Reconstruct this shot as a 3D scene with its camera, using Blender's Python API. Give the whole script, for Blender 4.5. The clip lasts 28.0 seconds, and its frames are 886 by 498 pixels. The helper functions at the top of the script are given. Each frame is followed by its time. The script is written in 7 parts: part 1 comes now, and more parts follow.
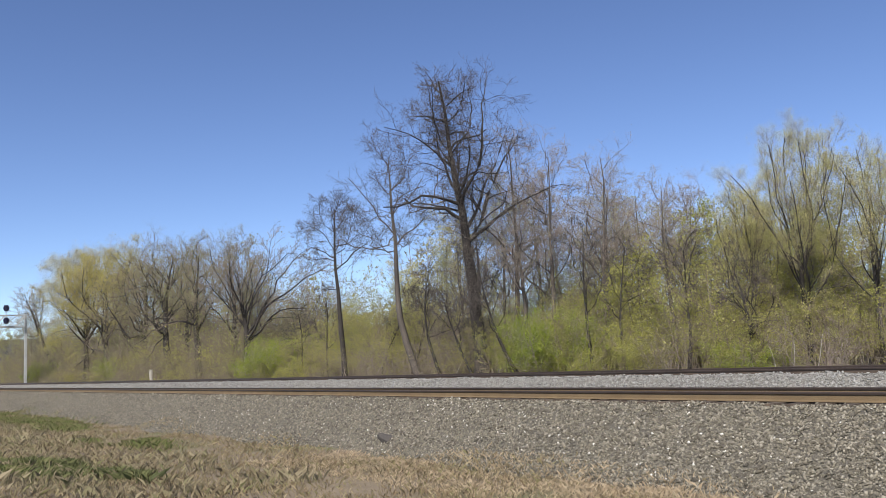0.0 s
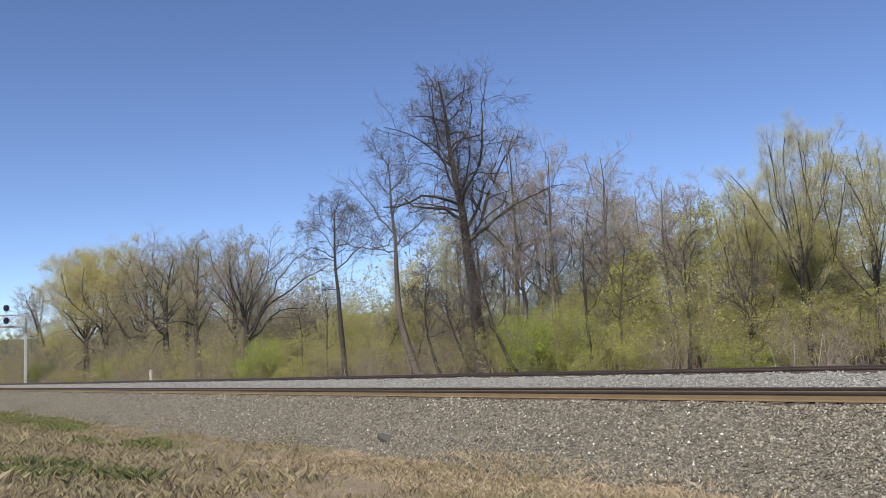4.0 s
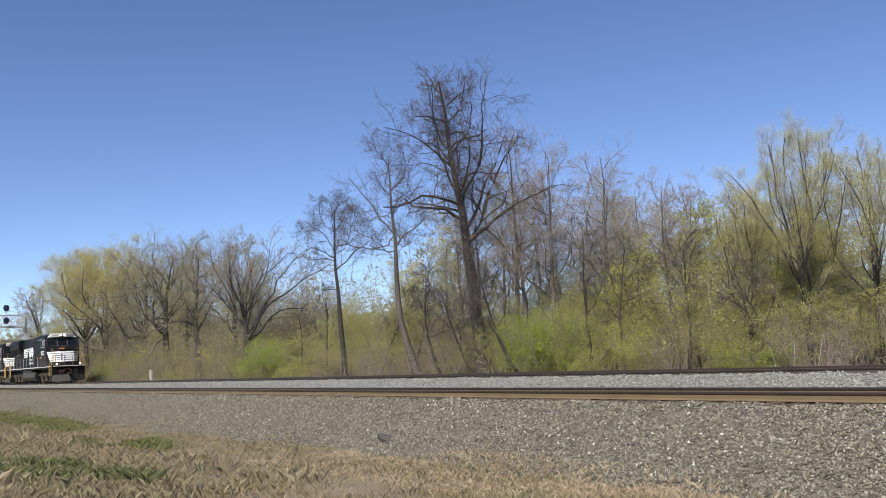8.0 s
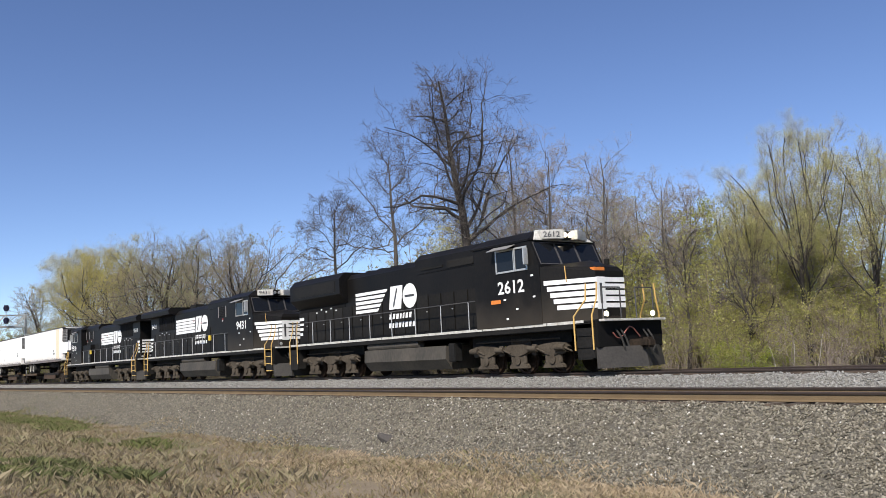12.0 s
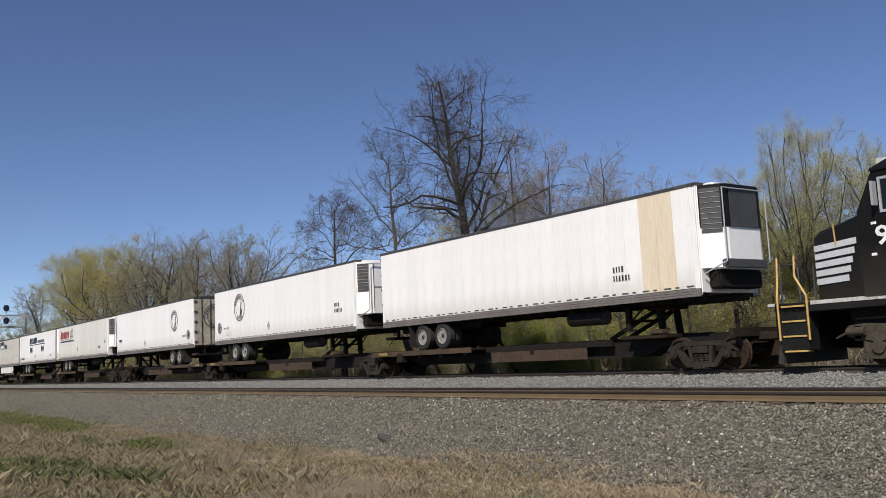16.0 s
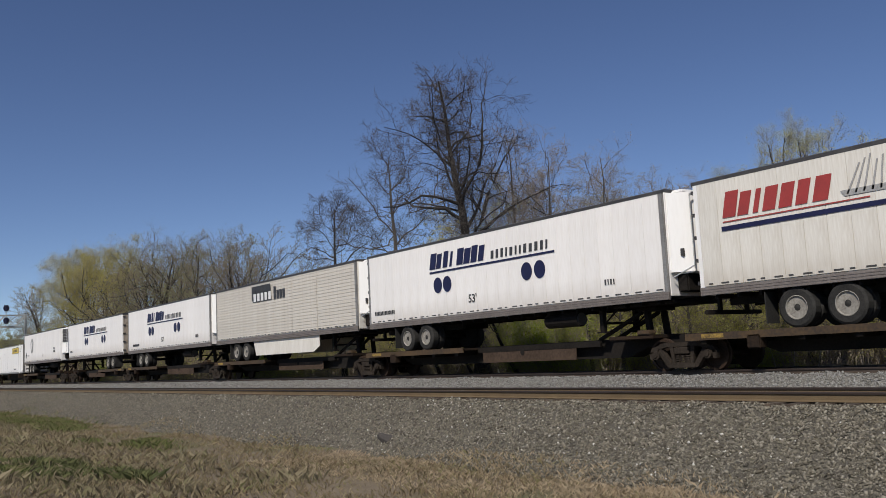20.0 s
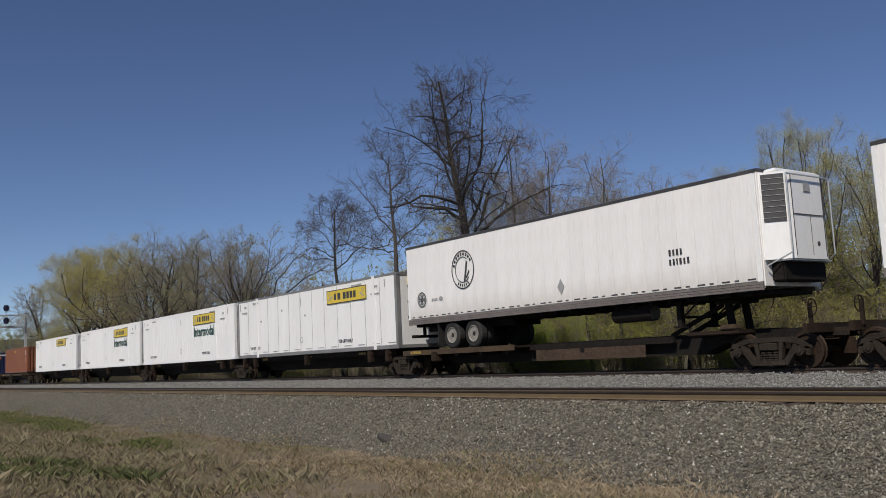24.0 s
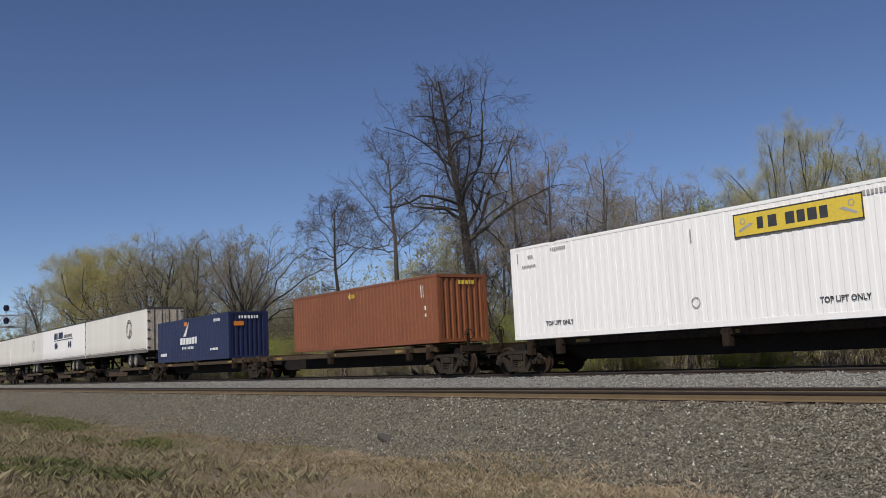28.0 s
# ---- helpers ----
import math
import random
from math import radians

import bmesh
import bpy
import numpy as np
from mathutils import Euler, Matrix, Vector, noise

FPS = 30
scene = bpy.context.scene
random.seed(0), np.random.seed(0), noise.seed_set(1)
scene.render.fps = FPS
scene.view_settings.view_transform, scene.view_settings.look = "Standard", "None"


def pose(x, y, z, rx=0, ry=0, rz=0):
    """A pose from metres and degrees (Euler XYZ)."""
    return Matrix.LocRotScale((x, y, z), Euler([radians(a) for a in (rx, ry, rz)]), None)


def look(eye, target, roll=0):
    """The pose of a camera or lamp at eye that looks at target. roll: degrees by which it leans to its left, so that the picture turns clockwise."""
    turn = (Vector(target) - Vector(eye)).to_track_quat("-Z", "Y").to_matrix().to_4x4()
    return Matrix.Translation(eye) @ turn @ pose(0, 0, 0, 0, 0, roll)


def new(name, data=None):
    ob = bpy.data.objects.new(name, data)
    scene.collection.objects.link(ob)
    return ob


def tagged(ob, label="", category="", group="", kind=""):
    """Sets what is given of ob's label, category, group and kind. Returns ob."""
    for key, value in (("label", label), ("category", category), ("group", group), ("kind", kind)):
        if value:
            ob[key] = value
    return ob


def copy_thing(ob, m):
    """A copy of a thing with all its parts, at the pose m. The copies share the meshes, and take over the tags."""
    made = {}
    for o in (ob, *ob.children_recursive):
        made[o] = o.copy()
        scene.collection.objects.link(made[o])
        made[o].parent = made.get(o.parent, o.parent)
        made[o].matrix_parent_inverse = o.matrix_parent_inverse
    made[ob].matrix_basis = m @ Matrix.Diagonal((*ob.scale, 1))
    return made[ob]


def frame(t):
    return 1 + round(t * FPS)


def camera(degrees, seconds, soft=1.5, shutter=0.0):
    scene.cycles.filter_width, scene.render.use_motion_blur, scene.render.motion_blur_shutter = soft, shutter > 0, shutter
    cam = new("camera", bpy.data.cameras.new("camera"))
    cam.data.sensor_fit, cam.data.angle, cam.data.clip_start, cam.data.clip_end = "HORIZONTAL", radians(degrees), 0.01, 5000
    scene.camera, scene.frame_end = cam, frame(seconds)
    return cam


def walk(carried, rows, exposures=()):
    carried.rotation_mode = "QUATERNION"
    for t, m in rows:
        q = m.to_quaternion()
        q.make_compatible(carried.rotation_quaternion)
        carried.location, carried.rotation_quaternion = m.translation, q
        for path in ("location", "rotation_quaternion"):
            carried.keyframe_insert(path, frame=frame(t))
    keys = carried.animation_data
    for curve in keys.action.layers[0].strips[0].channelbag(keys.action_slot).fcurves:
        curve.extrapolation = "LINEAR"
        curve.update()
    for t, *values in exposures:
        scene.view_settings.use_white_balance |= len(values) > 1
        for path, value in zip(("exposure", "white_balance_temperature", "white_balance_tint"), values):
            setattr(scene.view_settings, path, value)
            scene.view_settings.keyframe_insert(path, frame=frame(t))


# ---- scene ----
# The camera stands still on a bank beside a double-track line; x runs along the track, y across it.
EYE = Vector((0.0, 0.0, 2.5))
YAW, PITCH, ROLL = radians(53.76), radians(6.91), -2.8
cam = camera(53.18, 28.0, soft=0.85)
aim = EYE + Vector((-math.sin(YAW) * math.cos(PITCH), math.cos(YAW) * math.cos(PITCH), math.sin(PITCH)))
walk(cam, [(0.0, look(EYE, aim, ROLL)), (28.0, look(EYE, aim, ROLL))],
     exposures=[(0.0, 0.33), (10.0, 0.33), (12.0, 0.28), (14.0, 0.2), (15.0, 0.1), (16.0, -0.26), (17.0, -0.5), (18.5, -0.55), (22.0, -0.58), (24.0, -0.66), (26.0, -0.73), (27.0, -0.74), (28.0, -0.5)])

# Late-morning spring sun behind the camera, clear sky
SUN_EL, SUN_AZ = radians(45), radians(30)      # azimuth from -y towards +x
world = bpy.data.worlds.new("sky")
scene.world = world
world.use_nodes = True
wn = world.node_tree.nodes
sky = wn.new("ShaderNodeTexSky")
sky.sky_type = "NISHITA"
sky.sun_disc = False
sky.sun_elevation = SUN_EL
sky.sun_rotation = math.pi - SUN_AZ
sky.altitude = 2500
sky.air_density, sky.dust_density, sky.ozone_density = 0.85, 0.0, 1.6
deep = wn.new("ShaderNodeHueSaturation")
deep.inputs["Hue"].default_value, deep.inputs["Saturation"].default_value = 0.509, 1.08
world.node_tree.links.new(sky.outputs[0], deep.inputs["Color"])
world.node_tree.links.new(deep.outputs[0], wn["Background"].inputs[0])
wn["Background"].inputs[1].default_value = 0.126
sun = new("sun", bpy.data.lights.new("sun", "SUN"))
sun.data.energy, sun.data.angle, sun.data.color = 5.9, radians(0.53), (1.0, 0.95, 0.87)
to_sun = Vector((math.sin(SUN_AZ) * math.cos(SUN_EL), -math.cos(SUN_AZ) * math.cos(SUN_EL), math.sin(SUN_EL)))
sun.matrix_world = look(to_sun * 50, (0, 0, 0))


# ---- materials ----
def material(name, base, second=None, rough=0.6, metal=0.0, scale=2.0, fine=30.0, bump=0.1, mix=0.5, stretch=(1, 1, 1), spread=0.0):
    """Two colours mixed by broad and fine noise, with relief; spread varies the brightness from object to object."""
    m = bpy.data.materials.new(name)
    m.use_nodes = True
    nt = m.node_tree
    n, l = nt.nodes, nt.links
    b = n["Principled BSDF"]
    second = second or tuple(c * 0.72 for c in base)
    co = n.new("ShaderNodeTexCoord")
    mp = n.new("ShaderNodeMapping")
    mp.inputs["Scale"].default_value = stretch
    l.new(co.outputs["Object"], mp.inputs[0])
    n1, n2 = n.new("ShaderNodeTexNoise"), n.new("ShaderNodeTexNoise")
    for q, s, d in ((n1, scale, 5), (n2, fine, 3)):
        q.inputs["Scale"].default_value, q.inputs["Detail"].default_value = s, d
        l.new(mp.outputs[0], q.inputs["Vector"])
    add = n.new("ShaderNodeMath")
    add.operation = "ADD"
    l.new(n1.outputs["Fac"], add.inputs[0])
    l.new(n2.outputs["Fac"], add.inputs[1])
    ramp = n.new("ShaderNodeMapRange")
    ramp.inputs["From Min"].default_value, ramp.inputs["From Max"].default_value = 0.7 + 0.6 * (0.5 - mix), 1.3 + 0.6 * (0.5 - mix)
    l.new(add.outputs[0], ramp.inputs["Value"])
    mx = n.new("ShaderNodeMix")
    mx.data_type = "RGBA"
    mx.inputs[6].default_value, mx.inputs[7].default_value = (*base, 1), (*second, 1)
    l.new(ramp.outputs[0], mx.inputs[0])
    colour = mx.outputs[2]
    if spread:
        info, mr, hsv = n.new("ShaderNodeObjectInfo"), n.new("ShaderNodeMapRange"), n.new("ShaderNodeHueSaturation")
        mr.inputs["To Min"].default_value, mr.inputs["To Max"].default_value = 1 - spread, 1 + spread
        l.new(info.outputs["Random"], mr.inputs["Value"])
        l.new(mr.outputs[0], hsv.inputs["Value"])
        l.new(colour, hsv.inputs["Color"])
        colour = hsv.outputs[0]
    l.new(colour, b.inputs["Base Color"])
    b.inputs["Roughness"].default_value, b.inputs["Metallic"].default_value = rough, metal
    if bump:
        bp = n.new("ShaderNodeBump")
        bp.inputs["Strength"].default_value, bp.inputs["Distance"].default_value = bump, 0.02
        l.new(n2.outputs["Fac"], bp.inputs["Height"])
        l.new(bp.outputs[0], b.inputs["Normal"])
    return m


def island(name, colours, rough=0.8, translucent=0.0):
    """A colour for each loose piece of a joined mesh (stones, blades, leaves), drawn from a few."""
    m = bpy.data.materials.new(name)
    m.use_nodes = True
    n, l = m.node_tree.nodes, m.node_tree.links
    b = n["Principled BSDF"]
    g, r = n.new("ShaderNodeNewGeometry"), n.new("ShaderNodeValToRGB")
    r.color_ramp.interpolation = "LINEAR"
    while len(r.color_ramp.elements) < len(colours):
        r.color_ramp.elements.new(0.5)
    for i, c in enumerate(colours):
        r.color_ramp.elements[i].position, r.color_ramp.elements[i].color = i / (len(colours) - 1), (*c, 1)
    l.new(g.outputs["Random Per Island"], r.inputs[0])
    l.new(r.outputs[0], b.inputs["Base Color"])
    b.inputs["Roughness"].default_value = rough
    if translucent:
        t, x = n.new("ShaderNodeBsdfTranslucent"), n.new("ShaderNodeMixShader")
        l.new(r.outputs[0], t.inputs[0])
        x.inputs[0].default_value = translucent
        l.new(b.outputs[0], x.inputs[1])
        l.new(t.outputs[0], x.inputs[2])
        l.new(x.outputs[0], n["Material Output"].inputs[0])
    return m


M = {
    "bark_dark": material("bark_dark", (0.016, 0.013, 0.011), (0.042, 0.034, 0.029), 0.9, scale=3, fine=25, bump=0.5, stretch=(1, 1, 0.3)),
    "bark_mid": material("bark_mid", (0.06, 0.05, 0.042), (0.105, 0.087, 0.073), 0.9, scale=3, fine=25, bump=0.5, stretch=(1, 1, 0.3)),
    "bark_pale": material("bark_pale", (0.5, 0.46, 0.4), (0.33, 0.3, 0.25), 0.9, scale=3, fine=25, bump=0.3),
    "twig_dark": material("twig_dark", (0.06, 0.05, 0.045), (0.11, 0.092, 0.08), 0.9, scale=1, fine=8, bump=0),
    "twig_grey": material("twig_grey", (0.2, 0.17, 0.135), (0.3, 0.26, 0.21), 0.9, scale=1, fine=8, bump=0),
    "twig_brown": material("twig_brown", (0.155, 0.123, 0.09), (0.24, 0.195, 0.145), 0.9, scale=1, fine=8, bump=0),
    "twig_red": material("twig_red", (0.19, 0.152, 0.13), (0.285, 0.232, 0.195), 0.9, scale=1, fine=8, bump=0),
    "rail_steel": material("rail_steel", (0.1, 0.066, 0.033), (0.155, 0.108, 0.056), 0.85, 0.0, scale=1.5, fine=40, bump=0.2),
    "rail_head": material("rail_head", (0.035, 0.026, 0.022), (0.06, 0.042, 0.034), 0.5, 0.3, scale=1.5, fine=40, bump=0.05),
    "rail_dark": material("rail_dark", (0.05, 0.034, 0.025), (0.085, 0.06, 0.042), 0.75, 0.0, scale=1.5, fine=40, bump=0.2),
    "tie_wood": material("tie_wood", (0.05, 0.036, 0.026), (0.11, 0.08, 0.056), 0.9, scale=2, fine=30, bump=0.5, spread=0.3),
}
# ---- helpers for building ----
def part(name, bm, mat, parent=None, label=""):
    """Links a bmesh as one mesh object, under a thing or a part if given."""
    me = bpy.data.meshes.new(name)
    bm.normal_update()
    bm.to_mesh(me)
    bm.free()
    return hung(name, me, mat, parent, label)


def hung(name, me, mat, parent=None, label=""):
    for q in (mat if isinstance(mat, (list, tuple)) else [mat]):
        if q and q.name not in me.materials:
            me.materials.append(q)
    ob = new(name, me)
    ob.parent = parent
    if label:
        tagged(ob, label)
    return ob


def arrays(name, verts, faces, mat, parent=None, label=""):
    """One mesh object from arrays of points and faces."""
    me = bpy.data.meshes.new(name)
    verts, faces = np.asarray(verts, dtype=np.float32), np.asarray(faces, dtype=np.int32)
    me.vertices.add(len(verts))
    me.vertices.foreach_set("co", verts.ravel())
    k = faces.shape[1]
    me.loops.add(faces.size)
    me.loops.foreach_set("vertex_index", faces.ravel())
    me.polygons.add(len(faces))
    me.polygons.foreach_set("loop_start", np.arange(0, faces.size, k, dtype=np.int32))
    me.update(calc_edges=True)
    return hung(name, me, mat, parent, label)


def box(x0, x1, y0, y1, z0, z1, bevel=0.0, bm=None):
    own = bm is None
    bm = bm or bmesh.new()
    v = bmesh.ops.create_cube(bm, size=1, matrix=Matrix.Translation(((x0 + x1) / 2, (y0 + y1) / 2, (z0 + z1) / 2)) @ Matrix.Diagonal((x1 - x0, y1 - y0, z1 - z0, 1)))
    if bevel:
        e = list({e for w in v["verts"] for e in w.link_edges})
        bmesh.ops.bevel(bm, geom=e, offset=bevel, segments=1 if not own else 2, affect="EDGES", clamp_overlap=True)
    return bm


def rod(a, b, r, bm=None, n=8, r2=None):
    bm = bm or bmesh.new()
    a, b = Vector(a), Vector(b)
    q = (b - a).to_track_quat("Z", "Y").to_matrix().to_4x4()
    bmesh.ops.create_cone(bm, cap_ends=True, segments=n, radius1=r, radius2=r if r2 is None else r2, depth=(b - a).length, matrix=Matrix.Translation((a + b) / 2) @ q)
    return bm


def prism(outline, y0, y1, bm=None):
    """An outline in x and z, drawn out from y0 to y1."""
    bm = bm or bmesh.new()
    a = [bm.verts.new((x, y0, z)) for x, z in outline]
    b = [bm.verts.new((x, y1, z)) for x, z in outline]
    bm.faces.new(a)
    bm.faces.new(b[::-1])
    for i in range(len(a)):
        j = (i + 1) % len(a)
        bm.faces.new((a[i], b[i], b[j], a[j]))
    bmesh.ops.recalc_face_normals(bm, faces=bm.faces[:])
    return bm


def section(outline, x0, x1, bm=None):
    """An outline in y and z, drawn out from x0 to x1."""
    bm = bm or bmesh.new()
    a = [bm.verts.new((x0, y, z)) for y, z in outline]
    b = [bm.verts.new((x1, y, z)) for y, z in outline]
    bm.faces.new(a)
    bm.faces.new(b[::-1])
    for i in range(len(a)):
        j = (i + 1) % len(a)
        bm.faces.new((a[i], b[i], b[j], a[j]))
    bmesh.ops.recalc_face_normals(bm, faces=bm.faces[:])
    return bm


def thing(name, label, category, group="", m=None, kind=""):
    ob = tagged(new(name), label, category, group, kind)
    if m is not None:
        ob.matrix_basis = m
    return ob


def smooth(x, a, b):
    t = np.clip((x - a) / (b - a), 0, 1)
    return t * t * (3 - 2 * t)




def waves(x, y, seed, size):
    """A soft random field for arrays of places."""
    r = np.random.default_rng(seed)
    out = np.zeros_like(x, dtype=float)
    for _ in range(7):
        a, k, p = r.uniform(0, 6.283), r.uniform(0.5, 1.8) * 6.283 / size, r.uniform(0, 6.283)
        out = out + np.sin((x * np.cos(a) + y * np.sin(a)) * k + p)
    return out / 3.7


# ---- ground, ballast, tracks ----
NEAR_Y, NEAR_TOP = 16.66, 1.47
FAR_Y, FAR_TOP = 20.97, 1.77


def ground_z(x, y):
    """Height of the earth: a bank at the camera, a flat verge, a low shelf under the woods."""
    z = 0.85 * smooth(-y, -6.0, -1.0) + 0.05 * waves(x, y, 3, 5.0) * smooth(y, 2, 4)
    z = z + 0.9 * smooth(y, 17, 19) * (1 + 0.0 * y) + 0.1 * smooth(y, 24, 27) + 0.12 * waves(x, y, 4, 9.0) * smooth(y, 24, 28)
    return z - 0.0


def bed_z(x, y):
    """Height of the ballast across both tracks."""
    knots = [(11.6, -0.35), (12.3, 0.0), (13.5, 0.52), (15.0, 1.2), (15.4, 1.245), (15.72, 1.2), (17.6, 1.2), (17.95, 1.275), (18.9, 1.45), (19.5, 1.62), (20.1, 1.65), (20.32, 1.62), (21.6, 1.62), (21.8, 1.66), (22.4, 1.63), (22.8, 1.5), (24.2, 0.75)]
    ky, kz = zip(*knots)
    return np.interp(y, ky, kz) + 0.025 * waves(x, y, 8, 1.3) + 0.012 * waves(x, y, 9, 0.4) + (0.22 * waves(x, 0 * y, 10, 14.0) + 0.1 * waves(x, y, 12, 3.0)) * smooth(-y, -14.2, -12.2)


def sheet(name, xs, ys, zf, mat):
    gx, gy = np.meshgrid(xs, ys, indexing="ij")
    v = np.stack([gx, gy, zf(gx, gy)], -1).reshape(-1, 3)
    i, j = np.meshgrid(np.arange(len(xs) - 1), np.arange(len(ys) - 1), indexing="ij")
    a = (i * len(ys) + j).ravel()
    ob = arrays(name, v, np.stack([a, a + len(ys), a + len(ys) + 1, a + 1], 1), mat)
    ob.data.polygons.foreach_set("use_smooth", np.ones(len(a), dtype=bool))
    return ob


def earth_material():
    m = material("dry_grass_earth", (0.2, 0.155, 0.1), (0.13, 0.1, 0.066), 0.95, scale=1.6, fine=14, bump=0.6)
    n, l = m.node_tree.nodes, m.node_tree.links
    b = n["Principled BSDF"]
    base = b.inputs["Base Color"].links[0].from_socket
    nz, mr, mx = n.new("ShaderNodeTexNoise"), n.new("ShaderNodeMapRange"), n.new("ShaderNodeMix")
    co = n.new("ShaderNodeTexCoord")
    l.new(co.outputs["Object"], nz.inputs["Vector"])
    nz.inputs["Scale"].default_value, nz.inputs["Detail"].default_value = 0.35, 6
    mr.inputs["From Min"].default_value, mr.inputs["From Max"].default_value = 0.52, 0.66
    l.new(nz.outputs["Fac"], mr.inputs["Value"])
    mx.data_type = "RGBA"
    l.new(mr.outputs[0], mx.inputs[0])
    l.new(base, mx.inputs[6])
    mx.inputs[7].default_value = (0.125, 0.12, 0.052, 1)
    l.new(mx.outputs[2], b.inputs["Base Color"])
    return m


def gravel_material(name, tones):
    """Crushed stone: cells with a grey of their own, dark joints, relief."""
    m = bpy.data.materials.new(name)
    m.use_nodes = True
    n, l = m.node_tree.nodes, m.node_tree.links
    b = n["Principled BSDF"]
    co, v, e, r, mx = n.new("ShaderNodeTexCoord"), n.new("ShaderNodeTexVoronoi"), n.new("ShaderNodeTexVoronoi"), n.new("ShaderNodeValToRGB"), n.new("ShaderNodeMix")
    e.feature = "DISTANCE_TO_EDGE"
    # the cells are pulled out of shape, so that the stones are broken and not round
    warp, add = n.new("ShaderNodeTexNoise"), n.new("ShaderNodeVectorMath")
    warp.inputs["Scale"].default_value, warp.inputs["Detail"].default_value = 26, 2
    l.new(co.outputs["Object"], warp.inputs["Vector"])
    add.operation = "MULTIPLY_ADD"
    add.inputs[1].default_value = (0.07, 0.07, 0.07)
    l.new(warp.outputs["Color"], add.inputs[0])
    l.new(co.outputs["Object"], add.inputs[2])
    for q in (v, e):
        q.inputs["Scale"].default_value = 19
        l.new(add.outputs[0], q.inputs["Vector"])
    for i, (p, c) in enumerate(zip((0.0, 0.45, 0.85, 1.0), tones)):
        if i > 1:
            r.color_ramp.elements.new(p)
        r.color_ramp.elements[i].position, r.color_ramp.elements[i].color = p, (*c, 1)
    sep = n.new("ShaderNodeSeparateColor")
    l.new(v.outputs["Color"], sep.inputs[0])
    l.new(sep.outputs[0], r.inputs[0])
    mr = n.new("ShaderNodeMapRange")
    mr.inputs["From Max"].default_value = 0.12
    l.new(e.outputs["Distance"], mr.inputs["Value"])
    mx.data_type = "RGBA"
    mx.inputs[6].default_value = (0.075, 0.066, 0.055, 1)
    l.new(mr.outputs[0], mx.inputs[0])
    l.new(r.outputs[0], mx.inputs[7])
    l.new(mx.outputs[2], b.inputs["Base Color"])
    b.inputs["Roughness"].default_value = 0.9
    bp = n.new("ShaderNodeBump")
    bp.inputs["Strength"].default_value, bp.inputs["Distance"].default_value = 0.8, 0.03
    l.new(mr.outputs[0], bp.inputs["Height"])
    l.new(bp.outputs[0], b.inputs["Normal"])
    return m


M["earth"] = earth_material()
M["gravel"] = gravel_material("crushed_stone", [(0.08, 0.07, 0.052), (0.145, 0.128, 0.096), (0.195, 0.173, 0.133), (0.29, 0.265, 0.215)])
M["gravel_fresh"] = gravel_material("fresh_stone", [(0.15, 0.14, 0.118), (0.24, 0.228, 0.2), (0.29, 0.277, 0.25), (0.35, 0.335, 0.305)])
far = [-2500, -1500, -900, -600, -420, -320, -260]
ground = sheet("ground", far + list(np.arange(-230, -70, 4.0)) + list(np.arange(-70, 20, 0.6)) + [24, 30, 40, 60, 100, 200, 500, 1200],
               [-900, -300, -100, -40, -15, -6, -3] + list(np.arange(-1, 14, 0.4)) + list(np.arange(14, 34, 1.0)) + [36, 40, 46, 55, 70, 100, 160, 300, 700, 1600], ground_z, M["earth"])
tagged(ground, "dry tan grass verge with green patches", "ground", kind="structure")
bed_x = list(np.arange(-420, -120, 5.0)) + list(np.arange(-120, -50, 0.5)) + list(np.arange(-50, 12, 0.2)) + list(np.arange(12, 340, 4.0))
ballast = sheet("ballast_near", bed_x, list(np.arange(11.6, 16.0, 0.12)) + list(np.arange(16.0, 17.8, 0.2)) + [17.9], bed_z, M["gravel"])
tagged(ballast, "brown-grey crushed stone shoulder of the near track", "ballast", kind="structure")
ballast = sheet("ballast_far", bed_x, list(np.arange(17.9, 24.3, 0.2)), bed_z, M["gravel_fresh"])
tagged(ballast, "pale grey fresh crushed stone of the far track", "ballast", kind="structure")


def strewn_stones(name, n, x0, x1, y0, y1, tones, seed, label, lo=0.018, hi=0.042):
    """Loose broken stones, joined: jittered octahedra half sunk in the bed."""
    r = np.random.default_rng(seed)
    x = x1 - (x1 - x0) * r.uniform(0, 1, n) ** (1.4 if x0 > -100 else 2.1)
    y = r.uniform(y0, y1, n)
    c = np.stack([x, y, bed_z(x, y) + 0.012], 1)
    o = np.array([(1, 0, 0), (0, 1, 0), (-1, 0, 0), (0, -1, 0), (0, 0, 1), (0, 0, -1)], float)
    v = o[None] * r.uniform(0.6, 1.3, (n, 6, 1)) + r.normal(0, 0.22, (n, 6, 3))
    a = r.uniform(0, 6.28, n)
    v = np.stack([v[..., 0] * np.cos(a)[:, None] - v[..., 1] * np.sin(a)[:, None], v[..., 0] * np.sin(a)[:, None] + v[..., 1] * np.cos(a)[:, None], v[..., 2] * 0.75], -1)
    tilt = r.normal(0, 0.5, (n, 2))
    v[..., 2] += v[..., 0] * tilt[:, :1] + v[..., 1] * tilt[:, 1:]
    v = c[:, None] + v * r.uniform(lo, hi, n)[:, None, None]
    f = np.array([(0, 1, 4), (1, 2, 4), (2, 3, 4), (3, 0, 4), (1, 0, 5), (2, 1, 5), (3, 2, 5), (0, 3, 5)])
    q = (np.arange(n) * 6)[:, None, None] + f[None]
    return tagged(arrays(name, v.reshape(-1, 3), q.reshape(-1, 3), island(name, tones, 0.85)), label, "stones", kind="stuff")


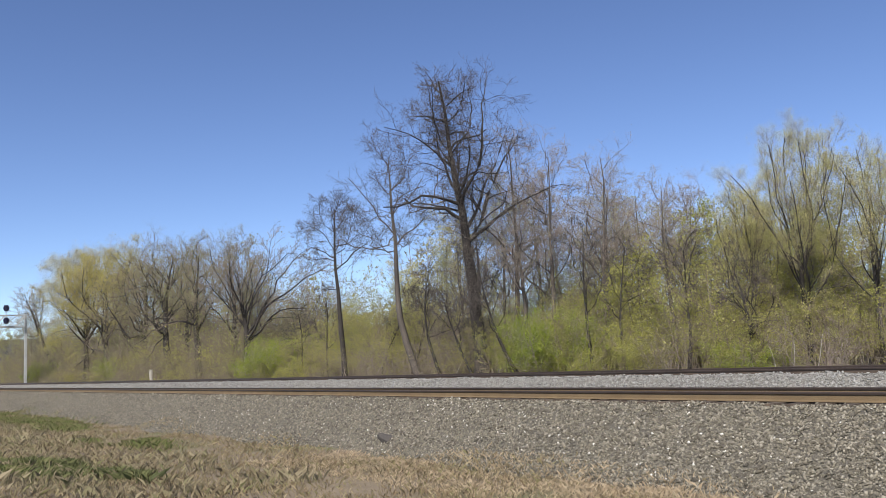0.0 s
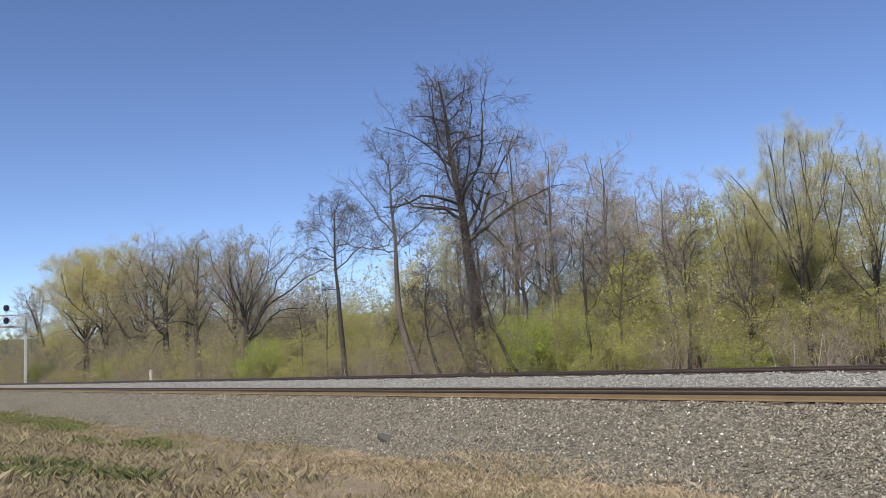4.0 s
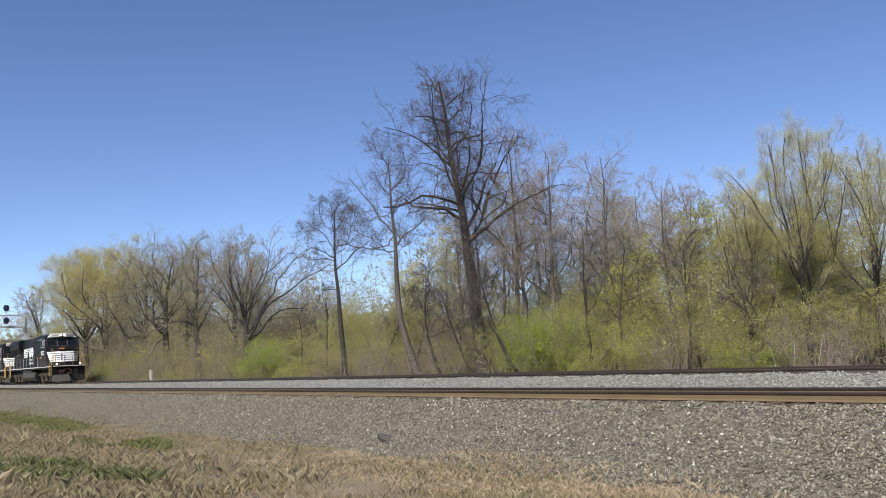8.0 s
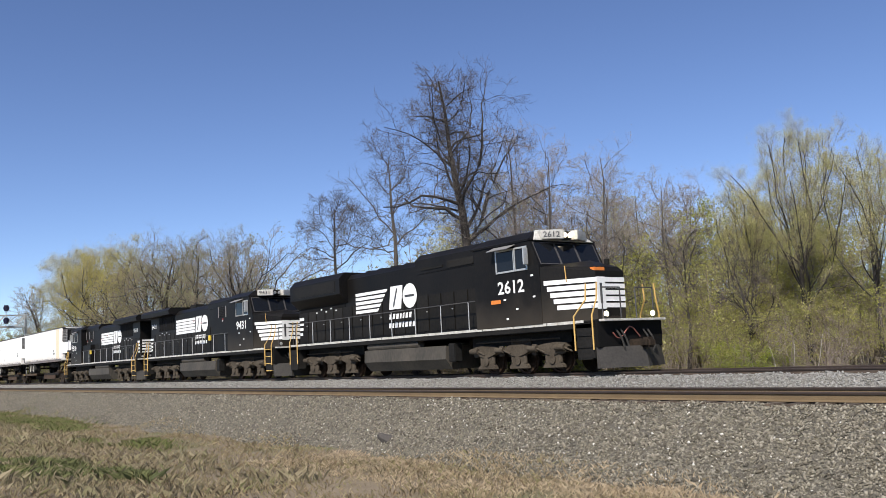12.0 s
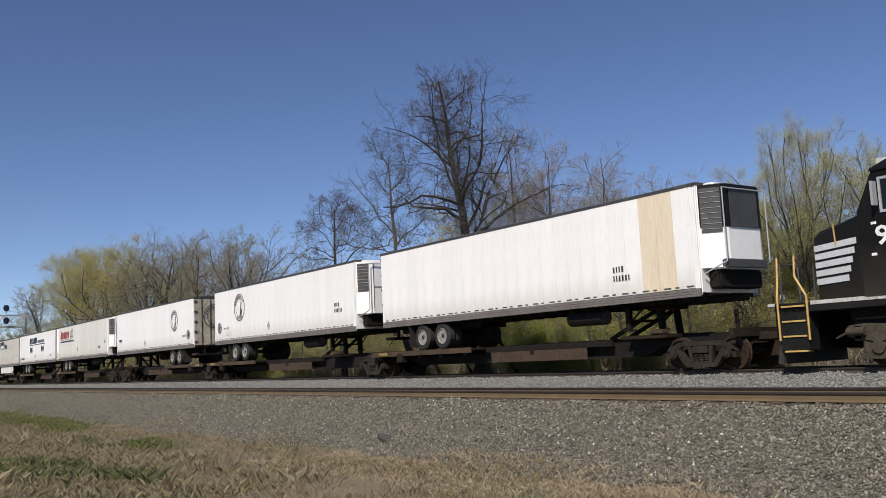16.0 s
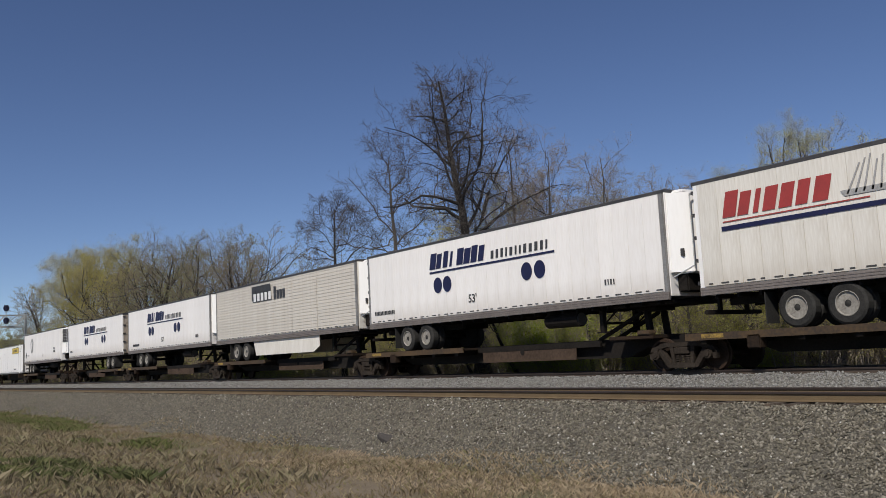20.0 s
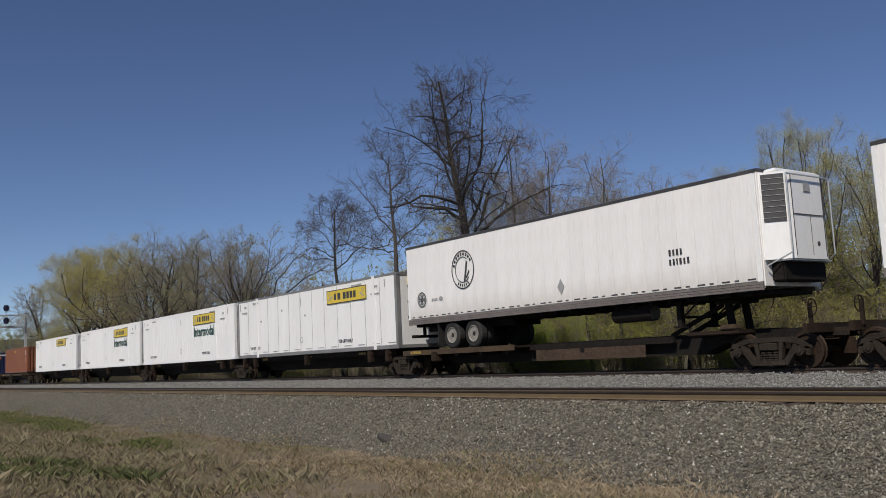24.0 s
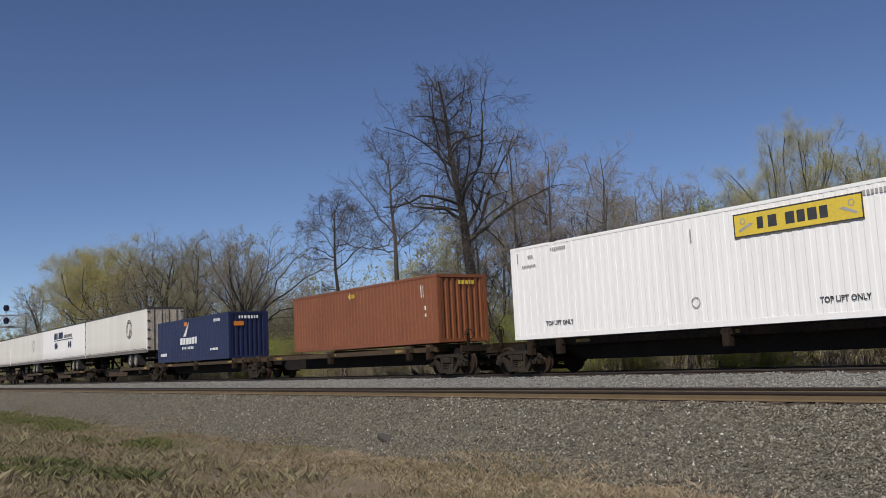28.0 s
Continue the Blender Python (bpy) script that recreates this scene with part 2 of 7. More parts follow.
strewn_stones("loose_stones", 78000, -120, -1, 12.0, 15.8, [(0.055, 0.047, 0.034), (0.112, 0.097, 0.071), (0.155, 0.136, 0.102), (0.195, 0.173, 0.131), (0.3, 0.272, 0.215)], 21, "loose brown-grey broken stones on the shoulder", 0.018, 0.044)
strewn_stones("pale_stones", 520, -40, -2, 12.2, 15.6, [(0.42, 0.4, 0.36), (0.62, 0.6, 0.56), (0.45, 0.41, 0.35)], 22, "scattered pale white stones in the ballast", 0.02, 0.04)
strewn_stones("fresh_stones", 20000, -70, 2, 17.7, 20.1, [(0.14, 0.132, 0.12), (0.21, 0.2, 0.183), (0.255, 0.246, 0.228), (0.3, 0.29, 0.272)], 23, "pale grey broken stones between the tracks")


def rail_outline(y, top):
    h = 0.186
    half = [(0.075, 0), (0.075, 0.012), (0.012, 0.035), (0.012, 0.135), (0.037, 0.15), (0.037, 0.178), (0.03, h)]
    right = [(y + a, top - h + b) for a, b in half]
    return right + [(2 * y - a, b) for a, b in right[::-1]]


def track(name, yc, top, label, steel):
    t = thing(name, label, "railway track", kind="structure")
    for s in (-0.75, 0.75):
        r = part("rail", section(rail_outline(yc + s, top), -420, 340), M[steel], t, "brown rusty steel rail")
        hd = [(0.039, top - 0.042), (0.041, top - 0.01), (0.033, top + 0.003)]
        part("rail_head", section([(yc + s + a, z) for a, z in hd] + [(yc + s - a, z) for a, z in hd[::-1]], -420, 340), M["rail_head"], r, "dark worn rail head")
    return t


near_track = track("railway_track_near", NEAR_Y, NEAR_TOP, "rusty rails of the empty track on wooden ties", "rail_steel")
far_track = track("railway_track_far", FAR_Y, FAR_TOP, "rusty rails of the track that the train runs on", "rail_dark")


def tie_mesh(top):
    return box(-0.115, 0.115, -1.3, 1.3, top - 0.372, top - 0.187, 0.012)


# wooden ties: the nearest stretch one by one, the rest joined
tie_me = None
spots = random.Random(3)
for i in range(300):
    if tie_me is None:
        tie = part("tie", tie_mesh(NEAR_TOP), M["tie_wood"], near_track, "weathered dark wooden tie")
        tie_me = tie.data
    else:
        tie = new("tie", tie_me)
        tie.parent = near_track
    tie.matrix_basis = pose(8.0 - i * 0.53 + spots.uniform(-0.03, 0.03), NEAR_Y + spots.uniform(-0.06, 0.06), spots.uniform(-0.012, 0.0), 0, 0, spots.uniform(-1, 1))


def joined_ties(name, xs, yc, top):
    o = np.array([(sx * 0.115, sy * 1.3, sz) for sx in (-1, 1) for sy in (-1, 1) for sz in (top - 0.372, top - 0.187)])
    f = np.array([(0, 1, 3, 2), (4, 6, 7, 5), (0, 4, 5, 1), (2, 3, 7, 6), (1, 5, 7, 3), (0, 2, 6, 4)])
    v = o[None] + np.stack([xs, np.full(len(xs), yc), np.zeros(len(xs))], 1)[:, None]
    return v.reshape(-1, 3), ((np.arange(len(xs)) * 8)[:, None, None] + f[None]).reshape(-1, 4)


rest = arrays("ties", *joined_ties("ties", np.arange(-400, -152, 0.53), NEAR_Y, NEAR_TOP), M["tie_wood"], near_track)
tagged(rest, kind="stuff")
rest = arrays("ties", *joined_ties("ties", np.arange(-400, 338, 0.53), FAR_Y, FAR_TOP), M["tie_wood"], far_track)
tagged(rest, kind="stuff")


# ---- grass of the verge ----
def blades(name, n, area, tones, seed, height, label, patches=None, category="grass", thin=0.6):
    """Thin bent blades, joined; patches: centres and radii inside which they stand."""
    r = np.random.default_rng(seed)
    if patches:
        k = r.integers(0, len(patches), n)
        p = np.array(patches)[k]
        a, d = r.uniform(0, 6.28, n), np.abs(r.normal(0, 0.55, n))
        x, y = p[:, 0] + np.cos(a) * d * p[:, 2] * 1.8, p[:, 1] + np.sin(a) * d * p[:, 2] * 0.8
    else:
        x0, x1, y0, y1 = area
        x, y = x1 - (x1 - x0) * r.uniform(0, 1, n) ** 1.3, r.uniform(y0, y1, n)
        keep = waves(x, y, seed + 5, 2.2) + r.normal(0, 0.6, n) > -0.7
        keep &= y < 12.35 + 0.5 * waves(x, 0 * y, 10, 14.0) + r.normal(0, 0.3, n)
        x, y = x[keep], y[keep]
    n = len(x)
    z = np.maximum(ground_z(x, y), np.where(y > 11.6, bed_z(x, y), -9)) - 0.02
    h = r.uniform(*height, n) * (1 + 0.4 * waves(x, y, seed + 9, 3.0)).clip(0.3, 2)
    a = r.uniform(0, 6.28, n)
    w = thin * (0.006 + 0.008 * r.uniform(0, 1, n))
    b = r.normal(0, 0.5, (n, 2)) * h[:, None]
    ux, uy = np.cos(a) * w, np.sin(a) * w
    v = np.stack([np.stack([x - ux, y - uy, z], 1), np.stack([x + ux, y + uy, z], 1),
                  np.stack([x + b[:, 0] * 0.35 + ux * 0.7, y + b[:, 1] * 0.35 + uy * 0.7, z + h * 0.6], 1),
                  np.stack([x + b[:, 0], y + b[:, 1], z + h * 0.9], 1)], 1)
    f = (np.arange(n) * 4)[:, None] + np.array([0, 1, 2, 3])[None]
    return tagged(arrays(name, v.reshape(-1, 3), f, island(name, tones, 0.8, 0.25)), label, category, kind="stuff")


blades("dry_grass", 125000, (-75, -4, 2.2, 13.2), [(0.125, 0.095, 0.055), (0.235, 0.19, 0.108), (0.34, 0.275, 0.165), (0.19, 0.13, 0.076), (0.225, 0.215, 0.09)], 31, (0.04, 0.16), "short dry tan and brown grass")
blades("rank_grass", 9000, (-56, -17, 3.0, 9.2), [(0.14, 0.11, 0.065), (0.21, 0.17, 0.10), (0.3, 0.25, 0.155), (0.16, 0.16, 0.065)], 35, (0.1, 0.28), "rank brown-olive grass on the verge")
blades("tan_grass", 30000, (-22, -6, 9.5, 12.8), [(0.34, 0.265, 0.17), (0.43, 0.345, 0.23), (0.3, 0.225, 0.14)], 32, (0.03, 0.13), "pale straw-coloured grass along the ballast")
blades("green_grass", 30000, None, [(0.085, 0.105, 0.026), (0.13, 0.155, 0.04), (0.19, 0.18, 0.07), (0.18, 0.145, 0.08)], 33, (0.08, 0.24), "patches of fresh green grass",
       [(-53, 10.2, 1.7), (-50, 11.0, 1.5), (-58, 10.2, 2.0), (-46, 10.6, 1.3), (-66, 11, 2.6), (-54, 10.6, 1.6), (-35, 8.8, 0.5), (-22.4, 4.0, 0.5), (-30, 9.4, 0.9), (-44, 10.0, 1.2)])
blades("broad_weeds", 4600, None, [(0.07, 0.08, 0.028), (0.11, 0.12, 0.04), (0.17, 0.17, 0.07)], 34, (0.1, 0.3), "dark green leafy weeds in the dry grass",
       [(-24.6, 5.7, 0.8), (-25.6, 5.9, 0.5), (-22.0, 6.2, 0.5), (-20.9, 6.4, 0.4), (-22.4, 4.2, 0.6), (-23.4, 5.2, 0.7), (-26.5, 5.2, 0.6)], "weeds", 1.0)
# ---- trees ----
def foliage(name, colours, translucent=0.35):
    """Leaves: a tone for each leaf, and broader drifts of tone through the crown, branch by branch."""
    m = island(name, colours, 0.75, translucent)
    n, l = m.node_tree.nodes, m.node_tree.links
    ramp = next(q for q in n if q.bl_idname == "ShaderNodeValToRGB")
    leaf = ramp.inputs[0].links[0].from_socket
    co, nz, mr, info = n.new("ShaderNodeTexCoord"), n.new("ShaderNodeTexNoise"), n.new("ShaderNodeMapRange"), n.new("ShaderNodeObjectInfo")
    nz.inputs["Scale"].default_value, nz.inputs["Detail"].default_value = 1.3, 2
    l.new(co.outputs["Object"], nz.inputs["Vector"])
    mr.inputs["From Min"].default_value, mr.inputs["From Max"].default_value = 0.3, 0.7
    l.new(nz.outputs["Fac"], mr.inputs["Value"])
    total = None
    for socket, share in ((mr.outputs[0], 0.5), (leaf, 0.3), (info.outputs["Random"], 0.2)):
        q = n.new("ShaderNodeMath")
        q.operation = "MULTIPLY_ADD"
        q.inputs[1].default_value, q.inputs[2].default_value = share, 0.0
        l.new(socket, q.inputs[0])
        if total:
            l.new(total, q.inputs[2])
        total = q.outputs[0]
    l.new(total, ramp.inputs[0])
    return m


M["bud_red"] = foliage("bud_red", [(0.30, 0.255, 0.19), (0.37, 0.33, 0.245), (0.40, 0.37, 0.25)], 0.3)
M["bud_olive"] = foliage("bud_olive", [(0.21, 0.205, 0.10), (0.29, 0.285, 0.13), (0.345, 0.345, 0.155)], 0.3)
M["bud_yellow"] = foliage("bud_yellow", [(0.40, 0.37, 0.15), (0.52, 0.49, 0.19), (0.60, 0.56, 0.23)], 0.4)
M["bud_orange"] = foliage("bud_orange", [(0.36, 0.305, 0.095), (0.47, 0.41, 0.125), (0.54, 0.48, 0.16)], 0.4)
M["leaf_olive"] = foliage("leaf_olive", [(0.25, 0.240, 0.072), (0.345, 0.325, 0.095), (0.43, 0.395, 0.12)], 0.4)
M["leaf_green"] = foliage("leaf_green", [(0.26, 0.268, 0.060), (0.355, 0.355, 0.078), (0.445, 0.43, 0.105)], 0.4)
M["leaf_lime"] = foliage("leaf_lime", [(0.165, 0.215, 0.026), (0.255, 0.310, 0.036), (0.355, 0.39, 0.055)], 0.4)


def tubes(P, R, n, tip=False):
    """Tapered tubes along many lines of as many points each: arrays of points, quads and the triangles of pointed tips."""
    N, K, _ = P.shape
    d = np.gradient(P, axis=1)
    d /= np.linalg.norm(d, axis=2, keepdims=True) + 1e-9
    ref = np.where(np.abs(d[..., 2:3]) > 0.9, [1.0, 0, 0], [0, 0, 1.0])
    u = np.cross(d, ref)
    u /= np.linalg.norm(u, axis=2, keepdims=True) + 1e-9
    w = np.cross(d, u)
    a = np.arange(n) * 2 * np.pi / n
    ring = u[:, :, None, :] * np.cos(a)[:, None] + w[:, :, None, :] * np.sin(a)[:, None]
    v = P[:, :, None, :] + ring * R[:, :, None, None]
    i, k, j = np.meshgrid(np.arange(N), np.arange(K - 1), np.arange(n), indexing="ij")
    at = (i * K + k) * n
    nxt = (j + 1) % n
    if tip:
        v[:, -1] = P[:, -1, None]
        tri = np.stack([at + j, at + nxt, at + n + j], -1).reshape(-1, 3)
        other = np.stack([at + nxt, at + n + nxt, at + n + j], -1)[:, :-1].reshape(-1, 3)
        return v.reshape(-1, 3), np.concatenate([tri, other]) if len(other) else tri
    return v.reshape(-1, 3), np.concatenate([np.stack([at + j, at + nxt, at + n + j], -1).reshape(-1, 3), np.stack([at + nxt, at + n + nxt, at + n + j], -1).reshape(-1, 3)])


def limb(r, start, az, a0, a1, length, steps=9, wander=0.1):
    """One limb: it leaves at a0 degrees from the upright and bends to a1, towards az (0: along local x)."""
    s = np.linspace(0, 1, steps)
    a, z = np.radians(a0 + (a1 - a0) * s), radians(az)
    drift = np.cumsum(r.normal(0, wander * 0.9, (steps, 3)), 0)
    drift = drift - drift.mean(0) + r.normal(0, wander * 0.5, (steps, 3))
    d = np.stack([np.sin(a) * math.cos(z), np.sin(a) * math.sin(z), np.cos(a)], 1) + drift
    d /= np.linalg.norm(d, axis=1)[:, None]
    return np.concatenate([[start], np.array(start) + np.cumsum(d, 0) * length / steps])


def sprout(r, P, R, n, lo, angle, ratio, thin, steps, wander, lift, least, cone=0.55, most=99.0):
    """Side branches of many limbs at once: n on each, from the share lo of its length on."""
    N, K, _ = P.shape
    lo = np.broadcast_to(np.asarray(lo, float), (N,))[:, None]
    g = (np.arange(n)[None] + r.uniform(0.05, 0.95, (N, n))) / n
    f = lo + (1 - lo) * g
    x = f * (K - 1)
    j = np.minimum(x.astype(int), K - 2)
    row = np.arange(N)[:, None]
    a, b = P[row, j], P[row, j + 1]
    at = a + (b - a) * (x - j)[..., None]
    d = b - a
    d /= np.linalg.norm(d, axis=2, keepdims=True) + 1e-9
    turn = r.uniform(0, 6.28, (N, 1)) + 2.4 * np.arange(n)[None] + r.normal(0, 0.6, (N, n))
    ref = np.where(np.abs(d[..., 2:3]) > 0.9, [1.0, 0, 0], [0, 0, 1.0])
    u = np.cross(d, ref)
    u /= np.linalg.norm(u, axis=2, keepdims=True) + 1e-9
    w = np.cross(d, u)
    an = (angle * r.uniform(0.65, 1.35, (N, n)))[..., None]
    d = d * np.cos(an) + (u * np.cos(turn)[..., None] + w * np.sin(turn)[..., None]) * np.sin(an)
    long = np.minimum(np.linalg.norm(np.diff(P, axis=1), axis=2).sum(1), most)[:, None]
    length = (long * ratio * (1.15 - cone * g) * r.uniform(0.6, 1.25, (N, n))).reshape(-1)
    r0 = np.maximum(R[row, j] * thin, least).reshape(-1)
    d, p = d.reshape(-1, 3), at.reshape(-1, 3)
    pts = [p]
    for _ in range(steps):
        d = d + r.normal(0, wander, d.shape) + np.array([0, 0, lift])
        d /= np.linalg.norm(d, axis=1)[:, None]
        p = p + d * (length / steps)[:, None]
        pts.append(p)
    taper = np.linspace(1, 0.35, steps + 1)[None]
    return np.stack(pts, 1), np.maximum(r0[:, None] * taper, least * 0.7)


def joined(pieces):
    vs, fs, n = [], [], 0
    for v, f in pieces:
        vs.append(v)
        fs.append(f + n)
        n += len(v)
    return np.concatenate(vs), np.concatenate(fs)


def leaves(centres, r, per, spread, size):
    """Small pointed leaves strewn in clumps round the given places."""
    c = np.repeat(np.asarray(centres), per, axis=0)
    c = c + r.normal(0, spread, c.shape)
    n = len(c)
    a = r.normal(0, 1, (n, 3))
    a /= np.linalg.norm(a, axis=1)[:, None]
    b = np.cross(a, r.normal(0, 1, (n, 3)))
    b /= np.linalg.norm(b, axis=1)[:, None] + 1e-9
    s = size * r.uniform(0.6, 1.4, n)[:, None]
    v = np.stack([c - a * s, c + a * s * 0.7 + b * s * 0.6, c + a * s * 0.5 - b * s * 0.7], 1).reshape(-1, 3)
    return v, np.arange(3 * n).reshape(n, 3)


def tree(label, m, height, radius, seed, bark, twig, limbs, lean=(0.0, 0.0), bare=0.5, top=0.07, leaf=None, per=2, spread=0.12, size=0.05,
         count=(8, 6, 4, 3), angle=(0.85, 0.75, 0.7, 0.65), ratio=(0.54, 0.6, 0.62, 0.65), thin=(0.45, 0.5, 0.5, 0.6), wander=0.2, lift=0.04, least=0.005, vine=0, crook=0.2,
         name="tree", group="trees of the wood"):
    """A tree: trunk and limbs in one part, the crown of twigs in another, young leaves or buds in a third. limbs: (height at which it
    leaves the trunk, way, angle at its start, angle at its end, length); bare: the share of the trunk without branches."""
    r = np.random.default_rng(seed)
    t = thing(name, label, "tree", group, m)
    trunk = limb(r, (0, 0, -0.2), 0, lean[0], lean[1], height, 9, 0.02 + 0.13 * crook)
    f = np.linspace(0, 1, len(trunk))
    lines = [trunk]
    radii = [radius * (1 - (1 - top) * f) + radius * 0.3 * np.exp(-f * 22)]
    for h, az, a0, a1, length in limbs:
        k = np.interp(h, trunk[:, 2], np.arange(len(trunk)))
        j = min(int(k), len(trunk) - 2)
        p = trunk[j] + (trunk[j + 1] - trunk[j]) * (k - j)
        lines.append(limb(r, p, az, a0, a1, length, 9, crook))
        r0 = np.interp(k, np.arange(len(trunk)), radii[0]) * min(0.6, 0.26 + 0.035 * length)
        radii.append(np.linspace(r0, max(r0 * 0.08, 0.012), len(trunk)))
    P, R = np.array(lines), np.array(radii)
    wood, fine, tips = [tubes(P, R, 8)], [], []
    lo = np.full(len(P), 0.12)
    lo[0] = bare
    for level in range(4):
        P, R = sprout(r, P, R, count[level], lo if level == 0 else 0.15, angle[level], ratio[level], thin[level], (6, 4, 2, 1)[level], wander, lift, least * (1.7, 1.4, 1.1, 0.9)[level], most=height * 0.5)
        if level < 1:
            wood.append(tubes(P, R, 5))
        else:
            fine.append(tubes(P, R, 3, True))
        if level > 1:
            tips.append(P[:, -1])
    if vine:
        P, R = sprout(r, np.array(lines[:1]), np.array(radii[:1]), vine, 0.1, 1.2, 0.075, 0.03, 4, 0.5, -0.05, 0.012, 0.0)
        fine.append(tubes(P, R, 3, True))
        P, R = sprout(r, P, R, 9, 0.2, 0.9, 0.5, 0.6, 2, 0.4, -0.05, 0.007)
        fine.append(tubes(P, R, 3, True))
    v, q = joined(wood)
    arrays("trunk", v, q, M[bark], t).data.polygons.foreach_set("use_smooth", np.ones(len(q), dtype=bool))
    arrays("crown", *joined(fine), M[twig], t)
    if leaf:
        arrays("foliage", *leaves(np.concatenate(tips), r, per, spread, size), M[leaf], t)
    return t


def fan(seed, n, h0, h1, a_lo, a_hi, bend, length):
    """Limbs spread evenly round a trunk, from the height h0 to h1."""
    q = random.Random(seed)
    out, az = [], q.uniform(0, 360)
    for i in range(n):
        az += 137.5 + q.uniform(-25, 25)
        a = q.uniform(a_lo, a_hi)
        out.append((h0 + (h1 - h0) * (i + q.uniform(0, 1)) / n, az % 360, a, a * bend, length * q.uniform(0.8, 1.15) * (1.1 - 0.35 * i / n)))
    return out


def place(x, y, turn=53.8):
    return pose(x, y, float(ground_z(np.array(x), np.array(y))) - 0.1, rz=turn)


# the tall tree over the line, with two leaders, a long arching limb and vines on its trunk
tree("tall bare dark tree with a forked trunk and vines", place(-33.0, 26.1), 15.3, 0.37, 118, "bark_dark", "twig_dark",
     [(8.7, 0, 26, 4, 7.0), (9.4, 180, 16, 74, 5.4), (12.2, 180, 30, 10, 3.4), (6.8, 5, 34, 22, 6.2), (6.9, 350, 42, 74, 5.6), (8.5, 175, 62, 92, 2.6), (7.6, 20, 40, 16, 6.0),
      (11.3, 20, 38, 12, 4.0), (11.5, 250, 40, 15, 3.4), (9.8, 90, 40, 18, 4.2), (12.9, 340, 34, 12, 2.6), (9.2, 280, 48, 30, 3.4), (10.6, 160, 50, 60, 2.6)],
     lean=(-3, -8), bare=0.5, top=0.1, count=(9, 6, 5, 3), angle=(0.95, 0.9, 0.8, 0.75), wander=0.3, ratio=(0.42, 0.56, 0.62, 0.65), vine=420, least=0.0052, crook=0.16)
# the crooked tree that leans beside it, and the slim one
tree("leaning bare tree with crooked grey limbs", place(-37.4, 26.1), 12.6, 0.22, 117, "bark_mid", "twig_dark",
     [(10.6, 180, 30, 8, 2.9), (10.4, 0, 30, -6, 3.0), (9.0, 180, 62, 78, 2.8), (8.0, 180, 70, 85, 3.4), (7.2, 180, 66, 88, 3.8), (7.6, 20, 50, 70, 2.2), (9.6, 300, 50, 30, 2.2)],
     lean=(-21, 4), crook=0.42, bare=0.6, top=0.1, count=(8, 6, 5, 4), wander=0.27, angle=(0.9, 0.8, 0.75, 0.7))
tree("slender bare tree with a one-sided crown", place(-45.7, 26.0), 10.9, 0.2, 116, "bark_dark", "twig_dark",
     [(8.2, 180, 38, 70, 2.8), (8.0, 0, 40, 12, 3.0), (9.3, 180, 30, 8, 2.4), (9.0, 20, 40, 10, 2.2), (5.9, 180, 70, 95, 1.3), (7.6, 200, 75, 95, 1.8), (10.0, 90, 35, 20, 1.8)],
     lean=(0, -4), bare=0.66, top=0.15, count=(8, 6, 5, 4), wander=0.27, angle=(0.9, 0.8, 0.75, 0.7), least=0.0055)
# trees behind the tall one
for x, y, h, r0, seed, lean, limbs in (
        (-32.4, 27.6, 12.4, 0.17, 119, (0, 3), fan(1, 8, 5.0, 10.5, 25, 45, 0.5, 3.6)), (-30.2, 28.2, 11.2, 0.15, 134, (6, -2), fan(2, 8, 4.0, 9.6, 25, 50, 0.5, 3.4)),
        (-31.0, 26.8, 8.8, 0.15, 136, (8, -8), fan(3, 7, 3.0, 7.0, 25, 50, 0.6, 2.8)), (-36.0, 28.4, 9.6, 0.14, 137, (-5, 5), fan(4, 7, 3.6, 8.0, 25, 50, 0.6, 2.8))):
    tree("bare grey-brown tree with fine branching twigs", place(x, y), h, r0, seed, "bark_mid", "twig_red", limbs, lean=lean, bare=0.35, count=(7, 5, 4, 3), wander=0.24, leaf="bud_red", per=1, size=0.02, spread=0.06, least=0.004)
for x, y, h, r0, seed, lean, n in ((-28.1, 29.5, 10.6, 0.17, 120, (0, 2), 9), (-26.2, 30.0, 8.8, 0.12, 121, (0, 0), 6), (-23.7, 29.0, 8.4, 0.13, 122, (0, -2), 7), (-29.2, 31.0, 9.6, 0.13, 123, (0, 3), 7), (-25.2, 32.0, 8.4, 0.12, 124, (2, 2), 7)):
    tree("tree with reddish spring buds on fine twigs", place(x, y), h, r0, seed, "bark_mid", "twig_red", fan(seed, n, h * 0.35, h * 0.86, 20, 42, 0.5, h * 0.27), lean=lean, bare=0.4,
         count=(7, 5, 4, 3), wander=0.24, leaf="bud_red", per=1, size=0.022, spread=0.07, least=0.004)
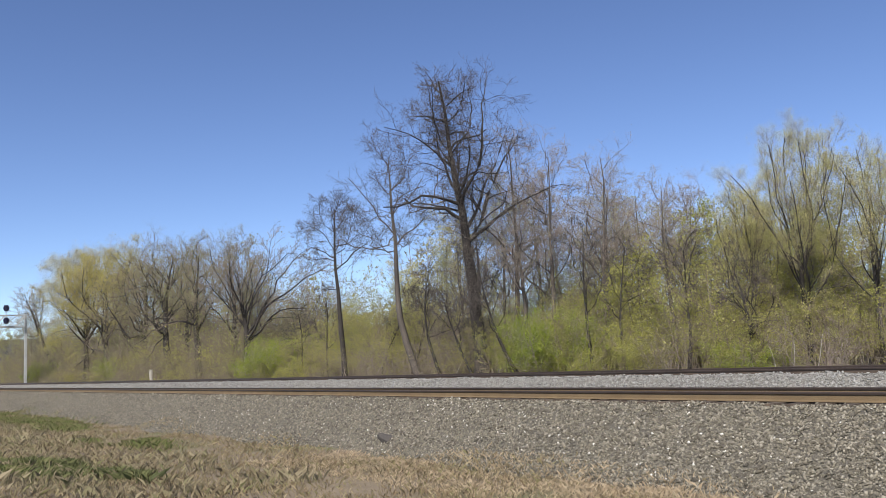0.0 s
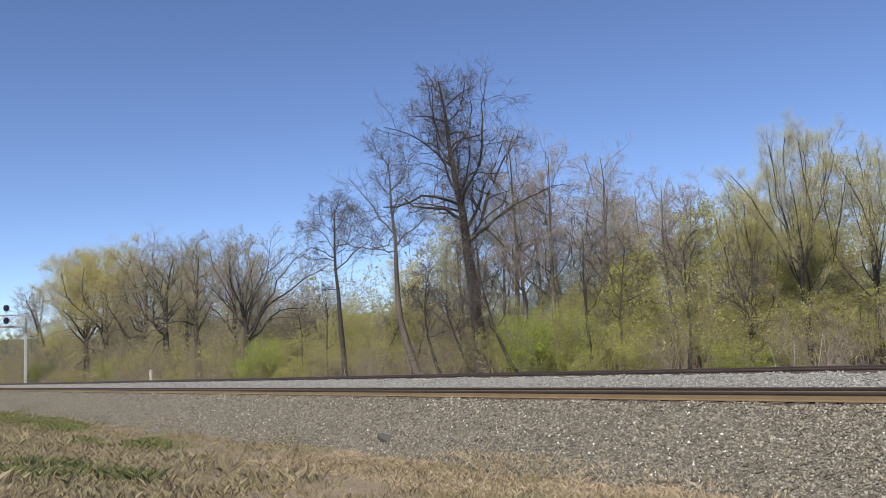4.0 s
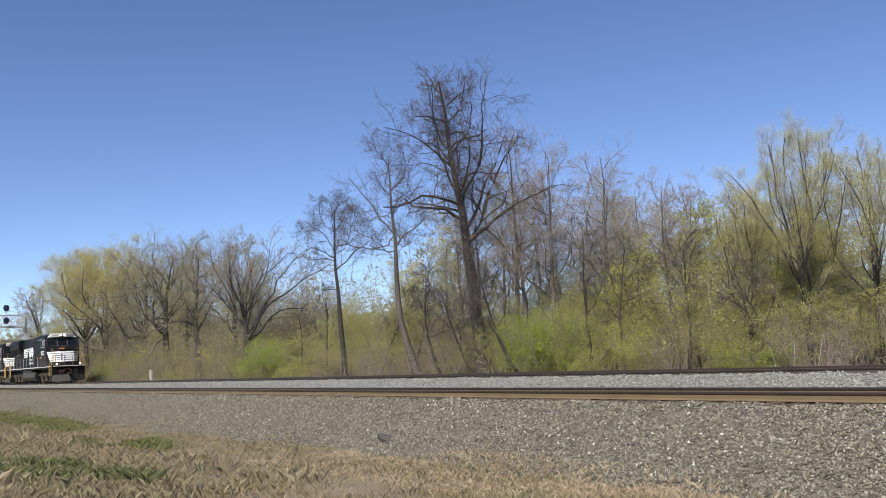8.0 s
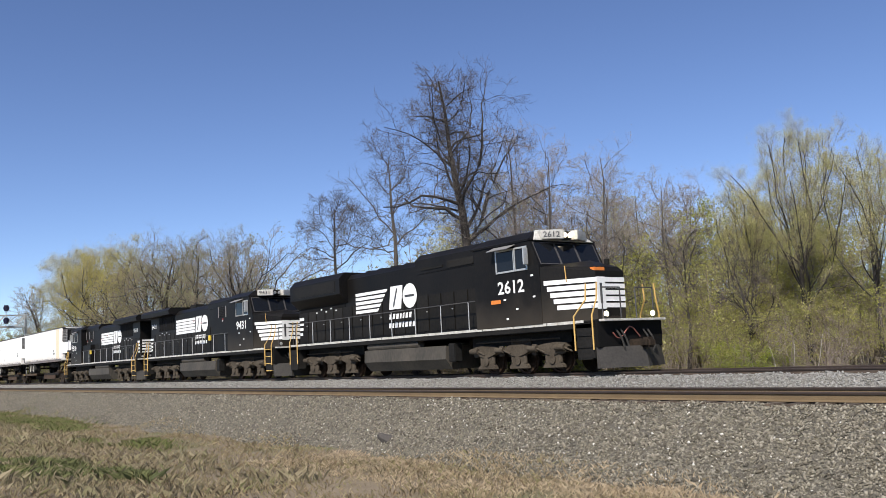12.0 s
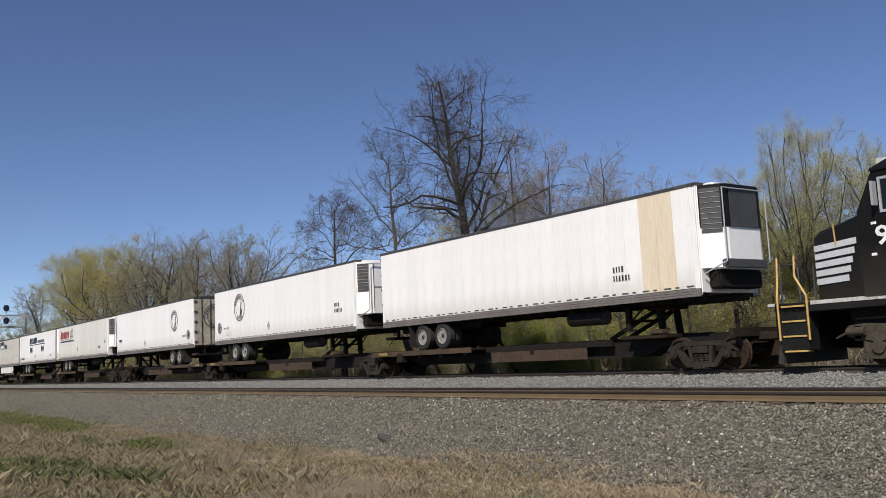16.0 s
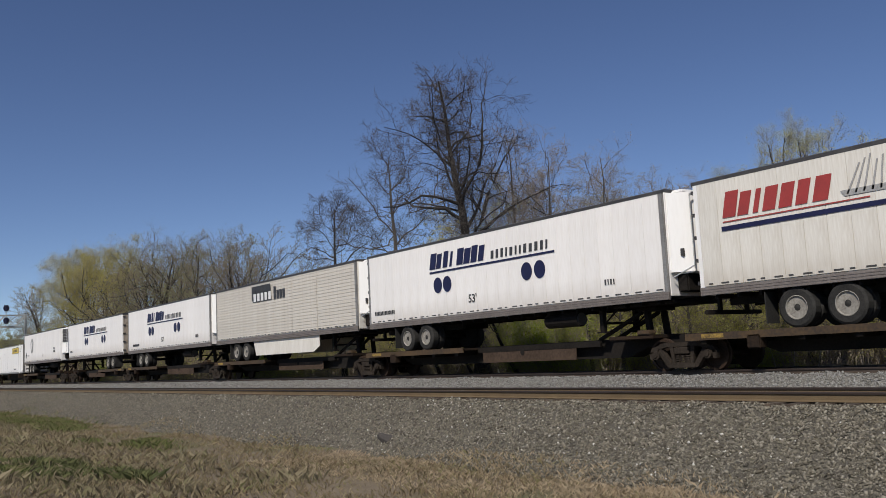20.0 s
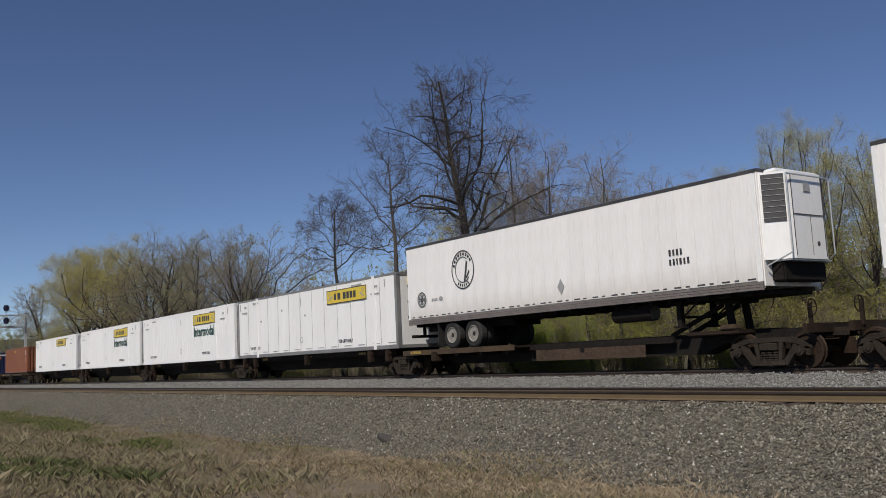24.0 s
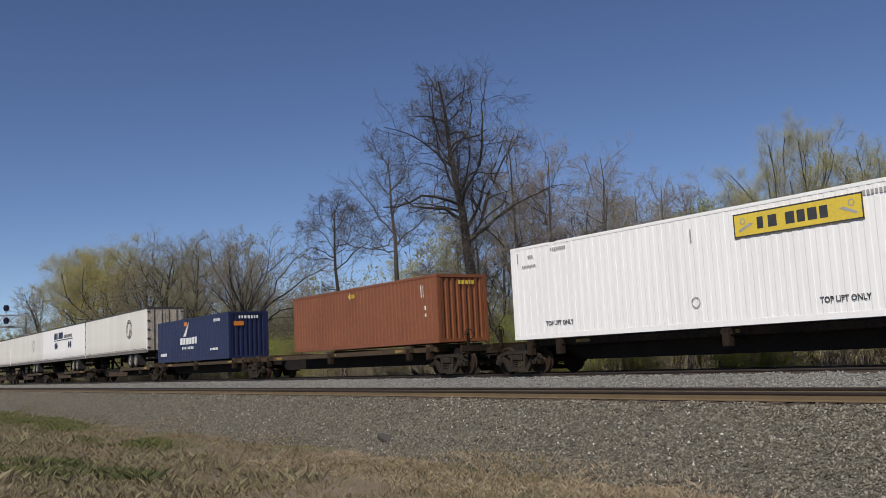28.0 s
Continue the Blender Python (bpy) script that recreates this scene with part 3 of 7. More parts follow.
# dark crooked young trees at the wood's edge
for x, y, h, r0, seed, lean, limbs in (
        (-24.1, 26.2, 6.0, 0.085, 138, (-4, 10), fan(5, 4, 2.4, 5.2, 20, 50, 0.5, 1.9)), (-21.4, 26.4, 5.6, 0.09, 139, (12, -6), fan(6, 5, 2.2, 4.8, 15, 50, 0.5, 1.9)), (-18.4, 26.0, 4.6, 0.13, 140, (4, -10), fan(7, 5, 1.6, 3.9, 20, 55, 0.6, 1.9)),
        (-35.4, 25.9, 6.4, 0.1, 141, (-22, 10), fan(8, 5, 2.2, 5.0, 20, 55, 0.6, 2.0)), (-40.2, 26.3, 6.2, 0.09, 142, (26, 6), fan(9, 5, 2.4, 5.0, 20, 55, 0.6, 2.0)), (-42.9, 26.4, 5.4, 0.08, 143, (18, 30), fan(10, 4, 2.0, 4.6, 20, 55, 0.6, 1.8)),
        (-29.6, 26.1, 6.2, 0.11, 144, (-30, -8), fan(11, 5, 2.2, 5.2, 20, 55, 0.6, 2.0)), (-26.2, 26.6, 7.0, 0.1, 145, (-6, 6), fan(12, 5, 3.0, 6.0, 20, 50, 0.5, 2.0)), (-32.6, 25.8, 5.2, 0.09, 146, (-36, -4), fan(13, 4, 2.0, 4.2, 20, 50, 0.6, 1.8)),
        (-48.8, 26.6, 5.6, 0.08, 147, (-10, 12), fan(14, 4, 2.2, 4.8, 20, 50, 0.6, 1.8)), (-53.0, 26.6, 5.8, 0.09, 148, (8, -8), fan(15, 5, 2.2, 4.8, 20, 50, 0.6, 1.9))):
    tree("dark crooked young tree with bare twigs", place(x, y), h, r0, seed, "bark_dark", "twig_dark", limbs, lean=lean, bare=0.45, count=(6, 5, 4, 3), wander=0.3)
# upright trees in yellow-green bud: many thin dark limbs that rise from a low fork, each ending in a fine plume
def uplimbs(seed, n, h0, h1, wide, length):
    q = random.Random(seed)
    out = []
    for i in range(n):
        g = i / (n - 1)
        a = wide * (1 - 0.75 * g) * q.uniform(0.8, 1.15)
        out.append((h0 + (h1 - h0) * g, (180 if i % 2 else 0) + q.choice((0, 0, 50, -50, 80)) + q.uniform(-20, 20), a, q.uniform(-6, 8), length * (1 - 0.28 * g) * q.uniform(0.86, 1.1)))
    return out


for x, y, h, r0, seed, lean, limbs in (
        (-16.7, 27.0, 6.4, 0.15, 123, (2, -6), uplimbs(3, 15, 2.2, 4.8, 46, 5.4)),
        (-14.6, 27.8, 5.8, 0.12, 124, (-2, 2), uplimbs(4, 12, 2.0, 4.2, 42, 4.8)),
        (-19.4, 28.2, 6.2, 0.12, 125, (0, 3), uplimbs(5, 12, 2.2, 4.2, 36, 4.4))):
    tree("upright tree with yellow-green buds and dark limbs", place(x, y), h, r0, seed, "bark_dark", "twig_brown", limbs, lean=lean, bare=0.55, count=(10, 6, 4, 3), angle=(0.6, 0.65, 0.65, 0.65),
         ratio=(0.36, 0.55, 0.6, 0.6), lift=0.1, wander=0.15, crook=0.14, leaf="bud_yellow", per=3, size=0.017, spread=0.1, least=0.0035)
for x, y, h, seed in ((-22.0, 29.4, 6.4, 126), (-20.9, 31.0, 6.4, 127), (-24.6, 28.0, 5.4, 128), (-18.0, 29.6, 6.0, 129)):
    tree("young tree in yellow-green leaf", place(x, y), h, 0.1, seed, "bark_mid", "twig_grey", fan(seed, 8, 1.4, h * 0.8, 25, 50, 0.4, h * 0.34), bare=0.3, count=(6, 5, 4, 3), leaf="leaf_green", per=2, size=0.045, spread=0.09)
for x, y, h, seed in ((-39.0, 29.5, 9.0, 130), (-42.0, 31.0, 8.6, 131), (-36.2, 30.5, 10.2, 132), (-47.5, 32.0, 7.6, 133)):
    tree("tree in pale yellow-green young leaf", place(x, y), h, 0.13, seed, "bark_mid", "twig_grey", fan(seed, 8, 2.4, h * 0.84, 25, 50, 0.5, h * 0.3), bare=0.35, count=(6, 5, 4, 3), leaf="bud_yellow", per=2, size=0.035, spread=0.1)

# the far group beside the signal: a round one in orange bud, bare ones, one that sweeps to one side
FAR = dict(count=(7, 5, 4, 3), thin=(0.5, 0.5, 0.5, 0.6), wander=0.2)
tree("bare dark leaning tree beside the signal", place(-137.0, 31.0), 15.0, 0.34, 110, "bark_dark", "twig_grey", [(6.0, 180, 30, 20, 6), (8.0, 0, 10, 0, 6), (9.0, 180, 40, 30, 4.5), (10, 90, 30, 20, 4), (7.0, 270, 40, 30, 5), (10.5, 0, 20, 5, 4)], lean=(-26, -18), bare=0.55, least=0.014, **FAR)
for x, y, h, seed in ((-113.4, 28.6, 14.0, 112), (-107.0, 29.2, 13.0, 113)):
    tree("round tree in yellow-orange spring bud", place(x, y), h, 0.42, seed, "bark_dark", "twig_grey", fan(seed, 12, 4.0, 10.5, 22, 60, 0.7, 8.6), bare=0.4, leaf="bud_orange", per=6, size=0.06, spread=0.28, least=0.013, **FAR)
for x, y, h, r0, seed, limbs, lean in (
        (-99.0, 30.5, 12.0, 0.38, 147, fan(21, 9, 3.0, 10.0, 25, 50, 0.7, 6.5), (4, 0)), (-92.0, 29.0, 12.8, 0.39, 148, fan(22, 9, 4.0, 10.0, 22, 45, 0.6, 6.2), (-6, 8)), (-81.5, 28.5, 12.6, 0.45, 149, fan(23, 9, 4.0, 10.0, 20, 45, 0.6, 6.0), (-12, 10)),
        (-86.0, 31.0, 12.0, 0.33, 150, fan(24, 8, 3.0, 9.6, 22, 45, 0.6, 5.4), (6, -4)), (-74.0, 28.0, 11.6, 0.39, 151, fan(25, 9, 3.6, 9.6, 20, 45, 0.6, 5.0), (-4, 6)), (-69.5, 29.0, 11.2, 0.30, 152, fan(26, 9, 3.5, 9.6, 20, 45, 0.6, 4.6), (4, -4))):
    tree("bare brown tree branching low with dense twigs", place(x, y), h, r0, seed, "bark_dark", "twig_brown", limbs, lean=lean, bare=0.35, leaf="bud_olive", per=2, size=0.035, spread=0.15, least=0.009, **FAR)
tree("bare dark tree with wide spreading limbs", place(-62.0, 26.8), 8.6, 0.32, 115, "bark_dark", "twig_brown",
     [(3.4, 0, 38, 62, 8.6), (3.8, 0, 30, 50, 8.4), (3.0, 10, 55, 70, 6.4), (4.2, 350, 22, 38, 7.6), (4.6, 180, 26, 14, 6.6), (4.8, 0, 14, 22, 6.6), (4.0, 180, 45, 30, 5.6), (4.4, 90, 30, 30, 6.0), (4.4, 270, 32, 34, 6.0)],
     lean=(0, -6), bare=0.6, count=(8, 6, 4, 3), angle=(0.55, 0.6, 0.6, 0.6), wander=0.15, lift=0.03, least=0.008)

# more trees further back: a few kinds, repeated
FILL = [tree("bare brown tree of the wood behind", pose(0, -60, 0), 9.4, 0.13, 160, "bark_mid", "twig_grey", fan(31, 8, 2.0, 7.6, 22, 48, 0.6, 3.4), bare=0.3, count=(6, 5, 4, 3), leaf="bud_olive", per=1, size=0.045, spread=0.1, least=0.008),
        tree("reddish-twigged tree of the wood behind", pose(0, -60, 0), 9.6, 0.12, 161, "bark_mid", "twig_red", fan(32, 8, 2.4, 8.0, 20, 45, 0.6, 3.2), bare=0.3, count=(6, 5, 4, 3), leaf="bud_red", per=1, size=0.04, spread=0.1, least=0.008),
        tree("tree of the wood behind in yellow-green bud", pose(0, -60, 0), 9.0, 0.12, 162, "bark_mid", "twig_grey", fan(33, 8, 1.6, 7.4, 22, 50, 0.6, 3.3), bare=0.25, count=(6, 5, 4, 3), leaf="leaf_olive", per=2, size=0.055, spread=0.13, least=0.008)]
used = set()
for x, y, s, i in [(-95, 34, 1.25, 0), (-126, 32, 1.2, 0), (-132, 30, 1.0, 2), (-150, 31, 1.0, 0), (-170, 33, 0.9, 2), (-144, 32, 1.1, 1), (-158, 30, 1.15, 0), (-166, 29, 1.05, 2), (-149, 29, 1.1, 0), (-90, 32, 1.2, 2), (-108, 32, 1.2, 0), (-122, 35, 1.2, 2), (-72, 32, 1.05, 2), 
                   (-58, 34, 0.6, 2), (-52, 35, 0.62, 2), (-36, 34, 0.9, 1), (-31, 33, 0.95, 0), (-27, 34, 0.85, 1), (-33, 36, 0.95, 2), (-22.5, 33, 0.7, 1), (-19, 33, 0.72, 2), (-21, 35, 0.7, 2), (-29.5, 36, 0.85, 2), (-24, 36, 0.75, 2), (-34.4, 31, 1.1, 1)]:
    ob = copy_thing(FILL[i], place(x, y, 37.0 * x)) if i in used else FILL[i]
    ob.matrix_basis = place(x, y, 37.0 * x)
    ob.scale = (s, s, s)
    used.add(i)


def shrub(label, height, width, seed, stems, leaf, twig, share, per, size, count=(6, 5, 3), least=0.006, spread=0.09):
    """Many stems from one root, forking upwards, with clumps of small leaves on a share of their twigs."""
    r = np.random.default_rng(seed)
    name = "bush" if height < 4 else "sapling"
    t = thing(name, label, name, "undergrowth along the wood", pose(0, 0, -60))
    lines = []
    for _ in range(stems):
        az, o = r.uniform(0, 360), r.uniform(0, 0.35) * width
        a = r.uniform(4, 30)
        lines.append(limb(r, (math.cos(radians(az)) * o, math.sin(radians(az)) * o, -0.2), az, a, a * r.uniform(0.2, 1.3), height * r.uniform(0.6, 1.05), 7, 0.14))
    P = np.array(lines)
    R = np.linspace(0.012 + 0.006 * height, 0.012, P.shape[1])[None] * r.uniform(0.6, 1.3, (stems, 1))
    made, tips = [tubes(P, R, 4)], []
    for level, n in enumerate(count):
        P, R = sprout(r, P, R, n, 0.22 if level == 0 else 0.12, (0.75, 0.75, 0.7)[level], (0.52, 0.58, 0.62)[level], 0.55, (4, 2, 1)[level], 0.22, 0.05, least)
        made.append(tubes(P, R, 3, True))
        if level:
            tips.append(P[:, -1])
    arrays("stem_mass", *joined(made), M[twig], t)
    tips = np.concatenate(tips)
    if leaf:
        # leafy and bare sides: whole boughs bear leaves or do not
        keep = waves(tips[:, 0] * 2 + tips[:, 2], tips[:, 1] * 2 - tips[:, 2] * 0.7, seed, 3.0) + r.normal(0, 0.25, len(tips))
        tips = tips[keep > np.quantile(keep, 1 - share)]
        arrays("foliage", *leaves(tips, r, per, spread, size), M[leaf], t)
    return t


# bushes and saplings under and between the trees
BUSH = [shrub("bush in fresh bright green leaf", 3.0, 3.0, 50, 12, "leaf_lime", "twig_grey", 0.85, 8, 0.036),
        shrub("bush in young yellow-green leaf", 3.4, 3.0, 51, 9, "leaf_green", "twig_brown", 0.85, 8, 0.032),
        shrub("sapling clump in olive-green young leaf", 5.0, 3.2, 52, 8, "leaf_olive", "twig_brown", 0.85, 8, 0.033),
        shrub("sapling clump with yellow-green buds", 5.6, 3.0, 53, 7, "bud_yellow", "twig_brown", 0.7, 3, 0.045),
        shrub("tangle of bare brown brush", 2.4, 3.2, 54, 14, "bud_olive", "twig_brown", 0.25, 2, 0.035),
        shrub("tall tangle of bare grey-brown brush", 4.4, 2.8, 55, 11, "bud_olive", "twig_red", 0.3, 2, 0.035),
        shrub("thin leafy sapling in yellow-green leaf", 6.0, 2.6, 56, 6, "leaf_green", "twig_brown", 0.85, 8, 0.032, (7, 5, 3)),
        shrub("sapling clump in dull olive leaf", 4.6, 3.4, 57, 8, "leaf_olive", "twig_brown", 0.75, 8, 0.033),
        shrub("far brown sapling with dense twigs", 6.4, 4.0, 58, 10, "bud_olive", "twig_brown", 0.35, 2, 0.07, (6, 5, 3), 0.011, 0.14),
        shrub("far sapling in olive-green leaf", 6.0, 4.4, 59, 8, "leaf_olive", "twig_brown", 0.6, 3, 0.085, (6, 5, 3), 0.011, 0.16)]
r = random.Random(5)
begun = set()


def bush(kind, x, y, s=1.0):
    m = place(x, y, r.uniform(0, 360))
    ob = copy_thing(BUSH[kind], m) if kind in begun else BUSH[kind]
    ob.matrix_basis = m
    begun.add(kind)
    ob.scale = (s, s, s * r.uniform(0.85, 1.1))


for x, y, s in ((-28.9, 26.3, 0.9), (-27.6, 26.4, 0.95), (-30.1, 26.7, 0.8), (-57.4, 26.2, 1.1), (-55.4, 26.8, 0.95), (-59.2, 26.6, 0.8), (-17.2, 26.0, 0.55), (-18.9, 26.3, 0.5), (-129.0, 26.5, 1.2), (-98.0, 26.5, 0.9)):
    bush(0, x, y, s)
# rows from the edge inwards; what grows where: (from x, odds of each kind)
ZONES = [(-17.0, (0, 0.1, 0.25, 0.15, 0.15, 0.35, 0.1, 0.15)), (-21.0, (0, 0.3, 0.15, 0.2, 0.05, 0.1, 0.4, 0.1)), (-25.5, (0, 0.3, 0.15, 0.2, 0.1, 0.15, 0.4, 0.1)), (-28.0, (0, 0.15, 0.3, 0.1, 0.15, 0.3, 0.1, 0.2)),
         (-32.0, (0.05, 0.25, 0.3, 0.1, 0.1, 0.2, 0.2, 0.3)), (-38.0, (0, 0.02, 0.15, 0.05, 0.25, 0.6, 0.0, 0.25)), (-50.0, (0, 0.1, 0.5, 0.05, 0.2, 0.25, 0.02, 0.5)), (-62.0, (0.05, 0.25, 0.45, 0.05, 0.1, 0.1, 0, 0.4)), (-999.0, (0, 0, 0, 0, 0.15, 0, 0, 0, 0.55, 0.3))]
for row, (y0, gap, size) in enumerate([(25.7, 1.6, 0.55), (26.9, 1.7, 0.75), (28.4, 2.1, 0.95), (30.6, 2.4, 1.05), (33.6, 2.8, 1.15), (38.0, 2.8, 1.35), (46.0, 3.2, 1.8)]):
    x = -7.0 - row
    while x > -185:
        x -= gap * r.uniform(0.7, 1.3) * (1 + max(0, -x - 45) / 40)
        odds = list(next(o for edge, o in ZONES if x > edge))
        if row == 0:
            odds = [o * ((3.0 if x < -30 else 1.2) if k == 4 else 1.6 if k == 1 and x > -30 else 1.0 if k in (5, 8, 9) else 0.5) for k, o in enumerate(odds)]
        if row > 3 and x > -62:
            odds = [0, 0.05, 0.1, 0.05, 0, 0.02, 0.05, 0.1, 0.1, 0.7]
        kind = r.choices(range(len(odds)), odds)[0]
        bush(kind, x + r.uniform(-0.6, 0.6), y0 + r.uniform(-0.5, 0.5), size * r.uniform(0.75, 1.15) * (0.6 if kind > 7 and (row < 2 or x > -62) else 1.0))

# a wooded ridge far off
ridge = sheet("hill", list(np.linspace(-2400, 300, 90)), list(np.linspace(420, 1100, 24)),
              lambda x, y: -3 + (58 + 9 * waves(x, y, 61, 900.0) + 3.5 * waves(x, y, 62, 120.0)) * smooth(y, 420, 760) * (1 - 0.5 * smooth(x, -1500, 300)),
              material("far_woods", (0.045, 0.05, 0.058), (0.06, 0.062, 0.066), 1.0, scale=0.02, fine=0.25, bump=0.8))
tagged(ridge, "distant wooded ridge, dark grey-green", "hill", kind="structure")
west = sheet("hill_west", list(np.linspace(-2600, -900, 40)), list(np.linspace(-300, 520, 40)),
             lambda x, y: -3 + (62 + 7 * waves(x, y, 65, 700.0) + 3 * waves(x, y, 66, 110.0)) * smooth(-x, 950, 1500),
             bpy.data.materials["far_woods"])
tagged(west, "distant wooded ridge where the line bends away", "hill", kind="structure")

# pale leaning stems, a marker post, a dark rock
for x, y, lean, h in ((-34.6, 24.9, 42, 1.9), (-30.1, 25.4, 40, 1.3), (-16.6, 25.4, 14, 1.7), (-15.9, 25.6, 18, 1.9), (-17.0, 25.6, -10, 1.5)):
    st = thing("dead_stem", "pale bare leaning dead stem at the wood's edge", "dead stem", "pale dead stems", place(x, y))
    pts = limb(np.random.default_rng(int(-x * 10)), (0, 0, 0), 0, lean, lean * 0.7, h, 6, 0.06)
    arrays("stem", *tubes(pts[None], np.linspace(0.035 if x < -20 else 0.018, 0.01, len(pts))[None], 6), M["bark_pale"], st)
post = thing("marker_post", "short white-painted marker post beside the track", "post", m=pose(-76.4, 24.5, 1.0))
part("shaft", box(-0.13, 0.13, -0.1, 0.1, -0.2, 1.5, 0.03), M["bark_pale"], post)
part("cap", box(-0.15, 0.15, -0.12, 0.12, 1.5, 1.58, 0.02), M["bark_pale"], post)
rk = bmesh.new()
bmesh.ops.create_icosphere(rk, subdivisions=2, radius=0.26)
for v in rk.verts:
    v.co *= 1 + 0.28 * noise.noise(v.co * 6)
    v.co.z *= 0.55
rock = part("rock", rk, material("dark_rock", (0.045, 0.04, 0.037), (0.08, 0.07, 0.062), 0.9, scale=4, fine=20, bump=0.5))
rock.matrix_basis = pose(-20.9, 13.15, float(bed_z(np.array(-20.9), np.array(13.15))), 0, 25, 40)
tagged(rock, "dark broken lump on the ballast slope", "rock")
bpy.data.objects["rock"].scale = (1.3, 0.8, 1)

# ---- rolling stock: materials and shared pieces ----
M["white_panel"] = material("white_panel", (0.87, 0.835, 0.80), (0.79, 0.745, 0.70), 0.4, scale=0.6, fine=6, bump=0.02, stretch=(3, 3, 0.4), mix=0.28, spread=0.03)
M["cream_panel"] = material("cream_panel", (0.75, 0.715, 0.65), (0.6, 0.55, 0.475), 0.45, scale=0.5, fine=9, bump=0.02, stretch=(3, 3, 0.3), mix=0.4, spread=0.05)
M["white_steel"] = material("white_steel", (0.85, 0.83, 0.805), (0.78, 0.755, 0.72), 0.45, scale=0.5, fine=5, bump=0.02, stretch=(2.5, 2.5, 0.45), mix=0.28)
M["door_dirty"] = material("door_dirty", (0.5, 0.44, 0.36), (0.22, 0.165, 0.12), 0.6, scale=1.1, fine=10, bump=0.1, stretch=(1, 1, 0.5), mix=0.55)
M["stained"] = material("stained_panel", (0.76, 0.66, 0.5), (0.66, 0.53, 0.37), 0.55, scale=0.8, fine=9, bump=0.05, stretch=(3, 3, 0.4))
M["bottom_rail"] = material("bottom_rail", (0.23, 0.2, 0.18), (0.12, 0.1, 0.09), 0.6, 0.1, scale=1.2, fine=20, bump=0.05)
M["grey_metal"] = material("grey_metal", (0.3, 0.29, 0.28), (0.2, 0.19, 0.18), 0.5, 0.3, scale=1.2, fine=20, bump=0.05)
M["pale_metal"] = material("pale_metal", (0.55, 0.55, 0.54), (0.4, 0.4, 0.39), 0.4, 0.5, scale=1.2, fine=20, bump=0.05)
M["dark_trim"] = material("dark_trim", (0.035, 0.033, 0.035), (0.07, 0.065, 0.06), 0.5, scale=1.5, fine=20, bump=0.05)
M["underframe"] = material("underframe", (0.008, 0.0068, 0.006), (0.02, 0.016, 0.013), 0.8, scale=1.3, fine=14, bump=0.2)
M["rusty_frame"] = material("rusty_frame", (0.011, 0.008, 0.006), (0.038, 0.023, 0.014), 0.8, scale=1.1, fine=14, bump=0.2)
M["truck_steel"] = material("truck_steel", (0.013, 0.01, 0.008), (0.04, 0.029, 0.021), 0.8, scale=2.5, fine=18, bump=0.25)
M["wheel_steel"] = material("wheel_steel", (0.025, 0.018, 0.014), (0.06, 0.038, 0.026), 0.6, 0.3, scale=3, fine=20, bump=0.1)
M["yellow_deck"] = material("yellow_deck", (0.085, 0.05, 0.02), (0.03, 0.02, 0.013), 0.7, scale=1.0, fine=12, bump=0.15)
M["yellow_paint"] = material("yellow_paint", (0.72, 0.53, 0.05), (0.6, 0.43, 0.06), 0.5, scale=2, fine=20, bump=0.02)
M["handrail_yellow"] = material("handrail_yellow", (0.6, 0.38, 0.1), (0.42, 0.27, 0.1), 0.5, scale=4, fine=20, bump=0.02)
M["worn_yellow"] = material("worn_yellow", (0.42, 0.27, 0.05), (0.1, 0.065, 0.025), 0.65, scale=3, fine=18, bump=0.05)
M["brown_plate"] = material("brown_plate", (0.085, 0.057, 0.041), (0.045, 0.031, 0.022), 0.8, scale=1.2, fine=12, bump=0.1)
M["dusty_truck"] = material("dusty_truck", (0.04, 0.032, 0.024), (0.085, 0.07, 0.053), 0.85, scale=2.5, fine=18, bump=0.25)
M["rubber"] = material("rubber", (0.018, 0.0175, 0.017), (0.04, 0.038, 0.035), 0.85, scale=3, fine=25, bump=0.1)
M["rim_white"] = material("rim_white", (0.33, 0.31, 0.27), (0.15, 0.13, 0.11), 0.55, scale=4, fine=20, bump=0.05)
M["truck_frame"] = material("truck_frame", (0.02, 0.0155, 0.012), (0.046, 0.036, 0.028), 0.85, scale=2.5, fine=18, bump=0.25)
# soot, grease and dust scatter light and hardly shine
for dull in ("underframe", "rusty_frame", "truck_steel", "wheel_steel", "rubber", "brown_plate", "dusty_truck", "truck_frame"):
    M[dull].node_tree.nodes["Principled BSDF"].inputs["Specular IOR Level"].default_value = 0.12
M["black_paint"] = material("black_paint", (0.0032, 0.003, 0.003), (0.01, 0.0085, 0.007), 0.5, scale=0.7, fine=14, bump=0.03, stretch=(1, 1, 0.5))
M["door_black"] = material("door_black", (0.006, 0.0053, 0.0046), (0.018, 0.0155, 0.012), 0.55, scale=0.9, fine=14, bump=0.04, stretch=(1, 1, 0.5), spread=0.25)
# near-black; on the radiator core and under the flare it stands in for shade
M["vent_black"] = material("vent_black", (0.003, 0.003, 0.003), (0.006, 0.0055, 0.005), 0.8, scale=2, fine=20, bump=0.05)
M["plough_grey"] = material("plough_grey", (0.017, 0.015, 0.013), (0.04, 0.035, 0.03), 0.75, scale=1.5, fine=14, bump=0.1)
M["sill_white"] = material("sill_white", (0.6, 0.585, 0.55), (0.3, 0.28, 0.24), 0.55, scale=3, fine=18, bump=0.02)
M["soot_black"] = material("soot_black", (0.006, 0.0057, 0.0054), (0.018, 0.0165, 0.0145), 0.7, scale=0.8, fine=12, bump=0.05)
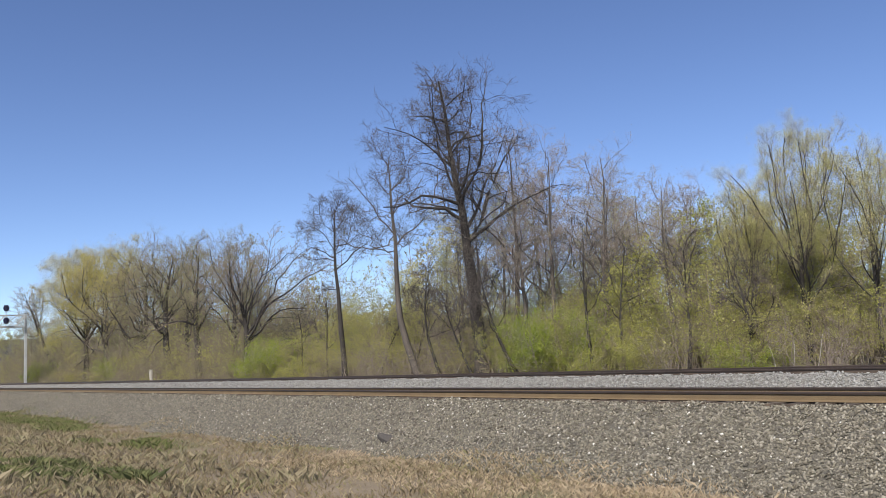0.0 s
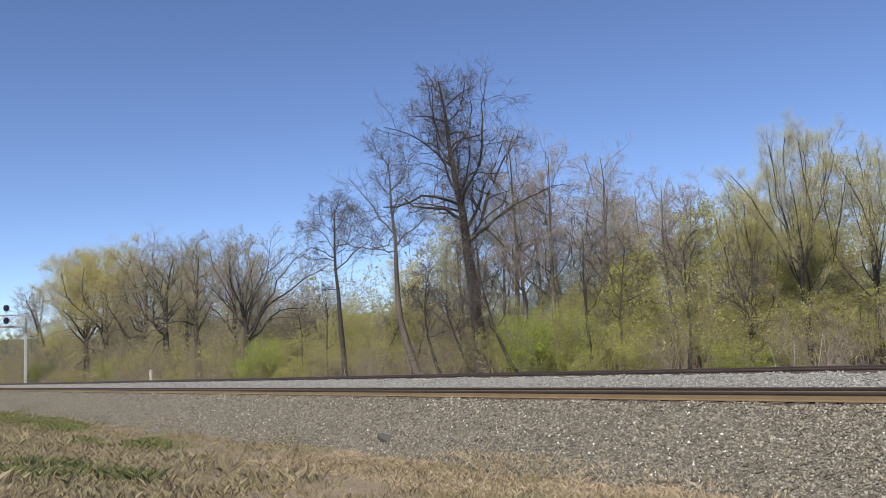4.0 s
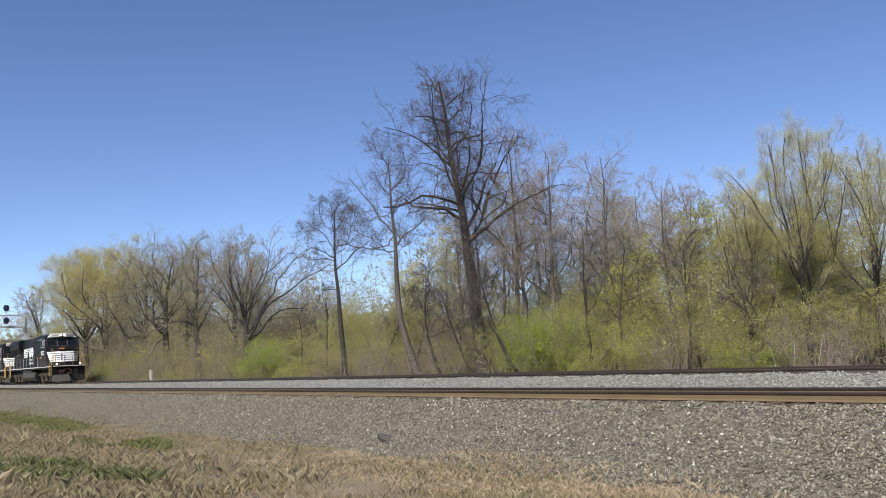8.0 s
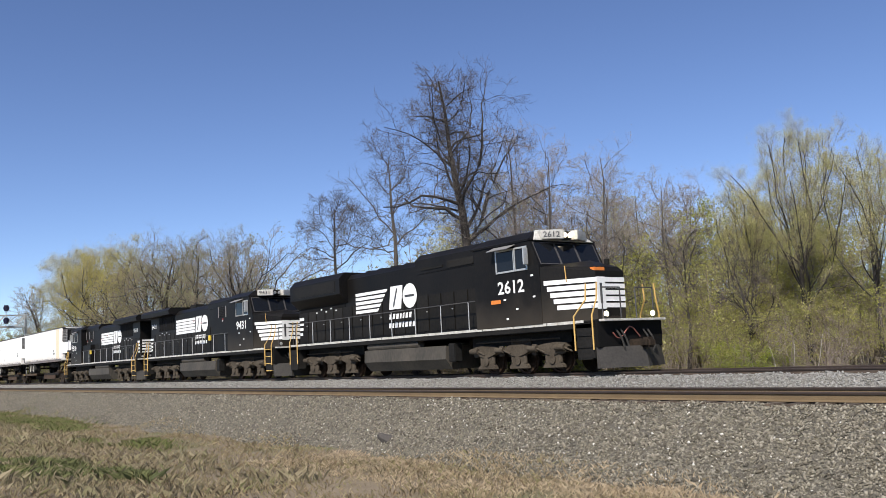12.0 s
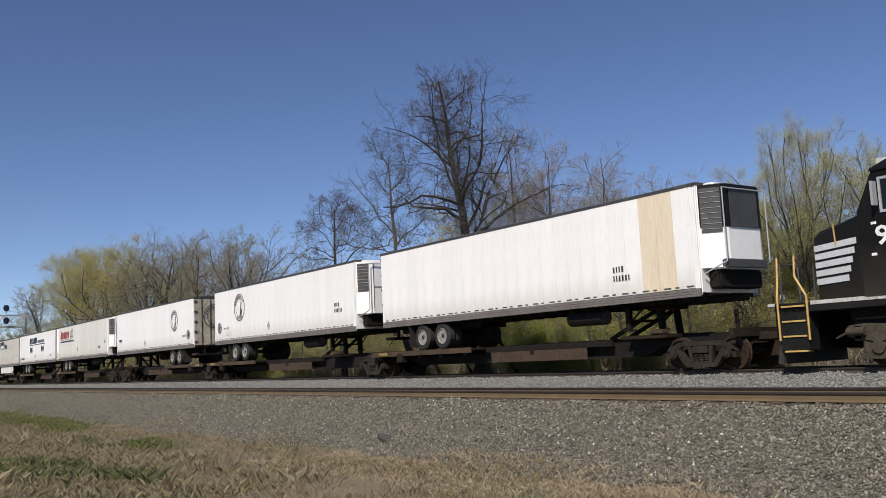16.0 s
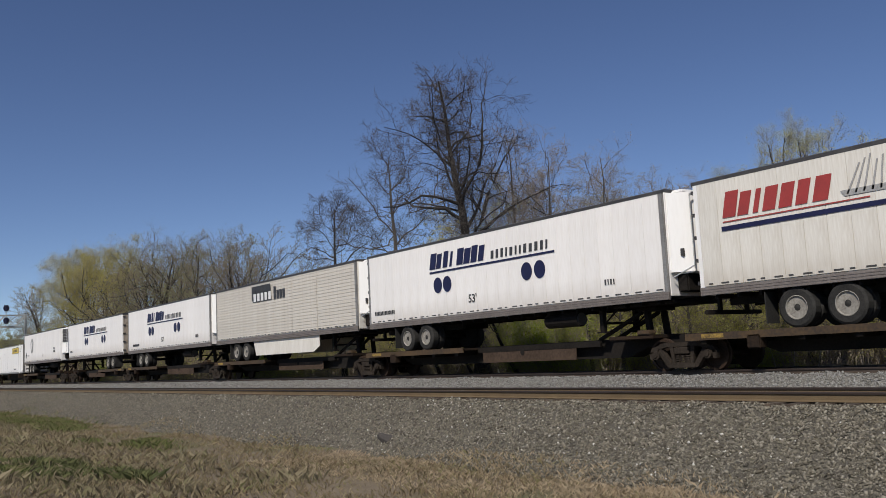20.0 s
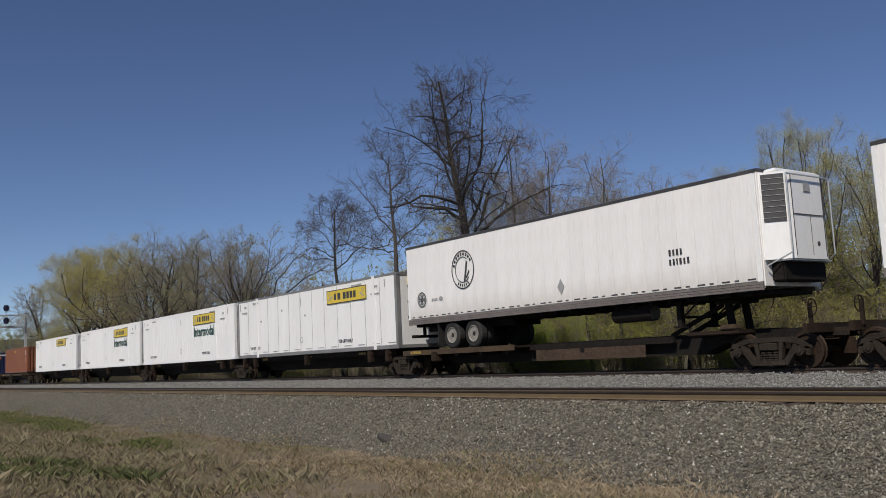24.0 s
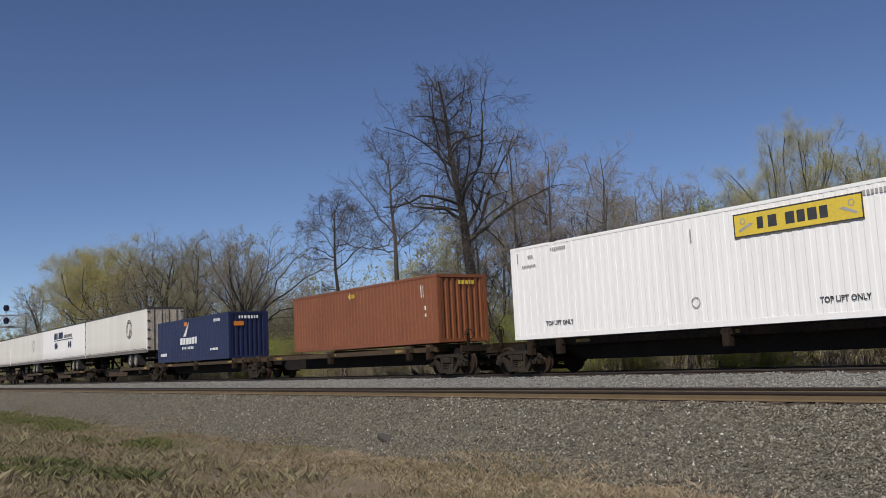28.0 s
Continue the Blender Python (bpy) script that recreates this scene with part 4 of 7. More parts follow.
M["tank_grey"] = material("tank_grey", (0.034, 0.03, 0.024), (0.075, 0.064, 0.05), 0.7, scale=0.8, fine=12, bump=0.08, stretch=(1, 1, 0.4))
M["white_paint"] = material("white_paint", (0.8, 0.8, 0.79), (0.66, 0.65, 0.63), 0.45, scale=2, fine=15, bump=0.02)
M["mark_black"] = material("mark_black", (0.03, 0.03, 0.032), (0.055, 0.055, 0.058), 0.5, scale=4, fine=20, bump=0)
M["mark_grey"] = material("mark_grey", (0.25, 0.245, 0.24), (0.4, 0.39, 0.38), 0.5, scale=6, fine=30, bump=0)
M["mark_blue"] = material("mark_blue", (0.008, 0.009, 0.042), (0.013, 0.014, 0.06), 0.45, scale=4, fine=20, bump=0)
M["mark_red"] = material("mark_red", (0.36, 0.045, 0.04), (0.28, 0.04, 0.035), 0.45, scale=4, fine=20, bump=0)
M["mark_green"] = material("mark_green", (0.012, 0.05, 0.04), (0.018, 0.065, 0.05), 0.45, scale=4, fine=20, bump=0)
M["orange_label"] = material("orange_label", (0.65, 0.2, 0.03), (0.55, 0.17, 0.03), 0.5, scale=4, fine=20, bump=0)
M["red_hose"] = material("red_hose", (0.3, 0.1, 0.08), (0.22, 0.08, 0.065), 0.6, scale=4, fine=20, bump=0)
M["brown_box"] = material("brown_box", (0.235, 0.08, 0.032), (0.17, 0.056, 0.025), 0.5, scale=0.6, fine=10, bump=0.05, stretch=(1, 1, 0.5))
M["blue_box"] = material("blue_box", (0.018, 0.025, 0.075), (0.014, 0.019, 0.055), 0.45, scale=0.6, fine=10, bump=0.05)


def glass_material(name, tint):
    m = bpy.data.materials.new(name)
    m.use_nodes = True
    b = m.node_tree.nodes["Principled BSDF"]
    b.inputs["Base Color"].default_value = (*tint, 1)
    b.inputs["Roughness"].default_value, b.inputs["IOR"].default_value = 0.05, 1.5
    b.inputs["Specular IOR Level"].default_value = 0.3
    return m


def lamp_material(name, colour, strength):
    m = bpy.data.materials.new(name)
    m.use_nodes = True
    b = m.node_tree.nodes["Principled BSDF"]
    b.inputs["Base Color"].default_value = (*colour, 1)
    b.inputs["Emission Color"].default_value, b.inputs["Emission Strength"].default_value = (*colour, 1), strength
    return m


M["cab_glass"] = glass_material("cab_glass", (0.008, 0.009, 0.011))
M["lamp_lit"] = lamp_material("lamp_lit", (1.0, 0.85, 0.6), 9.0)

for k in ("black_paint", "soot_black", "underframe", "rusty_frame", "rubber", "door_black", "vent_black"):
    M[k].node_tree.nodes["Principled BSDF"].inputs["Specular IOR Level"].default_value = 0.18



def dusted(name, like, dust, low, high, most=0.85):
    """A paint with road dust that has settled on its lower part, in uneven drifts."""
    m = M[like].copy()
    m.name = name
    n, l = m.node_tree.nodes, m.node_tree.links
    b = n["Principled BSDF"]
    base = b.inputs["Base Color"].links[0].from_socket
    co, sep, nz, add, mr, mx = n.new("ShaderNodeTexCoord"), n.new("ShaderNodeSeparateXYZ"), n.new("ShaderNodeTexNoise"), n.new("ShaderNodeMath"), n.new("ShaderNodeMapRange"), n.new("ShaderNodeMix")
    l.new(co.outputs["Object"], sep.inputs[0])
    l.new(co.outputs["Object"], nz.inputs["Vector"])
    nz.inputs["Scale"].default_value, nz.inputs["Detail"].default_value = 1.6, 5
    add.operation = "ADD"
    l.new(sep.outputs["Z"], add.inputs[0])
    l.new(nz.outputs["Fac"], add.inputs[1])
    mr.inputs["From Min"].default_value, mr.inputs["From Max"].default_value = low + 0.5, high + 0.5
    mr.inputs["To Min"].default_value, mr.inputs["To Max"].default_value = most, 0.0
    l.new(add.outputs[0], mr.inputs["Value"])
    mx.data_type = "RGBA"
    l.new(mr.outputs[0], mx.inputs[0])
    l.new(base, mx.inputs[6])
    mx.inputs[7].default_value = (*dust, 1)
    l.new(mx.outputs[2], b.inputs["Base Color"])
    return m


for k in ("white_panel", "cream_panel"):
    M[k] = dusted(k + "_grimed", k, (0.4, 0.34, 0.27), -0.25, 0.75, 0.5)
M["cab_black"] = dusted("cab_black", "black_paint", (0.04, 0.033, 0.025), 1.5, 2.75)

CACHE = {}


def piece(key, name, build, mat, parent, m=None, label=""):
    """A part on a mesh that is built once and shared by all alike parts."""
    if key not in CACHE:
        bm = build()
        me = bpy.data.meshes.new(name)
        bm.normal_update()
        bm.to_mesh(me)
        bm.free()
        me.materials.append(mat)
        CACHE[key] = me
    ob = new(name, CACHE[key])
    ob.parent = parent
    if m is not None:
        ob.matrix_basis = m
    if label:
        tagged(ob, label)
    return ob


def lathe(profile, n=20, bm=None, m=None):
    """A profile of (y, radius) turned about the y axis."""
    bm = bm or bmesh.new()
    m = m or Matrix()
    rings = []
    for y, r in profile:
        rings.append([bm.verts.new(m @ Vector((r * math.cos(a * 2 * math.pi / n), y, r * math.sin(a * 2 * math.pi / n)))) for a in range(n)])
    for a, b in zip(rings, rings[1:]):
        for i in range(n):
            bm.faces.new((a[i], a[(i + 1) % n], b[(i + 1) % n], b[i]))
    for ring in (rings[0], rings[-1]):
        bm.faces.new(ring)
    bmesh.ops.recalc_face_normals(bm, faces=bm.faces[:])
    return bm


def flat(outline, y, bm=None, thick=0.004):
    """A thin painted shape on a wall that faces -y."""
    return prism(outline, y - thick, y, bm)


def ellipse(cx, cz, rx, rz, n=24, a0=0.0, a1=2 * math.pi):
    full = abs(a1 - a0 - 2 * math.pi) < 1e-6
    return [(cx + rx * math.cos(a0 + (a1 - a0) * i / (n if full else n - 1)), cz + rz * math.sin(a0 + (a1 - a0) * i / (n if full else n - 1))) for i in range(n)]


def band(cx, cz, r0, r1, y, bm=None, n=24, sq=1.0, a0=0.0, a1=2 * math.pi):
    """A painted ring, or an arc of one."""
    bm = bm or bmesh.new()
    for i in range(n):
        a, b = a0 + (a1 - a0) * i / n, a0 + (a1 - a0) * (i + 1) / n
        q = [(cx + r * math.cos(t) * sq, cz + r * math.sin(t)) for r, t in ((r0, a), (r1, a), (r1, b), (r0, b))]
        vs = [bm.verts.new((x, y - 0.004, z)) for x, z in q]
        bm.faces.new(vs)
    bmesh.ops.recalc_face_normals(bm, faces=bm.faces[:])
    return bm


def rect(x0, x1, z0, z1, slant=0.0):
    return [(x0, z0), (x1, z0), (x1 + slant, z1), (x0 + slant, z1)]


def writing(text, size, mat, parent, m, name="lettering", label="", wide=1.0):
    """Words in the built-in font as a thin mesh; they face -y."""
    c = bpy.data.curves.new("text", "FONT")
    c.body, c.size, c.extrude, c.resolution_u, c.offset = text, size, 0.002, 2, size * 0.018
    tmp = bpy.data.objects.new("text", c)
    me = bpy.data.meshes.new_from_object(tmp)
    bpy.data.objects.remove(tmp)
    bpy.data.curves.remove(c)
    me.transform(Matrix.Rotation(math.pi / 2, 4, "X") @ Matrix.Diagonal((wide, 1, 1, 1)))
    me.materials.clear()
    ob = hung(name, me, mat, parent, label)
    ob.matrix_basis = m
    return ob


def bars(n, x, z, w, h, gap, y, slant=0.0, seed=1, bm=None):
    """A word that is drawn as plain uneven bars."""
    r = random.Random(seed)
    bm = bm or bmesh.new()
    for i in range(n):
        ww = w * r.choice((0.7, 1.0, 1.0, 1.15))
        flat(rect(x, x + ww, z, z + h * r.choice((1.0, 1.0, 0.94)), slant), y, bm)
        x += ww + gap
    return bm


# ---- wheels and trucks ----
WHEELSETS = {}


def wheelset(parent, key, x, r):
    def build():
        bm = bmesh.new()
        for s in (-1, 1):
            lathe([(s * 0.67, r + 0.025), (s * 0.70, r + 0.025), (s * 0.715, r), (s * 0.80, r - 0.005), (s * 0.80, r - 0.07), (s * 0.755, r - 0.085), (s * 0.745, 0.16), (s * 0.79, 0.13), (s * 0.79, 0.07), (s * 0.70, 0.07)], 20, bm)
        rod((0, -1.0, 0), (0, 1.0, 0), 0.075, bm, 8)
        for a in range(4):
            t = a * math.pi / 2
            for s in (-0.757, 0.757):
                rod((0.6 * r * math.cos(t), s, 0.6 * r * math.sin(t)), (0.6 * r * math.cos(t), s * 1.008, 0.6 * r * math.sin(t)), 0.05, bm, 6)
        return bm
    w = piece(("wheelset", r), "wheelset", build, M["wheel_steel"], parent)
    w.location = (x, 0, r)
    WHEELSETS.setdefault((round(x, 2), r), []).append(w)


def freight_truck(parent, x):
    def build():
        bm = bmesh.new()
        for s in (-1, 1):
            y0, y1 = (0.93, 1.08) if s > 0 else (-1.08, -0.93)
            # arched top chord, pedestals over the bearings, slanting tension arms, the spring seat between two columns
            prism([(-1.16, 0.5), (-1.06, 0.66), (-0.6, 0.8), (0.6, 0.8), (1.06, 0.66), (1.16, 0.5), (1.04, 0.5), (0.96, 0.57), (0.55, 0.68), (-0.55, 0.68), (-0.96, 0.57), (-1.04, 0.5)], y0, y1, bm)
            for k in (-1, 1):
                prism([(k * 1.16, 0.52), (k * 1.14, 0.34), (k * 1.03, 0.34), (k * 1.02, 0.56), (k * 0.98, 0.58)][::k], y0, y1, bm)
                prism([(k * 0.82, 0.64), (k * 0.7, 0.62), (k * 0.62, 0.5), (k * 0.4, 0.2), (k * 0.42, 0.1), (k * 0.52, 0.12), (k * 0.76, 0.42)][::k], y0, y1, bm)
                prism([(k * 0.42, 0.7), (k * 0.3, 0.7), (k * 0.27, 0.22), (k * 0.36, 0.2)][::k], y0 + 0.01, y1 - 0.01, bm)
                rod((k * 0.89, y0 - 0.06, 0.457), (k * 0.89, y1 + 0.06, 0.457), 0.125, bm, 12)
                rod((k * 0.89, s * 1.14, 0.457), (k * 0.89, s * 1.17, 0.457), 0.07, bm, 8)
            prism([(-0.46, 0.22), (-0.44, 0.1), (0.44, 0.1), (0.46, 0.22)], y0 - 0.02, y1 + 0.02, bm)
            box(-0.25, 0.25, y0 - 0.03, y1 + 0.03, 0.47, 0.66, 0.02, bm)
            for k in (-0.17, 0.0, 0.17):
                for ring in range(4):
                    rod((k, s * 1.01, 0.225 + ring * 0.06), (k, s * 1.01, 0.262 + ring * 0.06), 0.085, bm, 8)
        box(-0.25, 0.25, -0.95, 0.95, 0.5, 0.78, bm=bm)
        return bm
    t = piece("freight_truck", "truck", build, M["truck_frame"], parent, pose(x, 0, 0), "cast steel two-axle truck")
    for k in (-0.89, 0.89):
        wheelset(t, "f", k, 0.457)
    return t


def loco_truck(parent, x):
    def build():
        bm = bmesh.new()
        for s in (-1, 1):
            y0, y1 = (0.98, 1.14) if s > 0 else (-1.14, -0.98)
            beam = [(-2.4, 0.86), (-2.3, 0.98), (-1.9, 1.02), (-1.3, 0.98), (-0.95, 0.92), (-0.7, 0.92), (-0.3, 1.0), (0.3, 1.0), (0.7, 0.92), (0.95, 0.92), (1.3, 0.98), (1.9, 1.02), (2.3, 0.98), (2.4, 0.86),
                    (2.3, 0.7), (2.0, 0.66), (1.66, 0.58), (1.32, 0.66), (1.1, 0.74), (0.55, 0.74), (0.34, 0.66), (0.0, 0.58), (-0.34, 0.66), (-0.55, 0.74), (-1.1, 0.74), (-1.32, 0.66), (-1.66, 0.58), (-2.0, 0.66), (-2.3, 0.7)]
            prism(beam, min(s * 1.0, s * 1.2), max(s * 1.0, s * 1.2), bm)
            for k in (-1.66, 0.0, 1.66):
                rod((k, s * 1.0, 0.47), (k, s * 1.21, 0.47), 0.15, bm, 14)
                prism([(k - 0.46, 0.2), (k + 0.46, 0.2), (k + 0.44, 0.29), (k + 0.3, 0.38), (k + 0.2, 0.74), (k - 0.2, 0.74), (k - 0.3, 0.38), (k - 0.44, 0.29)], min(s * 1.02, s * 1.16), max(s * 1.02, s * 1.16), bm)
                for q in (-0.3, 0.3):
                    lathe([(-0.14, 0.075), (0.14, 0.075)], 8, bm, Matrix.Translation((k + q, s * 1.1, 0.5)) @ Matrix.Rotation(math.pi / 2, 4, "X"))
            for k in (-2.2, -0.83, 0.83, 2.1):
                rod((k - 0.2, s * 1.24, 0.84), (k + 0.2, s * 1.24, 0.83), 0.1, bm, 12)
                rod((k + 0.2, s * 1.24, 0.83), (k + 0.5, s * 1.2, 0.7), 0.03, bm, 6)
                box(k - 0.1, k + 0.1, min(s * 1.08, s * 1.2), max(s * 1.08, s * 1.2), 0.62, 0.98, 0.02, bm)
            rod((-2.1, s * 1.22, 1.13), (2.1, s * 1.22, 1.13), 0.025, bm, 6)
        box(-2.2, 2.2, -0.6, 0.6, 0.6, 0.95, bm=bm)
        box(-0.5, 0.5, -1.0, 1.0, 0.8, 1.2, bm=bm)
        return bm
    t = piece("loco_truck", "truck", build, M["dusty_truck"], parent, pose(x, 0, 0), "dusty grey three-axle truck")
    for k in (-1.66, 0.0, 1.66):
        wheelset(t, "l", k, 0.508)
    return t


TRAIN = []


def stock(name, label, category, x, turn=0, group=""):
    t = thing(name, label, category, group, pose(x, FAR_Y, FAR_TOP, rz=turn))
    TRAIN.append((t, turn))
    return t
# ---- locomotives ----
def locomotive(x, number, kind, turn=0):
    """A six-axle freight diesel, 22.6 m between couplings; local x, in parts of 1.03 m, runs from its rear coupling to its nose."""
    emd = kind == "wide_flared"
    label = ("black six-axle diesel locomotive leading the train, white nose stripes" if emd else
             "black six-axle diesel locomotive with overhanging radiator" + (" coupled nose to the trailers" if turn else " behind the leading one"))
    L = stock("locomotive", label, "locomotive", x, turn, "locomotives of the train")
    L.scale = (1.03, 1, 1)
    bk, hood_y, roof = M["black_paint"], 1.08, 4.55 if emd else 4.5
    part("frame", box(0.95, 20.9, -1.5, 1.5, 1.36, 1.6, 0.02), M["soot_black"], L)
    for s in (-1, 1):
        for x0 in (np.arange(1.1, 20.5, 1.62) if emd else np.arange(1.2, 20.0, 2.1)):
            w = 1.58 if emd else 2.04
            piece(("sill_mark", w), "reflective_strip", lambda w=w: box(0, w, -0.006, 0.006, 0, 0.09), M["sill_white"], L, pose(float(x0), s * 1.506, 1.53))
    # fuel tank between the trucks
    tk = part("fuel_tank", section([(-1.42, 1.12), (-1.45, 0.62), (-1.15, 0.24), (1.15, 0.24), (1.45, 0.62), (1.42, 1.12)], 7.7, 13.4), M["tank_grey"], L, "grey dusty fuel tank")
    part("air_reservoir", rod((7.9, -1.25, 1.25), (11.6, -1.25, 1.25), 0.17, n=14), M["tank_grey"], tk)
    part("air_reservoir", rod((7.9, 1.25, 1.25), (11.6, 1.25, 1.25), 0.17, n=14), M["tank_grey"], tk)
    part("valve_box", box(13.5, 13.9, -1.4, -1.05, 0.5, 1.2, 0.03), M["soot_black"], tk)
    # long hood
    part("hood", section([(-hood_y, 1.6), (-hood_y, roof - 0.22), (-hood_y + 0.2, roof), (hood_y - 0.2, roof), (hood_y, roof - 0.22), (hood_y, 1.6)], 1.25, 15.6), bk, L)
    if emd:
        rad = [(-hood_y, 3.3), (-1.5, 3.72), (-1.5, 4.4), (-1.25, 4.68), (1.25, 4.68), (1.5, 4.4), (1.5, 3.72), (hood_y, 3.3)]
        rd = part("radiator", section(rad, 1.15, 5.9), bk, L)
        part("intake_grille", box(1.5, 5.5, -1.515, -1.49, 3.82, 4.32), M["door_black"], rd)
        # near-black strip on the hood paints the shade below the flare
        part("flare_gap", box(1.4, 5.7, -hood_y - 0.02, hood_y + 0.02, 3.08, 3.32), M["vent_black"], rd)
        part("roof_hatch", section([(-hood_y - 0.02, 4.0), (-hood_y - 0.02, 4.55), (-0.85, 4.78), (0.85, 4.78), (hood_y + 0.02, 4.55), (hood_y + 0.02, 4.0)], 11.2, 15.6), bk, L)
        part("grille", box(13.3, 14.9, -hood_y - 0.05, -hood_y - 0.02, 4.05, 4.32), M["soot_black"], L)
        part("grille", box(11.6, 13.0, -hood_y - 0.05, -hood_y - 0.02, 4.12, 4.22), M["soot_black"], L)
    else:
        rad = [(-1.05, 4.27), (-1.56, 4.31), (-1.58, 4.58), (-1.4, 4.74), (1.4, 4.74), (1.58, 4.58), (1.56, 4.31), (1.05, 4.27)]
        rd = part("radiator", section(rad, 0.6, 6.1), bk, L, "overhanging black radiator roof")
        # the core stands proud; its near-black colour paints in a recess's shade
        part("radiator_core", box(2.9, 5.9, -hood_y - 0.015, hood_y + 0.015, 3.3, 4.27, 0.01), M["vent_black"], rd, "black radiator core, darkened to paint in the shade under the overhang")
        for k in range(7):
            piece("core_bar", "core_bar", lambda: box(0, 0.03, -0.012, 0.012, 0, 0.9), M["soot_black"], rd, pose(3.1 + k * 0.43, -hood_y - 0.02, 3.34))
            piece("core_bar", "core_bar", lambda: None, M["soot_black"], rd, pose(3.1 + k * 0.43, hood_y + 0.02, 3.34))
        part("exhaust_stack", box(7.0, 7.9, -0.5, 0.5, 4.48, 4.8, 0.05), M["soot_black"], L)
        part("roof_hatch", section([(-hood_y - 0.03, 4.2), (-hood_y - 0.03, 4.5), (-0.9, 4.72), (0.9, 4.72), (hood_y + 0.03, 4.5), (hood_y + 0.03, 4.2)], 11.6, 15.4), bk, L)
        for s in (-1, 1):
            for x0 in (13.3, 14.35):
                v = part("intake_vent", box(x0, x0 + 0.9, s * (hood_y + 0.035) - 0.01, s * (hood_y + 0.035) + 0.01, 3.62, 4.18, 0.006), M["soot_black"], L, "black louvred intake")
                for k in range(5):
                    part("louvre", box(x0 + 0.04, x0 + 0.86, s * (hood_y + 0.055) - 0.012, s * (hood_y + 0.055) + 0.012, 3.68 + k * 0.1, 3.72 + k * 0.1), bk, v)
            for x0 in (13.2, 14.26, 15.28):
                part("vent_post", box(x0, x0 + 0.05, s * (hood_y + 0.05) - 0.02, s * (hood_y + 0.05) + 0.02, 3.6, 4.2), M["grey_metal"], L, "grey post between intakes")
            for x0, z0 in ((10.4, 3.42), (10.9, 3.4), (9.2, 3.62), (13.7, 3.45), (14.9, 3.4)):
                piece("red_stencil", "stencil_mark", lambda: box(0, 0.16, -0.004, 0.004, 0, 0.07), M["mark_red"], L, pose(x0, s * (hood_y + 0.03), z0))
                piece("white_stencil", "stencil_mark", lambda: box(0, 0.14, -0.004, 0.004, 0, 0.05), M["white_paint"], L, pose(x0, s * (hood_y + 0.03), z0 - 0.09))
            part("signal_box", box(12.6, 12.82, s * 1.47 - 0.06, s * 1.47 + 0.06, 2.3, 2.62, 0.02), M["yellow_paint"], L, "small yellow box on the railing")
        part("equipment_cabinet", box(13.0, 15.4, -1.4, 1.4, 1.6, 3.1, 0.03), bk, L)
    for i, x0 in enumerate((6.6, 7.6, 8.6, 9.6) if emd else (8.3, 9.3)):
        part("roof_fan" if i < 3 else "exhaust_stack", lathe([(roof - 0.05, 0.46), (roof + 0.12, 0.46), (roof + 0.14, 0.36)], 16, m=Matrix.Translation((x0, 0, 0)) @ Matrix.Rotation(math.pi / 2, 4, "X")), M["soot_black"], L)
    # doors of the hood
    n = 17 if emd else 15
    for s in (-1, 1):
        for i in range(n):
            x0 = 1.4 + i * (13.9 / n if emd else 11.3 / n)
            w = 13.9 / n - 0.06 if emd else 11.3 / n - 0.06
            d = piece(("hood_door", kind), "hood_door", lambda w=w: box(0, w, -0.016, 0.016, 0, 1.42, 0.012), M["door_black"], L, pose(x0, s * (hood_y + 0.012), 1.72))
            if i % 2 == 0:
                piece("latch", "latch", lambda: box(0, 0.09, -0.012, 0.012, 0, 0.03), M["pale_metal"], d, pose(w - 0.14, s * 0.02, 0.75))
    # cab and nose
    c = part("cab", prism([(15.4, 1.6), (15.4, 4.42), (18.3, 4.42), (18.72, 3.52), (18.72, 1.6)], -1.52, 1.52), M["cab_black"], L)
    rf = bmesh.new()
    for a, b, z in ((15.3, 1.56, 4.4), (18.34, 1.56, 4.4), (15.6, 1.05, 4.76), (18.05, 1.05, 4.76), (15.3, 1.56, 4.46), (18.32, 1.56, 4.46)):
        for q in (-1, 1):
            rf.verts.new((a, q * b, z))
    bmesh.ops.convex_hull(rf, input=rf.verts[:])
    part("cab_roof", rf, bk, c)
    plan = [(18.72, -1.5), (20.3, -0.64), (20.3, 0.64), (18.72, 1.5)]
    nb = bmesh.new()
    for a, b in plan:
        nb.verts.new((a, b, 1.6))
    for a, b, z in ((18.72, -1.5, 3.46), (20.3, -0.64, 3.18), (20.3, 0.64, 3.18), (18.72, 1.5, 3.46), (19.5, 0.0, 3.62), (20.22, -0.5, 3.34), (20.22, 0.5, 3.34)):
        nb.verts.new((a, b, z))
    bmesh.ops.convex_hull(nb, input=nb.verts[:])
    nose = part("nose", nb, M["cab_black"], L)

    def ring(z0, z1, off, fr=0.02):
        o = [(18.72 + fr * 1.58, -1.5 + fr * 0.86), (20.3, -0.64), (20.3, 0.64), (18.72 + fr * 1.58, 1.5 - fr * 0.86)]
        bm = bmesh.new()
        out = [[bm.verts.new((a + off * (0.4 if i in (0, 3) else 1.0), b + (off if b > 0 else -off), z)) for i, (a, b) in enumerate(o)] for z in (z0, z1)]
        inn = [[bm.verts.new((a - 0.02, b * 0.985, z)) for a, b in o] for z in (z0, z1)]
        for i in range(3):
            bm.faces.new((out[0][i], out[0][i + 1], out[1][i + 1], out[1][i]))
            bm.faces.new((out[1][i], out[1][i + 1], inn[1][i + 1], inn[1][i]))
            bm.faces.new((out[0][i + 1], out[0][i], inn[0][i], inn[0][i + 1]))
        return bm
    for i in range(5):
        z = 2.02 + i * 0.205
